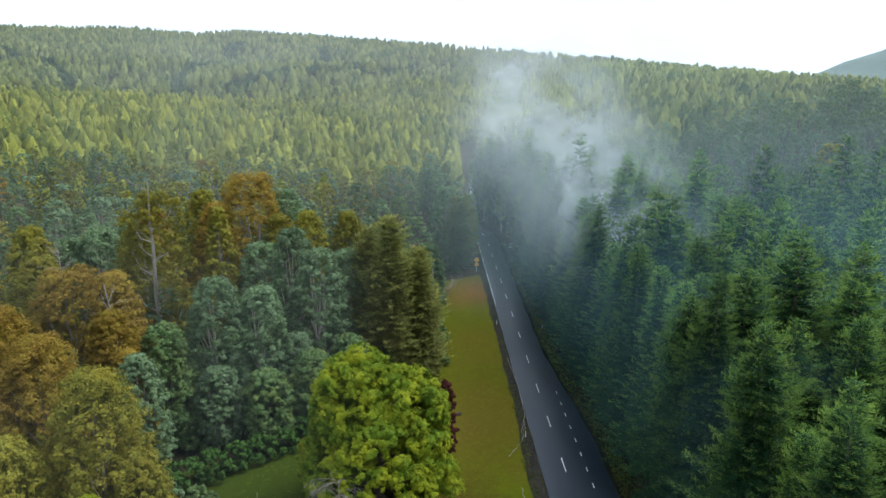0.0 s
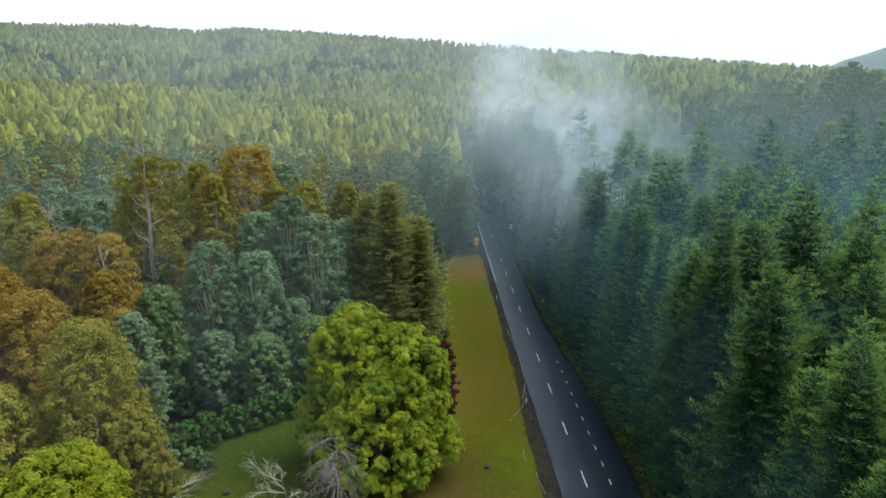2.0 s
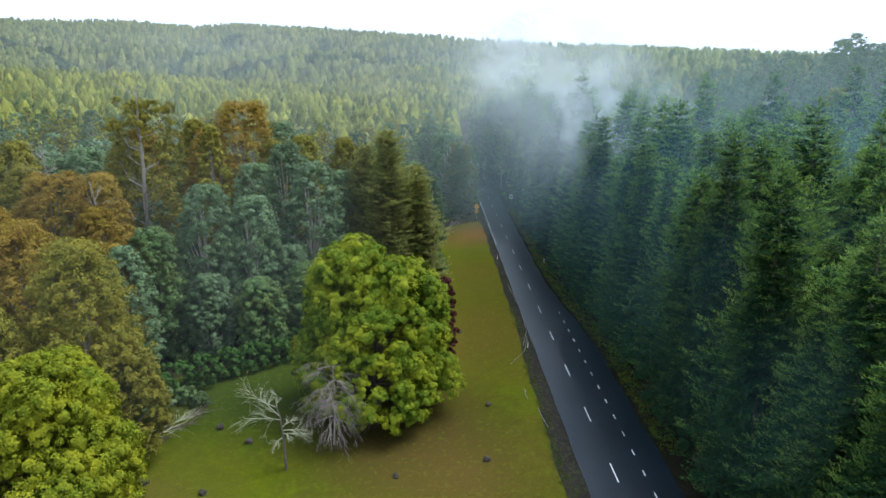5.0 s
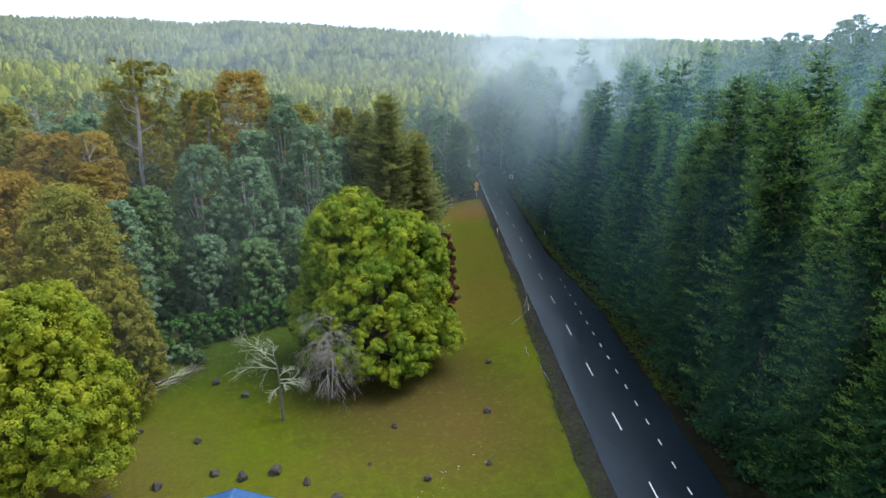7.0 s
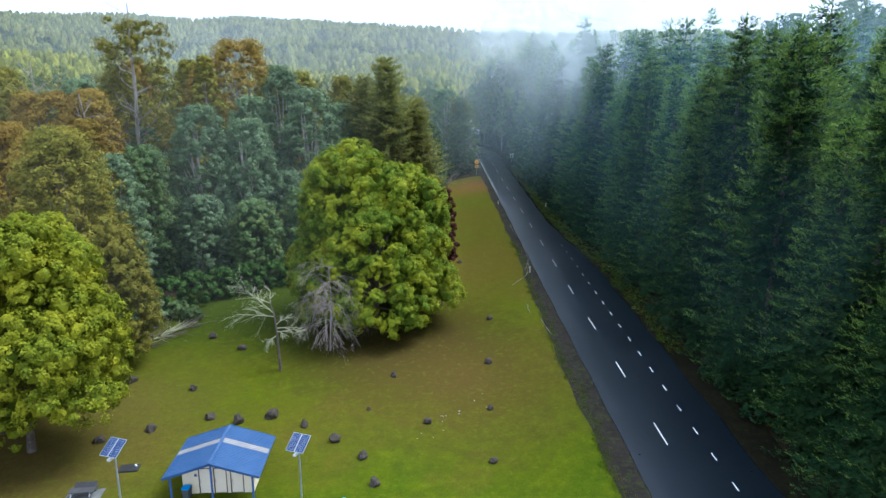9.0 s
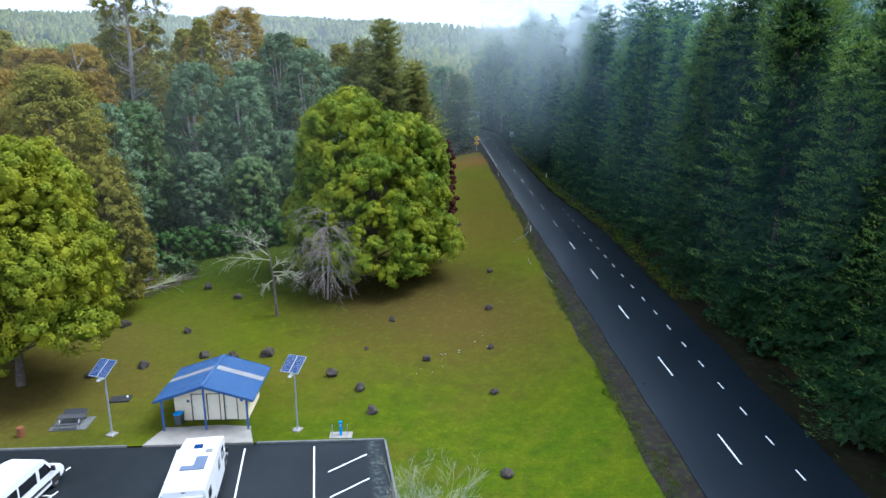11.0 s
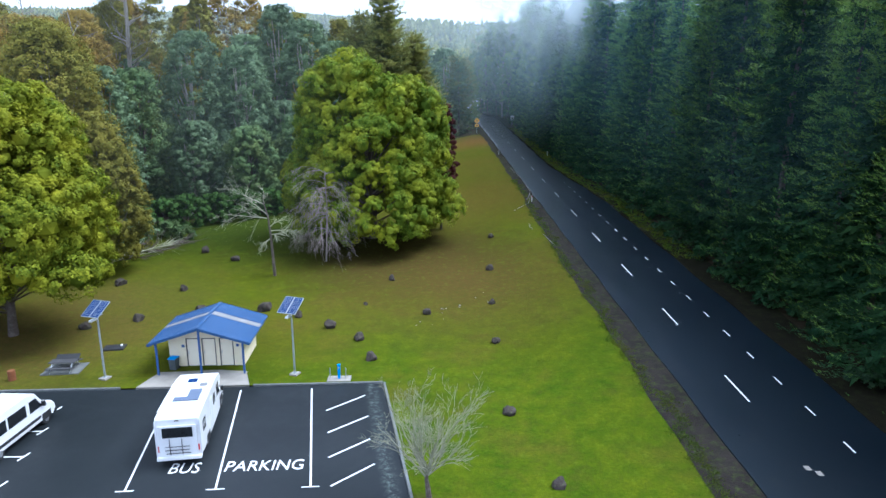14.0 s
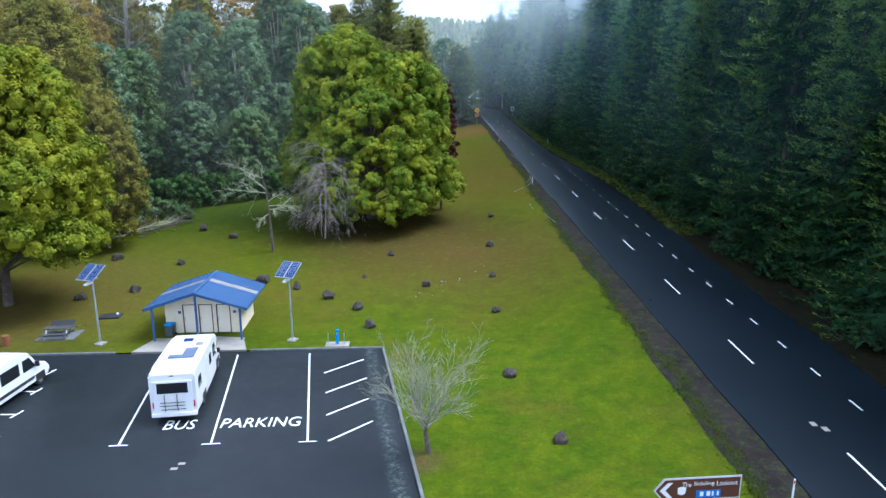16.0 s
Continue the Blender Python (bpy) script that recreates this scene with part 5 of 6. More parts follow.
def bare_tree(name, seed, x, y, trunk, r, limbs, depth, spread, gravity, twigs, material, label, bark=None):
    """trunk: points up the stem; limbs: (height share, direction, length)."""
    rng = random.Random(seed)
    t = thing(name, Matrix.Translation((x, y, ground_at(x, y))), label, "tree")
    tb = Build().tube(trunk, [r * (1 - 0.7 * k / (len(trunk) - 1)) for k in range(len(trunk))], 8)
    part("trunk", tb, bark or material, t)
    lb = Build()
    P = [Vector(p) for p in trunk]
    for share, d, length in limbs:
        f = share * (len(P) - 1)
        k = min(len(P) - 2, int(f))
        limb(lb, rng, P[k].lerp(P[k + 1], f - k), d, length, r * 0.45 * (1.05 - share * 0.5), depth, spread, gravity, twigs)
    part("bare_crown", lb, material, t)
    return t


rn = random.Random(3)
ring = lambda n, lo, hi, up, l0, l1: [(rn.uniform(lo, hi), (math.cos(6.283 * k / n + rn.uniform(-.4, .4)), math.sin(6.283 * k / n + rn.uniform(-.4, .4)), rn.uniform(*up)), rn.uniform(l0, l1)) for k in range(n)]
# leafless tree by the car park
bare_tree("bare_tree", 1, -0.6, 28.3, [(0, 0, -0.3), (-0.08, 0, 0.6), (-0.16, 0.02, 1.2), (-0.1, 0.05, 1.7)], 0.17,
          ring(11, 0.7, 1.0, (0.55, 1.1), 2.3, 3.2) + ring(7, 0.8, 1.0, (1.2, 2.4), 2.6, 3.5), 3, 0.62, 0.05, 4, M_twig, "leafless young tree with pale twigs beside the car park", M_bark)
# grey dead conifer by the big tree
bare_tree("dead_tree", 2, -12.6, 69.5, [(0, 0, -0.3), (0.2, 0, 3), (0.3, 0.2, 6.5), (0.2, 0.1, 9.9)], 0.10,
          ring(17, 0.30, 0.62, (0.1, 0.45), 3.0, 4.2) + ring(17, 0.55, 0.85, (0.2, 0.7), 3.0, 4.0) + ring(11, 0.8, 1.0, (0.3, 0.9), 2.2, 3.2), 2, 0.6, -0.22, 7, M_deadwood, "grey dead tree with drooping tangled branches")
# lichen-covered dead tree
bare_tree("dead_tree", 3, -17.0, 64.7, [(0, 0, -0.3), (-0.1, 0, 2.2), (-0.2, 0.1, 4.3), (-0.35, 0, 6.2), (-0.7, 0, 7.6)], 0.17,
          [(0.97, (-1, -0.1, 0.5), 3.4), (0.72, (-1, 0.1, 0.15), 3.8), (0.78, (-0.9, 0.3, 0.55), 3.0), (0.55, (1, 0.1, 0.1), 2.4), (0.5, (0.9, -0.4, 0.2), 2.0), (0.45, (-0.7, -0.3, -0.2), 1.4), (0.6, (0.6, 0.3, 0.6), 1.6), (0.95, (0.1, 0.2, 1), 1.4)],
          2, 0.8, -0.03, 9, M_lichen, "small dead tree covered in pale lichen", M_bark)
# small bare tree at the far end of the lawn
bare_tree("bare_tree", 4, 1.3, 160.0, [(0, 0, -0.3), (0, 0, 1.0), (0.2, 0, 2.2)], 0.14, ring(9, 0.4, 1.0, (0.5, 1.4), 2.8, 4.2), 2, 0.6, 0.02, 5, M_deadwood, "small bare grey tree at the far end of the lawn")
# dead crowns standing out of the forest
bare_tree("dead_tree", 5, -47.4, 104.0, [(0, 0, -0.3), (0.3, 0, 12), (0.1, 0, 24), (0.4, 0, 39.5)], 0.30, ring(12, 0.5, 0.98, (0.3, 0.9), 2.5, 4.5), 2, 0.6, 0.02, 4, M_palebark, "tall gum with a bare pale stem above the forest")
bare_tree("dead_tree", 6, -58.5, 97.0, [(0, 0, -0.3), (0.3, 0, 15), (0.1, 0, 31)], 0.18, ring(9, 0.75, 0.98, (0.3, 0.9), 2.0, 3.6), 1, 0.6, 0.02, 4, M_palebark, "pale dead stem above the forest")
bare_tree("dead_tree", 7, -47.0, 90.5, [(0, 0, -0.3), (0.5, 0, 10), (-0.6, 0, 20), (-1.6, 0, 27)], 0.2, ring(10, 0.6, 0.98, (0.1, 0.8), 2.5, 4.5), 1, 0.6, 0.02, 4, M_palebark, "pale dead stem with crooked limbs")
bare_tree("dead_tree", 8, 92.0, 190.0, [(0, 0, -0.3), (0.5, 0, 14), (-0.6, 0, 26)], 0.2, ring(14, 0.75, 0.98, (0.5, 1.2), 2.5, 5.0), 1, 0.6, 0.02, 4, M_deadwood, "grey dead crown among the wattles")


def fallen(x, y, turn, seed, length=6.5, wood=None, label="pale fallen branch lying at the lawn's edge"):
    t = thing("fallen_branch", pose(x, y, lawn_z(x, y) + 0.25, 0, 0, turn), label, "branch", "fallen branches")
    b = Build()
    rng = random.Random(seed)
    limb(b, rng, (0, 0, 0), (1, 0, 0.12), length, 0.13, 2, 0.55, -0.01, 5)
    limb(b, rng, (0.2, 0.2, 0), (0.9, 0.5, 0.08), length * 0.77, 0.09, 2, 0.5, -0.01, 4)
    part("branch", b, wood or M_lichen, t)


for x, y, turn, seed in ((-35.3, 69.5, 20, 14), (-34.4, 71.5, 55, 15), (-33.2, 72.5, 10, 16), (-35.6, 72.5, 75, 17), (-32.0, 75.0, 30, 18)):
    fallen(x, y, turn, seed, 3.6, M_bark, "brown tangle of fallen twigs at the forest edge")
fallen(-35.4, 70.2, 48, 4)
fallen(-35.8, 67.8, 38, 9)


# ---- shrubs ----
def shrub(name, x, y, h, r, material, label, seed, shape='dome', leaf=0.34, subs=10, per=11):
    return stand_at(gum(name, seed, h, r, 0.25, int(14 + 6 * r), subs, per, leaf, material, label, M_bark, 1, shape, category="shrub", core=False), x, y)


HEDGE = [(-38.5, 80.5, 5.0, 3.0, 0), (-35.5, 82.5, 4.2, 2.6, 0), (-33.0, 84.5, 4.4, 2.8, 0), (-30.2, 87.2, 4.0, 2.5, 0), (-27.3, 89.0, 4.2, 2.6, 0), (-24.2, 91.2, 3.8, 2.4, 0), (-21.2, 94.0, 4.2, 2.6, 0), (-18.3, 97.0, 4.6, 2.8, 0),
         (-36.6, 76.5, 4.5, 2.8, 1), (-39.5, 72.5, 6.5, 3.2, 2), (-15.5, 99.5, 5.5, 3.0, 2), (-12.0, 101.0, 5.0, 3.0, 2), (-33.4, 79.5, 2.2, 1.6, 2), (-31.4, 78.6, 1.8, 1.4, 2)]
for k, (x, y, h, r, c) in enumerate(HEDGE):
    shrub("shrub", x, y, h, r, (M_shrub, M_silver, M_dark)[c], ("bright green shrub at the forest edge", "grey-green shrub at the forest edge", "dark shrub at the forest edge")[c], 600 + k)
stand_at(gum("maroon_tree", 650, 15.8, 2.3, 2.0, 90, 12, 16, 0.26, M_maroon, "slender dark red tree close behind the big lawn tree", M_bark, 1, 'tall'), -0.1, 83.0)
for k, (x, y, h, r) in enumerate([(-1.2, 128.0, 6.0, 2.8), (-2.0, 133, 5, 2.6), (-0.5, 121.0, 3.0, 2.0)]):
    shrub("shrub", x, y, h, r, M_dark, "dark shrub beneath the pines", 660 + k)
for k in range(64):
    y = 26 + k * 2.7 + rnd.uniform(-1, 1)
    x = float(road_mid(y) + road_right(y)) + rnd.uniform(2.4, 5.0)
    shrub("shrub", x, y, rnd.uniform(0.5, 1.6), rnd.uniform(0.6, 1.5), (M_fir, M_fir, M_gully)[k % 3], "low undergrowth at the foot of the firs", 680 + k, 'dome', 0.26, 6, 7)


for k in range(46):
    y = rnd.uniform(86, 135)
    x = rnd.uniform(-0.6 * y, -24 if y < 100 else -7)
    shrub("shrub", x, y, rnd.uniform(2.5, 6), rnd.uniform(1.8, 3.2), M_dark if k % 3 else M_shrub, "dark undergrowth shrub in the forest", 760 + k, 'dome', 0.6, 6, 7)


# ---- boulders on the lawn ----
def boulder(x, y, s, seed):
    rng = random.Random(seed)
    bm = bmesh.new()
    bmesh.ops.create_icosphere(bm, subdivisions=3, radius=0.5)
    off = Vector((rng.uniform(0, 50), rng.uniform(0, 50), 0))
    sq = Vector((rng.uniform(0.9, 1.25), rng.uniform(0.8, 1.1), rng.uniform(0.8, 1.12)))
    cuts = [(Vector((rng.gauss(0, 1), rng.gauss(0, 1), rng.gauss(0.25, 0.8))).normalized(), rng.uniform(0.30, 0.42)) for _ in range(9)]
    for v in bm.verts:
        n = v.co.normalized()
        k = 1 + 0.30 * noise.noise(n * 1.3 + off) + 0.13 * noise.noise(n * 3.4 + off) + 0.04 * noise.noise(n * 9 + off)
        v.co = Vector((n.x * sq.x, n.y * sq.y, n.z * sq.z)) * 0.5 * k * s
        for d, far in cuts:
            over = v.co.dot(d) - far * s
            if over > 0:
                v.co -= d * over * 0.9
        v.co.z = max(v.co.z, -0.2 * s)
    b = Build()
    b.bm(bm)
    return solo("boulder", b, M_stone, "rough dark boulder lying on the lawn", "boulder", "boulders on the lawn", m=pose(x, y, lawn_z(x, y) + 0.17 * s, 0, 0, rng.uniform(0, 360)))


STONES = [(5.8, 29.3, 0.86), (4.1, 36.9, 0.86), (4.2, 48.2, 0.80), (4.5, 56.7, 0.72), (5.0, 66.2, 0.95), (5.9, 78.0, 0.85), (2.8, 102.0, 0.9), (-1.3, 54.3, 0.85), (-5.0, 63.3, 0.75), (-6.9, 56.7, 0.45), (-9.2, 51.4, 1.1), (-6.5, 48.8, 0.92),
          (-5.2, 45.2, 0.96), (-12.3, 53.8, 0.85), (-15.6, 55.5, 1.3), (-18.4, 54.4, 1.1), (-21.2, 55.0, 1.0), (-26.9, 73.0, 1.05), (-22.7, 70.0, 1.0), (-24.7, 60.5, 0.9), (-25.7, 53.0, 1.05), (-31.5, 62.2, 1.1), (-29.4, 51.4, 1.0)]
for k, (x, y, s) in enumerate(STONES):
    boulder(x, y, s, 40 + k)

# washed grit lines beside the road, built as thin tubes
for k, pts in enumerate([[(12.6, 121), (13.1, 115), (13.4, 110), (13.6, 104), (13.4, 99), (13.0, 95.5), (12.4, 92.5), (11.4, 90.4), (9.8, 88)], [(13.2, 98), (12.6, 95.8), (12.3, 93.8)], [(10.9, 80.5), (10.8, 79.1), (10.9, 77.8)], [(11.9, 75.6), (12.1, 73.4), (12.5, 71)]]):
    b = Build()
    q = []
    rg = random.Random(70 + k)
    for (x0, y0), (x1, y1) in zip(pts, pts[1:]):
        for s in range(4):
            f = s / 4
            x_, y_ = x0 + (x1 - x0) * f + rg.uniform(-0.12, 0.12), y0 + (y1 - y0) * f
            q.append((x_, y_, lawn_z(x_, y_) + 0.06))
    q.append((*pts[-1], lawn_z(*pts[-1]) + 0.06))
    b.tube(q, [rg.uniform(0.012, 0.045) for _ in q], 5)
    solo("dead_stick", b, M_palegravel, "thin irregular line of washed pale grit beside the road", "branch")


# ---- toilet hut ----
hut = thing("toilet_hut", pose(-16.85, 45.3, 0.1, 0, 0, 2.4), "small cream toilet hut with a blue steel gable roof", "hut")
HW, HF, HB, ROOF_W, ROOF_F, ROOF_B, EAVE, RIDGE = 2.62, -1.15, 2.45, 3.45, -2.75, 2.95, 2.32, 3.42


def roof_z(x):
    return RIDGE - (RIDGE - EAVE) * abs(x) / ROOF_W


wt = 0.14
rear = Build().box(-HW, HW, HB - wt, HB, 0, roof_z(HW) - 0.05)
part("wall", Build().box(-HW, -HW + wt, HF + wt, HB - wt, 0, roof_z(HW) - 0.05), M_cream, hut)
part("wall", Build().box(HW - wt, HW, HF + wt, HB - wt, 0, roof_z(HW) - 0.05), M_cream, hut)
doors = [-0.92, 0.18, 1.42]
xs = [-HW]
for d in doors:
    xs += [d - 0.49, d + 0.49]
xs.append(HW)
for a_, b_ in zip(xs[0::2], xs[1::2]):
    part("pier", Build().box(a_, b_, HF, HF + wt, 0, 2.12), M_cream, hut)


def gable(y0, y1, z0):
    pts = [(-HW, z0), (HW, z0), (HW, roof_z(HW) - 0.05), (0, RIDGE - 0.06), (-HW, roof_z(HW) - 0.05)]
    g = Build()
    g.add([(x, y0, z) for x, z in pts] + [(x, y1, z) for x, z in pts], [[0, 1, 2, 3, 4]])
    g.f.append([[9, 8, 7, 6, 5]])
    g.f.append([[i, 5 + i, 5 + (i + 1) % 5, (i + 1) % 5] for i in range(5)])
    return g


part("wall", rear, M_cream, hut)
part("gable", gable(HF, HF + wt, 2.12), M_cream, hut)
part("gable", gable(HB - wt, HB, roof_z(HW) - 0.048), M_cream, hut)
for d in doors:
    fb = Build().box(d - 0.49, d - 0.43, HF - 0.02, HF + wt, 0, 2.12).box(d + 0.43, d + 0.49, HF - 0.02, HF + wt, 0, 2.12).box(d - 0.43, d + 0.43, HF - 0.02, HF + wt, 2.06, 2.12)
    part("door_frame", fb, M_darkframe, hut, "dark door frame")
    dp = part("door", Build().box(d - 0.43, d + 0.43, HF + 0.05, HF + 0.09, 0.02, 2.06, 0.006), M_doorcream, hut, "closed cream door")
    part("handle", Build().box(d - 0.38, d - 0.33, HF + 0.0, HF + 0.05, 0.95, 1.15, 0.008), M_galv, dp, "metal door handle")
for sx in (-1.62, 2.2):
    part("sign_plate", Build().box(sx - 0.1, sx + 0.1, HF - 0.02, HF, 1.45, 1.65), M_postblue, hut, "small square sign plate")
th = 0.05
for sgn in (-1, 1):
    for y0, y1, mt_, nm in ((ROOF_F, 0.35, M_roofblue, "roof_sheet"), (0.35, 1.05, M_skylight, "skylight_sheet"), (1.05, ROOF_B, M_roofblue, "roof_sheet")):
        rb = Build()
        n_rib = 14
        # ribbed sheet running down the slope
        k_ = max(3, int((y1 - y0) / 0.19))
        prof = []
        for q in range(k_ + 1):
            yy = y0 + (y1 - y0) * q / k_
            prof += [(yy - 0.02 if q else yy, 0.0), (yy, 0.025)] if q < k_ else [(yy, 0.0)]
        V, F_ = [], []
        for yy, up in prof:
            V += [(0, yy, RIDGE + up), (sgn * ROOF_W, yy, EAVE + up), (0, yy, RIDGE - th), (sgn * ROOF_W, yy, EAVE - th)]
        for q in range(len(prof) - 1):
            o = q * 4
            f4 = [[o, o + 1, o + 5, o + 4], [o + 2, o + 6, o + 7, o + 3], [o + 1, o + 3, o + 7, o + 5]]
            F_ += f4 if sgn < 0 else [list(reversed(f)) for f in f4]
        F_ += [[0, 2, 3, 1], [len(V) - 4, len(V) - 3, len(V) - 1, len(V) - 2]]
        n0 = rb.n
        rb.v.append(np.array(V))
        rb.f.append(F_)
        rb.n += len(V)
        part(nm, rb, mt_, hut, "milky translucent roof strip" if nm != "roof_sheet" else "blue ribbed roof sheet")
    for yy in (ROOF_F, ROOF_B):
        bb = Build()
        bb.add([(0, yy - 0.03, RIDGE + 0.04), (sgn * ROOF_W, yy - 0.03, EAVE + 0.04), (sgn * ROOF_W, yy - 0.03, EAVE - 0.16), (0, yy - 0.03, RIDGE - 0.16),
                (0, yy + 0.03, RIDGE + 0.04), (sgn * ROOF_W, yy + 0.03, EAVE + 0.04), (sgn * ROOF_W, yy + 0.03, EAVE - 0.16), (0, yy + 0.03, RIDGE - 0.16)],
               [[0, 1, 2, 3], [7, 6, 5, 4], [0, 4, 5, 1], [3, 2, 6, 7], [1, 5, 6, 2]])
        part("barge_board", bb, M_roofblue, hut)
    part("gutter", Build().box(sgn * ROOF_W - 0.06, sgn * ROOF_W + 0.06, ROOF_F, ROOF_B, EAVE - 0.14, EAVE - 0.02, 0.015), M_roofblue, hut)
part("ridge_cap", Build().box(-0.12, 0.12, ROOF_F, ROOF_B, RIDGE + 0.01, RIDGE + 0.05, 0.01), M_roofblue, hut)
for px in (-2.95, 0.0, 2.95):
    top = roof_z(px) - 0.06
    part("post", Build().box(px - 0.065, px + 0.065, ROOF_F + 0.12, ROOF_F + 0.25, 0, top, 0.012), M_postblue, hut)
sl = Build().prism([(-20.4, 40.62), (-12.95, 41.02), (-13.65, 42.9), (-13.75, 48.2), (-20.0, 47.9), (-19.9, 42.7)], -0.2, 0.1)
solo("concrete_slab", sl, M_concrete, "pale concrete slab under the toilet hut", "slab", kind="structure")

bin_ = thing("wheelie_bin", pose(-18.95, 43.55, 0.1, 0, 0, -6) @ Matrix.Scale(0.88, 4), "dark wheelie bin with a bright blue lid", "bin")
bb = Build()
bb.add([(-.24, -.28, .06), (.24, -.28, .06), (.24, .28, .06), (-.24, .28, .06), (-.29, -.36, .98), (.29, -.36, .98), (.29, .36, .98), (-.29, .36, .98)], [[0, 3, 2, 1], [4, 5, 6, 7], [0, 1, 5, 4], [1, 2, 6, 5], [2, 3, 7, 6], [3, 0, 4, 7]])
part("body", bb, M_binbody, bin_)
part("lid", Build().extrude_x([(-.40, .98), (.38, .98), (.38, 1.04), (.1, 1.12), (-.38, 1.06)], -.31, .31, 0.015), M_blueplastic, bin_, "bright blue lid")
for sx in (-0.27, 0.27):
    wb = Build().tube([(sx - 0.03, .32, .1), (sx + 0.03, .32, .1)], [.1, .1], 12)
    part("wheel", wb, M_tyre, bin_)


# ---- solar lamps ----
def solar_lamp(x, y, turn):
    t = thing("solar_lamp", pose(x, y, lawn_z(x, y), 0, 0, turn), "galvanised pole lamp with two tilted solar panels", "lamp", "solar lamps")
    part("footing", Build().box(-.3, .3, -.3, .3, -.2, .1, .02), M_concrete, t)
    part("base_plate", Build().box(-.16, .16, -.16, .16, .1, .13), M_galv, t)
    part("pole", Build().tube([(0, 0, .1), (0, 0, 2.4), (0, 0, 4.75)], [.075, .065, .055], 12), M_galv, t)
    part("lamp_head", Build().extrude_x([(-.65, 4.28), (-.08, 4.32), (-.05, 4.42), (-.35, 4.46), (-.65, 4.40)], -.12, .12, 0.03), M_signwhite, t, "white lamp head")
    part("arm", Build().tube([(0, 0, 4.3), (0, -.3, 4.36)], [.03, .03], 8), M_galv, t)
    tilt = Matrix.Translation((0, -0.05, 5.05)) @ Matrix.Rotation(radians(33), 4, 'X')
    for sx in (-0.36, 0.36):
        fr = Build().box(sx - .345, sx + .345, -.72, .72, -.025, .02, .006)
        f_ = part("panel_frame", fr, M_galv, t, "aluminium panel frame", mat_world=tilt)
        for cx in range(4):
            for cy in range(9):
                cb = Build().box(sx - .32 + cx * .16 + .009, sx - .32 + (cx + 1) * .16 - .009, -.69 + cy * .1533 + .009, -.69 + (cy + 1) * .1533 - .009, .02, .0235)
                part("solar_cell", cb, M_panel, f_)
    part("bracket", Build().box(-.5, .5, -.03, .03, -.07, -.03), M_galv, t, mat_world=tilt)
    part("battery_box", Build().box(-.18, .18, .06, .3, 4.55, 4.85, .02), M_galv, t)
    return t


solar_lamp(-23.15, 42.1, -18)
solar_lamp(-10.25, 42.7, -20)

# ---- water tap on its pad ----
tap = thing("water_point", pose(-7.05, 41.95, 0.06, 0, 0, 2), "bright blue water tap post on a concrete pad", "tap")
part("pad", Build().box(-.8, .8, -.42, .45, -.15, .06, .02), M_concrete, tap)
part("post", Build().box(-.09, .09, -.07, .07, .06, 1.0, .02), M_blueplastic, tap, "bright blue tap post")
part("spout", Build().tube([(0, -.05, .9), (0, -.2, .92), (0, -.24, .84)], [.03, .03, .025], 8), M_galv, tap)
part("cap", Build().box(-.11, .11, -.09, .09, 1.0, 1.1, .03), M_blueplastic, tap)
for sx in (-.62, .45):
    part("bollard", Build().tube([(sx, .05, .05), (sx, .05, .8)], [.035, .035], 8), M_galv, tap)

# ---- picnic table ----
table = thing("picnic_table", pose(-26.75, 43.6, lawn_z(-26.7, 43.6) + 0.03, 0, 0, 6) @ Matrix.Diagonal((0.95, 0.95, 0.8, 1)), "grey picnic table with benches and a slanted top on a slab", "table")
part("slab", Build().box(-1.35, 1.35, -.98, 1.05, -.2, .02, .02), M_kerb, table)
part("tabletop", Build().box(-.95, .95, -.4, .4, .72, .78, .012), M_timber, table)
for sy in (-.82, .82):
    part("bench", Build().box(-.95, .95, sy - .15, sy + .15, .42, .47, .012), M_timber, table)
for sx in (-.7, .7):
    part("frame", Build().tube([(sx, -.85, .02), (sx, -.3, .72), (sx, .3, .72), (sx, .85, .02)], [.03] * 4, 8), M_galv, table)
    part("rail", Build().tube([(sx, -.95, .4), (sx, .95, .4)], [.025] * 2, 8), M_galv, table)
part("windbreak", Build().extrude_x([(.3, .8), (.36, .82), (.72, 1.08), (.67, 1.10)], -.7, .95, 0.006), M_black, table, "dark slanted windbreak panel")
drum = thing("fire_drum", pose(-29.4, 41.9, lawn_z(-29.4, 41.9), 0, 0, 10) @ Matrix.Scale(0.8, 4), "rusted steel rubbish drum on the lawn", "drum")
part("drum", Build().tube([(0, 0, 0), (0, 0, .02), (0, 0, .28), (0, 0, .3), (0, 0, .58), (0, 0, .6), (0, 0, .88)], [.29, .3, .29, .31, .29, .31, .29], 20), M_rust, drum)
grate = thing("drain_cover", pose(-25.0, 47.3, lawn_z(-25, 47.3) + 0.02, 0, 0, 8), "dark square septic cover in the lawn", "cover")
part("lid", Build().box(-.75, .75, -.5, .5, -.08, .09, .02), M_black, grate)
part("vent_cap", Build().tube([(.45, .2, .09), (.45, .2, .2)], [.09, .07], 10), M_signwhite, grate, "white vent cap")


# ---- vehicles ----
def wheel(parent, x, y, r=0.35, w=0.22):
    s = 1 if x > 0 else -1
    t_ = part("wheel", Build().tube([(x - w / 2, y, r), (x - w / 2 + .03, y, r), (x + w / 2 - .03, y, r), (x + w / 2, y, r)], [r - .04, r, r, r - .04], 22), M_tyre, parent)
    part("rim", Build().tube([(x + s * (w / 2 - .02), y, r), (x + s * (w / 2 + .012), y, r)], [r * .62, r * .5], 16), M_rim, t_)


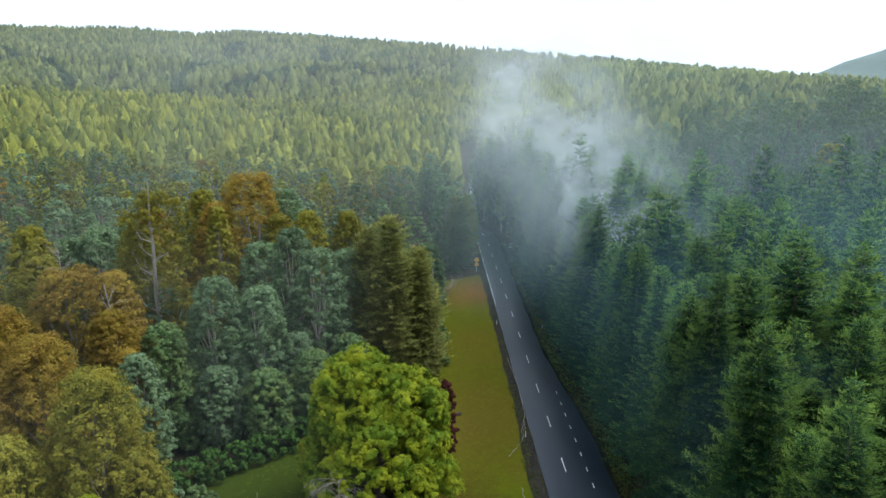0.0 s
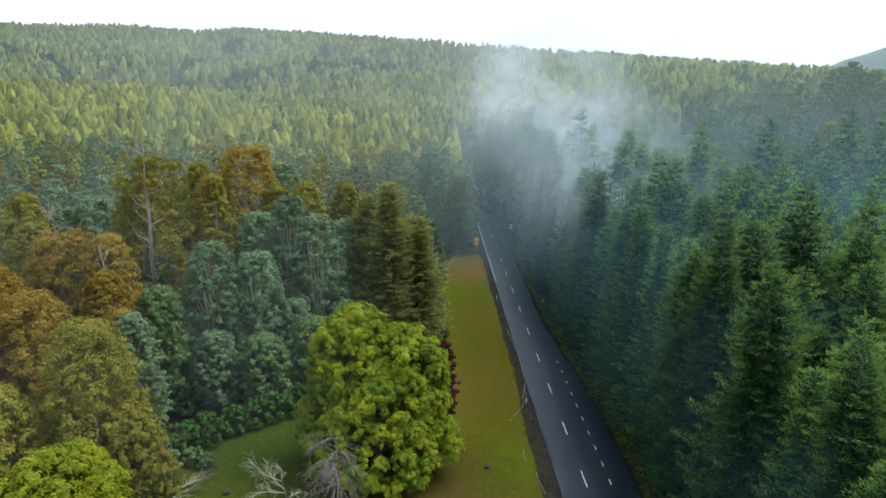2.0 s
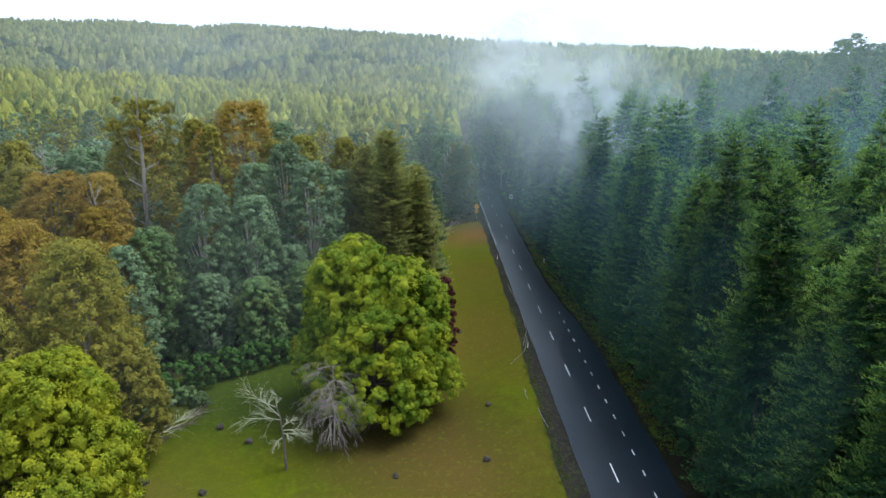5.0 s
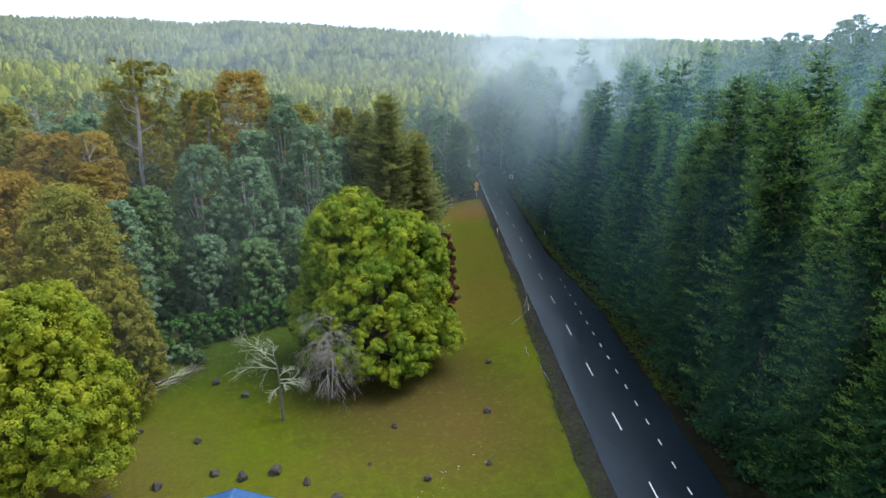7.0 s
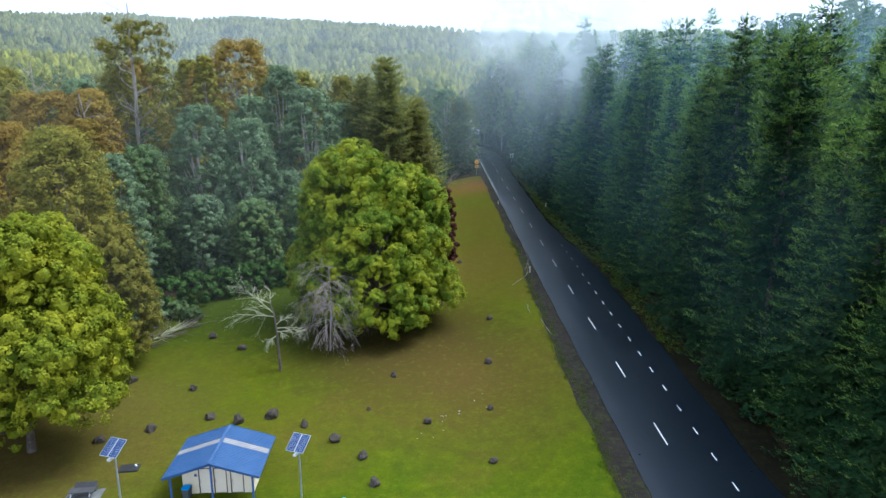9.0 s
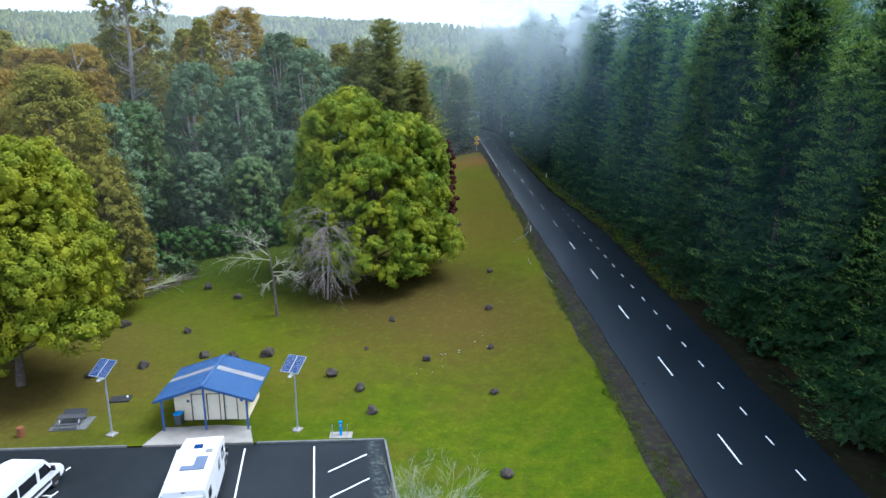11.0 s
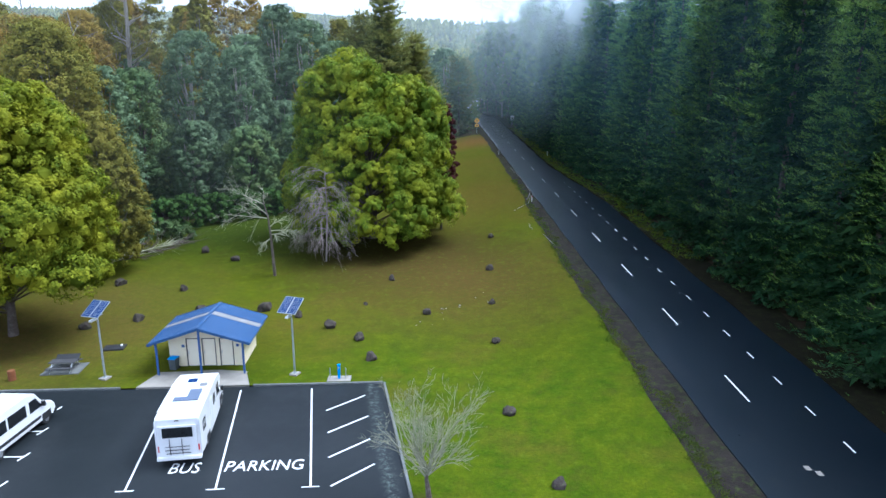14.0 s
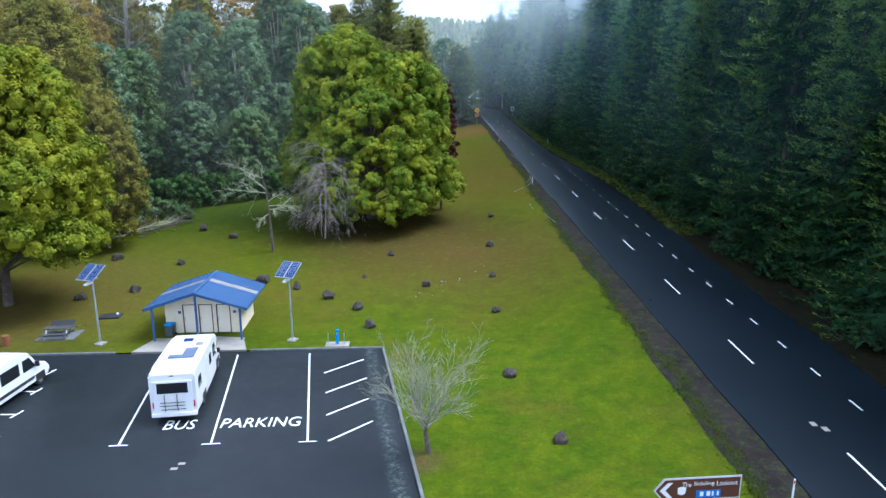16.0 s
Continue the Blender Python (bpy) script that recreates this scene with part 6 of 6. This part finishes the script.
def pane(parent, name, pts, label="", material=None, out=0.012):
    """A pane with thickness from four corners, pushed outward along its normal."""
    p = [Vector(q) for q in pts]
    n = (p[1] - p[0]).cross(p[2] - p[0]).normalized() * out
    b = Build()
    b.add([*[tuple(q - n) for q in p], *[tuple(q + n) for q in p]], [[3, 2, 1, 0], [4, 5, 6, 7], [0, 1, 5, 4], [1, 2, 6, 5], [2, 3, 7, 6], [3, 0, 4, 7]])
    return part(name, b, material or M_glass, parent, label)


# motorhome: y runs from the rear (0) to the front
mh = thing("motorhome", pose(-13.84, 31.4, 0, 0, 0, 8.5), "white motorhome with roof solar panels parked in a bus bay", "motorhome")
W = 1.12
part("body", Build().extrude_x([(0.02, .52), (0.0, 1.3), (0.05, 2.68), (.14, 2.76), (4.9, 2.80), (5.9, 2.62), (6.25, 2.25), (6.0, 1.95), (5.55, 1.75), (5.5, .5), (4.0, .42), (1.0, .42)], -W, W, 0.06), M_white, mh, "white fibreglass body")
cab = part("cab", Build().extrude_x([(5.4, .42), (5.4, 1.95), (5.95, 1.95), (6.55, 1.28), (7.25, 1.08), (7.42, .85), (7.42, .42)], -.97, .97, 0.07), M_white, mh, "white van cab")
pane(cab, "windscreen", [(.82, 6.03, 1.90), (-.82, 6.03, 1.90), (-.88, 6.58, 1.29), (.88, 6.58, 1.29)])
for s in (-1, 1):
    q = [(s * .985, 5.55, 1.2), (s * .985, 6.3, 1.2), (s * .985, 5.95, 1.82), (s * .985, 5.55, 1.85)]
    pane(cab, "side_window", q if s > 0 else list(reversed(q)))
    part("mirror", Build().box(s * 1.05 - .12 * (s < 0), s * 1.05 + .12 * (s > 0) + .06 * s if s > 0 else -1.05, 6.25, 6.38, 1.25, 1.55, .02) if s > 0 else Build().box(-1.23, -1.05, 6.25, 6.38, 1.25, 1.55, .02), M_black, cab, "black wing mirror")
    part("wheel_arch", Build().box(s * .98 - .02, s * .98 + .02, 6.2, 7.05, .3, .80, .01), M_black, mh)
    wheel(mh, s * .88, 6.62)
    wheel(mh, s * .95, 1.9)
    part("wheel_arch", Build().box(s * 1.11 - .02, s * 1.11 + .02, 1.45, 2.35, .40, .82, .01), M_black, mh)
    part("tail_lamp", Build().box(s * .98 - .07, s * .98 + .07, -.03, .03, .85, 1.2, .015), M_red, mh, "red tail lamp")
    part("corner_trim", Build().box(s * W - .03, s * W + .03, .0, .1, .55, 2.6, .02), M_whiteroof, mh)
part("rear_moulding", Build().box(-.98, .98, -.06, .0, .55, 2.35, .05), M_white, mh)
pane(mh, "rear_window", [(-.76, -.07, 1.68), (.76, -.07, 1.68), (.76, -.07, 2.24), (-.76, -.07, 2.24)], "dark rear window")
part("bumper", Build().box(-1.13, 1.13, -.14, .1, .40, .60, .04), M_white, mh)
part("brake_lamp", Build().box(-.1, .1, -.02, .02, 2.58, 2.63), M_darkframe, mh)
part("number_plate", Build().box(-.2, .2, -.165, -.14, .5, .6), M_signwhite, mh, "blank pale number plate")
rack = part("bicycle_rack", Build().tube([(-.42, -.09, .7), (-.42, -.12, 1.5), (-.42, -.07, 1.6)], [.022] * 3, 6).tube([(.2, -.09, .7), (.2, -.12, 1.5), (.2, -.07, 1.6)], [.022] * 3, 6).tube([(-.6, -.16, .82), (.62, -.16, .82)], [.02] * 2, 6)
            .tube([(-.62, -.32, 1.1), (.62, -.32, 1.1)], [.02] * 2, 6).tube([(-.62, -.2, 1.22), (.62, -.2, 1.22)], [.018] * 2, 6).tube([(-.42, -.1, 1.0), (-.42, -.4, 1.12)], [.02] * 2, 6).tube([(.2, -.1, 1.0), (.2, -.4, 1.12)], [.02] * 2, 6), M_black, mh, "black folded bicycle rack")
pane(mh, "side_window", [(W + .01, .75, 1.5), (W + .01, 1.45, 1.5), (W + .01, 1.45, 2.1), (W + .01, .75, 2.1)])
pane(mh, "side_window", [(W + .01, 3.7, 1.55), (W + .01, 4.2, 1.55), (W + .01, 4.2, 2.15), (W + .01, 3.7, 2.15)])
pane(mh, "side_window", [(W + .01, 4.75, 1.6), (W + .01, 5.4, 1.6), (W + .01, 5.4, 2.3), (W + .01, 4.75, 2.3)])
part("door", Build().box(W, W + .012, 2.75, 3.45, .55, 2.3, .005), M_whiteroof, mh, "white entry door")
part("roof_hatch", Build().box(-.35, .3, 4.0, 4.6, 2.78, 2.90, .03), M_whiteroof, mh)
pane(mh, "hatch_pane", [(-.28, 4.06, 2.905), (.23, 4.06, 2.905), (.23, 4.54, 2.905), (-.28, 4.54, 2.905)], "", M_panel)
part("roof_vent", Build().box(.45, .85, 3.7, 4.05, 2.78, 2.86, .02), M_rim, mh)
for x0, x1, y0, y1 in ((.05, .72, 1.9, 3.3), (-.62, .05, 1.9, 2.35)):
    part("solar_panel", Build().box(x0, x1, y0, y1, 2.80, 2.835, .008), M_roofpanel, mh, "dull blue solar panel on the roof")
part("antenna_base", Build().box(-.7, -.2, 2.6, 2.75, 2.79, 2.83, .01), M_whiteroof, mh)
part("awning", Build().tube([(-W - .06, 1.0, 2.62), (-W - .06, 4.6, 2.62)], [.06, .06], 8), M_whiteroof, mh)

# minibus van: y runs from the rear (0) to the front
vn = thing("white_van", pose(-24.72, 30.95, 0, 0, 0, -2.0), "white high-roofed van with black windows parked in a bay", "van")
VW = 0.98
part("body", Build().extrude_x([(0.0, .45), (0.0, 1.5), (.1, 2.35), (.35, 2.5), (3.6, 2.52), (4.35, 2.3), (5.05, 1.45), (5.75, 1.2), (6.02, .9), (6.05, .45), (5.6, .36), (.4, .36)], -VW, VW, 0.09), M_white, vn, "white high-roofed van body")
pane(vn, "windscreen", [(.78, 4.42, 2.25), (-.78, 4.42, 2.25), (-.86, 5.06, 1.5), (.86, 5.06, 1.5)])
for s in (-1, 1):
    for y0, y1, y2, y3 in ((3.75, 4.85, 4.35, 3.75), (1.95, 3.45, 3.45, 1.95), (.35, 1.8, 1.8, .35)):
        q = [(s * (VW + .005), y0, 1.3), (s * (VW + .005), y1, 1.3), (s * (VW - .0), y2, 2.0), (s * (VW - .0), y3, 2.0)]
        pane(vn, "side_window", q if s > 0 else list(reversed(q)))
    part("side_moulding", Build().box(s * VW - .02, s * VW + .025, .6, 4.6, .62, .80, .012), M_black, vn, "black side moulding")
    part("mirror", Build().box(min(s * 1.0, s * 1.22), max(s * 1.0, s * 1.22), 4.75, 4.88, 1.3, 1.6, .02), M_black, vn, "black wing mirror")
    wheel(vn, s * .86, 5.12, .34)
    wheel(vn, s * .86, 1.1, .34)
    part("wheel_arch", Build().box(s * VW - .015, s * VW + .012, 4.7, 5.54, .34, .78, .008), M_black, vn)
    part("headlamp", Build().box(s * .7 - .18, s * .7 + .18, 5.93, 6.03, .8, 1.02, .03), M_glass, vn, "headlamp")
part("bumper", Build().box(-.99, .99, 5.85, 6.12, .35, .62, .05), M_black, vn, "black front bumper")
pane(vn, "rear_window", [(-.7, -.005, 1.3), (.7, -.005, 1.3), (.66, .05, 2.0), (-.66, .05, 2.0)])
part("roof_pod", Build().box(-.5, .5, 1.2, 2.2, 2.5, 2.6, .04), M_whiteroof, vn)


# ---- signs ----
def board(outline, y0, y1):
    b = Build()
    k = len(outline)
    b.add([(x, y0, z) for x, z in outline] + [(x, y1, z) for x, z in outline], [[0]])
    b.f[-1] = [list(range(k)), list(reversed(range(k, 2 * k)))] + [[(i + 1) % k, i, k + i, k + (i + 1) % k] for i in range(k)]
    return b


sg_m = pose(9.65, 22.2, 0, 0, 0, 5)
sg = thing("lookout_sign", Matrix.Translation((0, 0, ground_at(9.65, 22.2))) @ sg_m @ Matrix.Diagonal((1.2, 1, 1.05, 1)), "brown road sign with a white chevron pointing to a lookout", "sign")
zt, zb, x0, x1 = 2.62, 1.70, -1.42, 1.45
part("board", board([(x0, (zt + zb) / 2), (x0 + .33, zb), (x1, zb), (x1, zt), (x0 + .33, zt)], 0, .04), M_galv, sg, "aluminium sign board")
part("border", board([(x0 + .035, (zt + zb) / 2), (x0 + .345, zb + .028), (x1 - .028, zb + .028), (x1 - .028, zt - .028), (x0 + .345, zt - .028)], -.003, 0), M_signwhite, sg, "thin white border")
part("face", board([(x0 + .065, (zt + zb) / 2), (x0 + .36, zb + .05), (x1 - .05, zb + .05), (x1 - .05, zt - .05), (x0 + .36, zt - .05)], -.006, -.003), M_signbrown, sg, "brown sign face")
part("chevron", board([(x0 + .20, 2.16), (x0 + .46, 1.86), (x0 + .62, 1.86), (x0 + .38, 2.16), (x0 + .62, 2.46), (x0 + .46, 2.46)], -.011, -.006), M_signwhite, sg, "white chevron")
part("route_shield", board([(x0 + .80, 2.0), (x0 + .92, 1.94), (x0 + 1.04, 2.0), (x0 + 1.06, 2.24), (x0 + .92, 2.28), (x0 + .78, 2.24)], -.011, -.006), M_signwhite, sg, "white route shield")
part("symbol_panel", Build().box(x0 + 1.4, x0 + 2.2, -.011, -.006, 1.80, 2.1, 0), M_signblue, sg, "blue symbol panel")
for sx, sw in ((1.52, .12), (1.74, .12), (1.92, .05), (2.08, .06)):
    part("symbol", Build().box(x0 + sx, x0 + sx + sw, -.015, -.011, 1.86, 2.04), M_signwhite, sg)
for sx in (-.75, .85):
    part("post", Build().tube([(sx, .075, -.4), (sx, .075, zt - .05)], [.035, .035], 10), M_galv, sg)
for word, wx, wide in (("The", 0.92, 0.30), ("Sideling", 1.305, 0.667), ("Lookout", 2.05, 0.68)):
    w_ = lettering(word, 0, 0, wide, .19, 0, M_signwhite, "word", "", upright=Matrix.Identity(4))
    w_.parent = sg
    w_.matrix_local = pose(x0 + wx, -.012, 2.26, 90, 0, 0)
    w_["label"] = "white lettering"


def guide_post(x, y, z, red=True):
    t = thing("guide_post", pose(x, y, z, 0, 0, 3), "white roadside guide post with a red reflector", "post", "guide posts")
    part("stake", Build().box(-.04, .04, -.012, .012, -.3, 1.02, .006), M_signwhite, t)
    part("reflector", Build().box(-.032, .032, -.017, -.012, .80, .92), M_red if red else M_signwhite, t, "small reflector")


guide_post(14.75, 24.6, float(road_level(24.6)) - .05)
guide_post(11.9, 137.9, float(road_level(137.9)) - .1)
guide_post(21.6, 135.5, float(road_level(135.5)) - .1, False)
guide_post(float(road_mid(86)) - 4.6, 93, float(road_level(93)) - .1)
ys_ = thing("warning_sign", pose(9.3, 176.0, ground_at(9.3, 176), 0, 0, 0), "yellow diamond warning sign with a small plate below", "sign")
gz = 11.0 - ground_at(9.3, 176)
part("post", Build().tube([(0, .06, -.3), (0, .06, gz + 1.4)], [.05, .05], 8), M_galv, ys_)
part("diamond", board([(0, gz - .25), (.72, gz + .55), (0, gz + 1.35), (-.72, gz + .55)], 0, .03), M_signyellow, ys_, "yellow diamond plate")
part("symbol", board([(-.12, gz + .2), (.12, gz + .2), (.12, gz + .8), (-.12, gz + .8)], -.008, 0), M_black, ys_, "black arrow shape")
part("plate", board([(-.5, gz - 1.05), (.5, gz - 1.05), (.5, gz - .35), (-.5, gz - .35)], 0, .03), M_signyellow, ys_, "yellow lower plate")
part("marking", Build().box(-.3, .3, -.008, 0, gz - .8, gz - .6), M_black, ys_)
ws = thing("road_sign", pose(20.5, 194.7, ground_at(20.5, 194.7), 0, 0, 0), "small white rectangular road sign on a post", "sign")
gz = 11.4 - ground_at(20.5, 194.7)
part("post", Build().tube([(0, .06, -.3), (0, .06, gz + .7)], [.05, .05], 8), M_galv, ws)
part("board", board([(-.5, gz - .6), (.5, gz - .6), (.5, gz + .7), (-.5, gz + .7)], 0, .03), M_signwhite, ws)
part("marking", Build().box(-.25, .25, -.008, 0, gz - .3, gz + .3), M_black, ws)


# ---- grass tufts on the lawn ----
def tufts():
    rng = np.random.default_rng(77)
    n = 4500
    y = 26.0 + 50 * rng.uniform(0, 1, n) ** 1.3
    x = rng.uniform(-40, 12, n)
    keep = ~((np.abs(x + 16.9) < 4.2) & (y < 49.5)) & ((y > 42.0) | (x > 1.8 - 0.188 * (y - 26) + 3.0)) & (x < 8 + (y - 26) * 0.05)
    x, y = x[keep], y[keep]
    k = 6
    z = np.array([lawn_z(float(a), float(b)) for a, b in zip(x, y)])
    base = np.repeat(np.stack([x, y, z - 0.01], -1), k, 0) + rng.normal(0, 0.05, (len(x) * k, 3)) * np.array([1, 1, 0])
    s = np.repeat(rng.uniform(0.03, 0.085, len(x)), k)[:, None]
    d = unit(rng.normal(0, 0.9, (len(base), 3)) * np.array([1, 1, 0]) + np.array([0, 0, 1.0])) * s
    w = unit(np.cross(d, rng.normal(0, 1, d.shape))) * s * 0.22
    b = Build()
    b.add(*blades(base, d, w))
    solo("grass_tufts", b, M_grass, "short tufts of rough green grass on the lawn", "grass", kind="stuff")


tufts()


def verge_grass():
    """Longer ragged grass where the lawn meets the roadside gravel."""
    rng = np.random.default_rng(78)
    n = 5200
    y = 20 + 90 * rng.uniform(0, 1, n) ** 1.4
    x = np.array([east_edge(float(v)) for v in y]) + rng.normal(0.12, 0.30, n) + 0.28 * np.sin(y * 1.9) * np.sin(y * 0.7)
    k = 7
    z = np.array([lawn_z(float(a), float(b)) for a, b in zip(x, y)]) - 0.02
    base = np.repeat(np.stack([x, y, z], -1), k, 0) + rng.normal(0, 0.09, (n * k, 3)) * np.array([1, 1, 0])
    s = np.repeat(rng.uniform(0.06, 0.16, n), k)[:, None]
    d = unit(rng.normal(0, 0.8, (len(base), 3)) * np.array([1, 1, 0]) + np.array([0, 0, 1.0])) * s
    w = unit(np.cross(d, rng.normal(0, 1, d.shape))) * s * 0.2
    b = Build()
    b.add(*blades(base, d, w))
    solo("verge_grass", b, M_grass, "ragged longer grass along the road's edge", "grass", kind="stuff")


verge_grass()


def stone_chips():
    """Pale chips of stone washed out over the worn turf."""
    rng = np.random.default_rng(5)
    n = 13
    t = rng.uniform(0, 1, n)
    x = -1.5 + 5.5 * t + rng.normal(0, 0.8, n)
    y = 52.5 + 7.5 * t + rng.normal(0, 0.9, n)
    b = Build()
    for a, c, s in zip(x, y, rng.uniform(0.04, 0.12, n)):
        z = lawn_z(float(a), float(c))
        turn = rng.uniform(0, 6.28, 5) * 0.25 + np.arange(5) * 1.2566
        r = s * rng.uniform(0.6, 1.2, 5)
        top = np.stack([a + np.cos(turn) * r, c + np.sin(turn) * r, np.full(5, z + 0.035) + rng.uniform(0, 0.02, 5)], -1)
        low = top * np.array([1, 1, 0]) + np.array([0, 0, z - 0.03])
        n0 = b.n
        b.v.append(np.concatenate([top, low]))
        b.f.append([[n0 + i for i in range(5)]] + [[n0 + i, n0 + i + 5, n0 + (i + 1) % 5 + 5, n0 + (i + 1) % 5] for i in range(5)])
        b.n += 10
    solo("stone_chips", b, M_concrete, "pale stone chips scattered over worn turf", "gravel", kind="stuff")


stone_chips()


def far_verge_grass():
    """Rough grass on the bank between the road and the firs."""
    rng = np.random.default_rng(79)
    n = 3600
    y = 66 + 120 * rng.uniform(0, 1, n)
    x = np.array([float(road_mid(v) + road_right(v)) for v in y]) + rng.uniform(0.5, 3.0, n)
    k = 6
    z = np.array([ground_at(float(a), float(b)) for a, b in zip(x, y)]) - 0.02
    base = np.repeat(np.stack([x, y, z], -1), k, 0) + rng.normal(0, 0.14, (n * k, 3)) * np.array([1, 1, 0])
    s = np.repeat(rng.uniform(0.12, 0.34, n), k)[:, None]
    d = unit(rng.normal(0, 0.9, (len(base), 3)) * np.array([1, 1, 0]) + np.array([0, 0, 1.0])) * s
    w = unit(np.cross(d, rng.normal(0, 1, d.shape))) * s * 0.24
    b = Build()
    b.add(*blades(base, d, w))
    solo("verge_grass", b, M_grass, "rough olive grass on the bank below the firs", "grass", kind="stuff")


far_verge_grass()
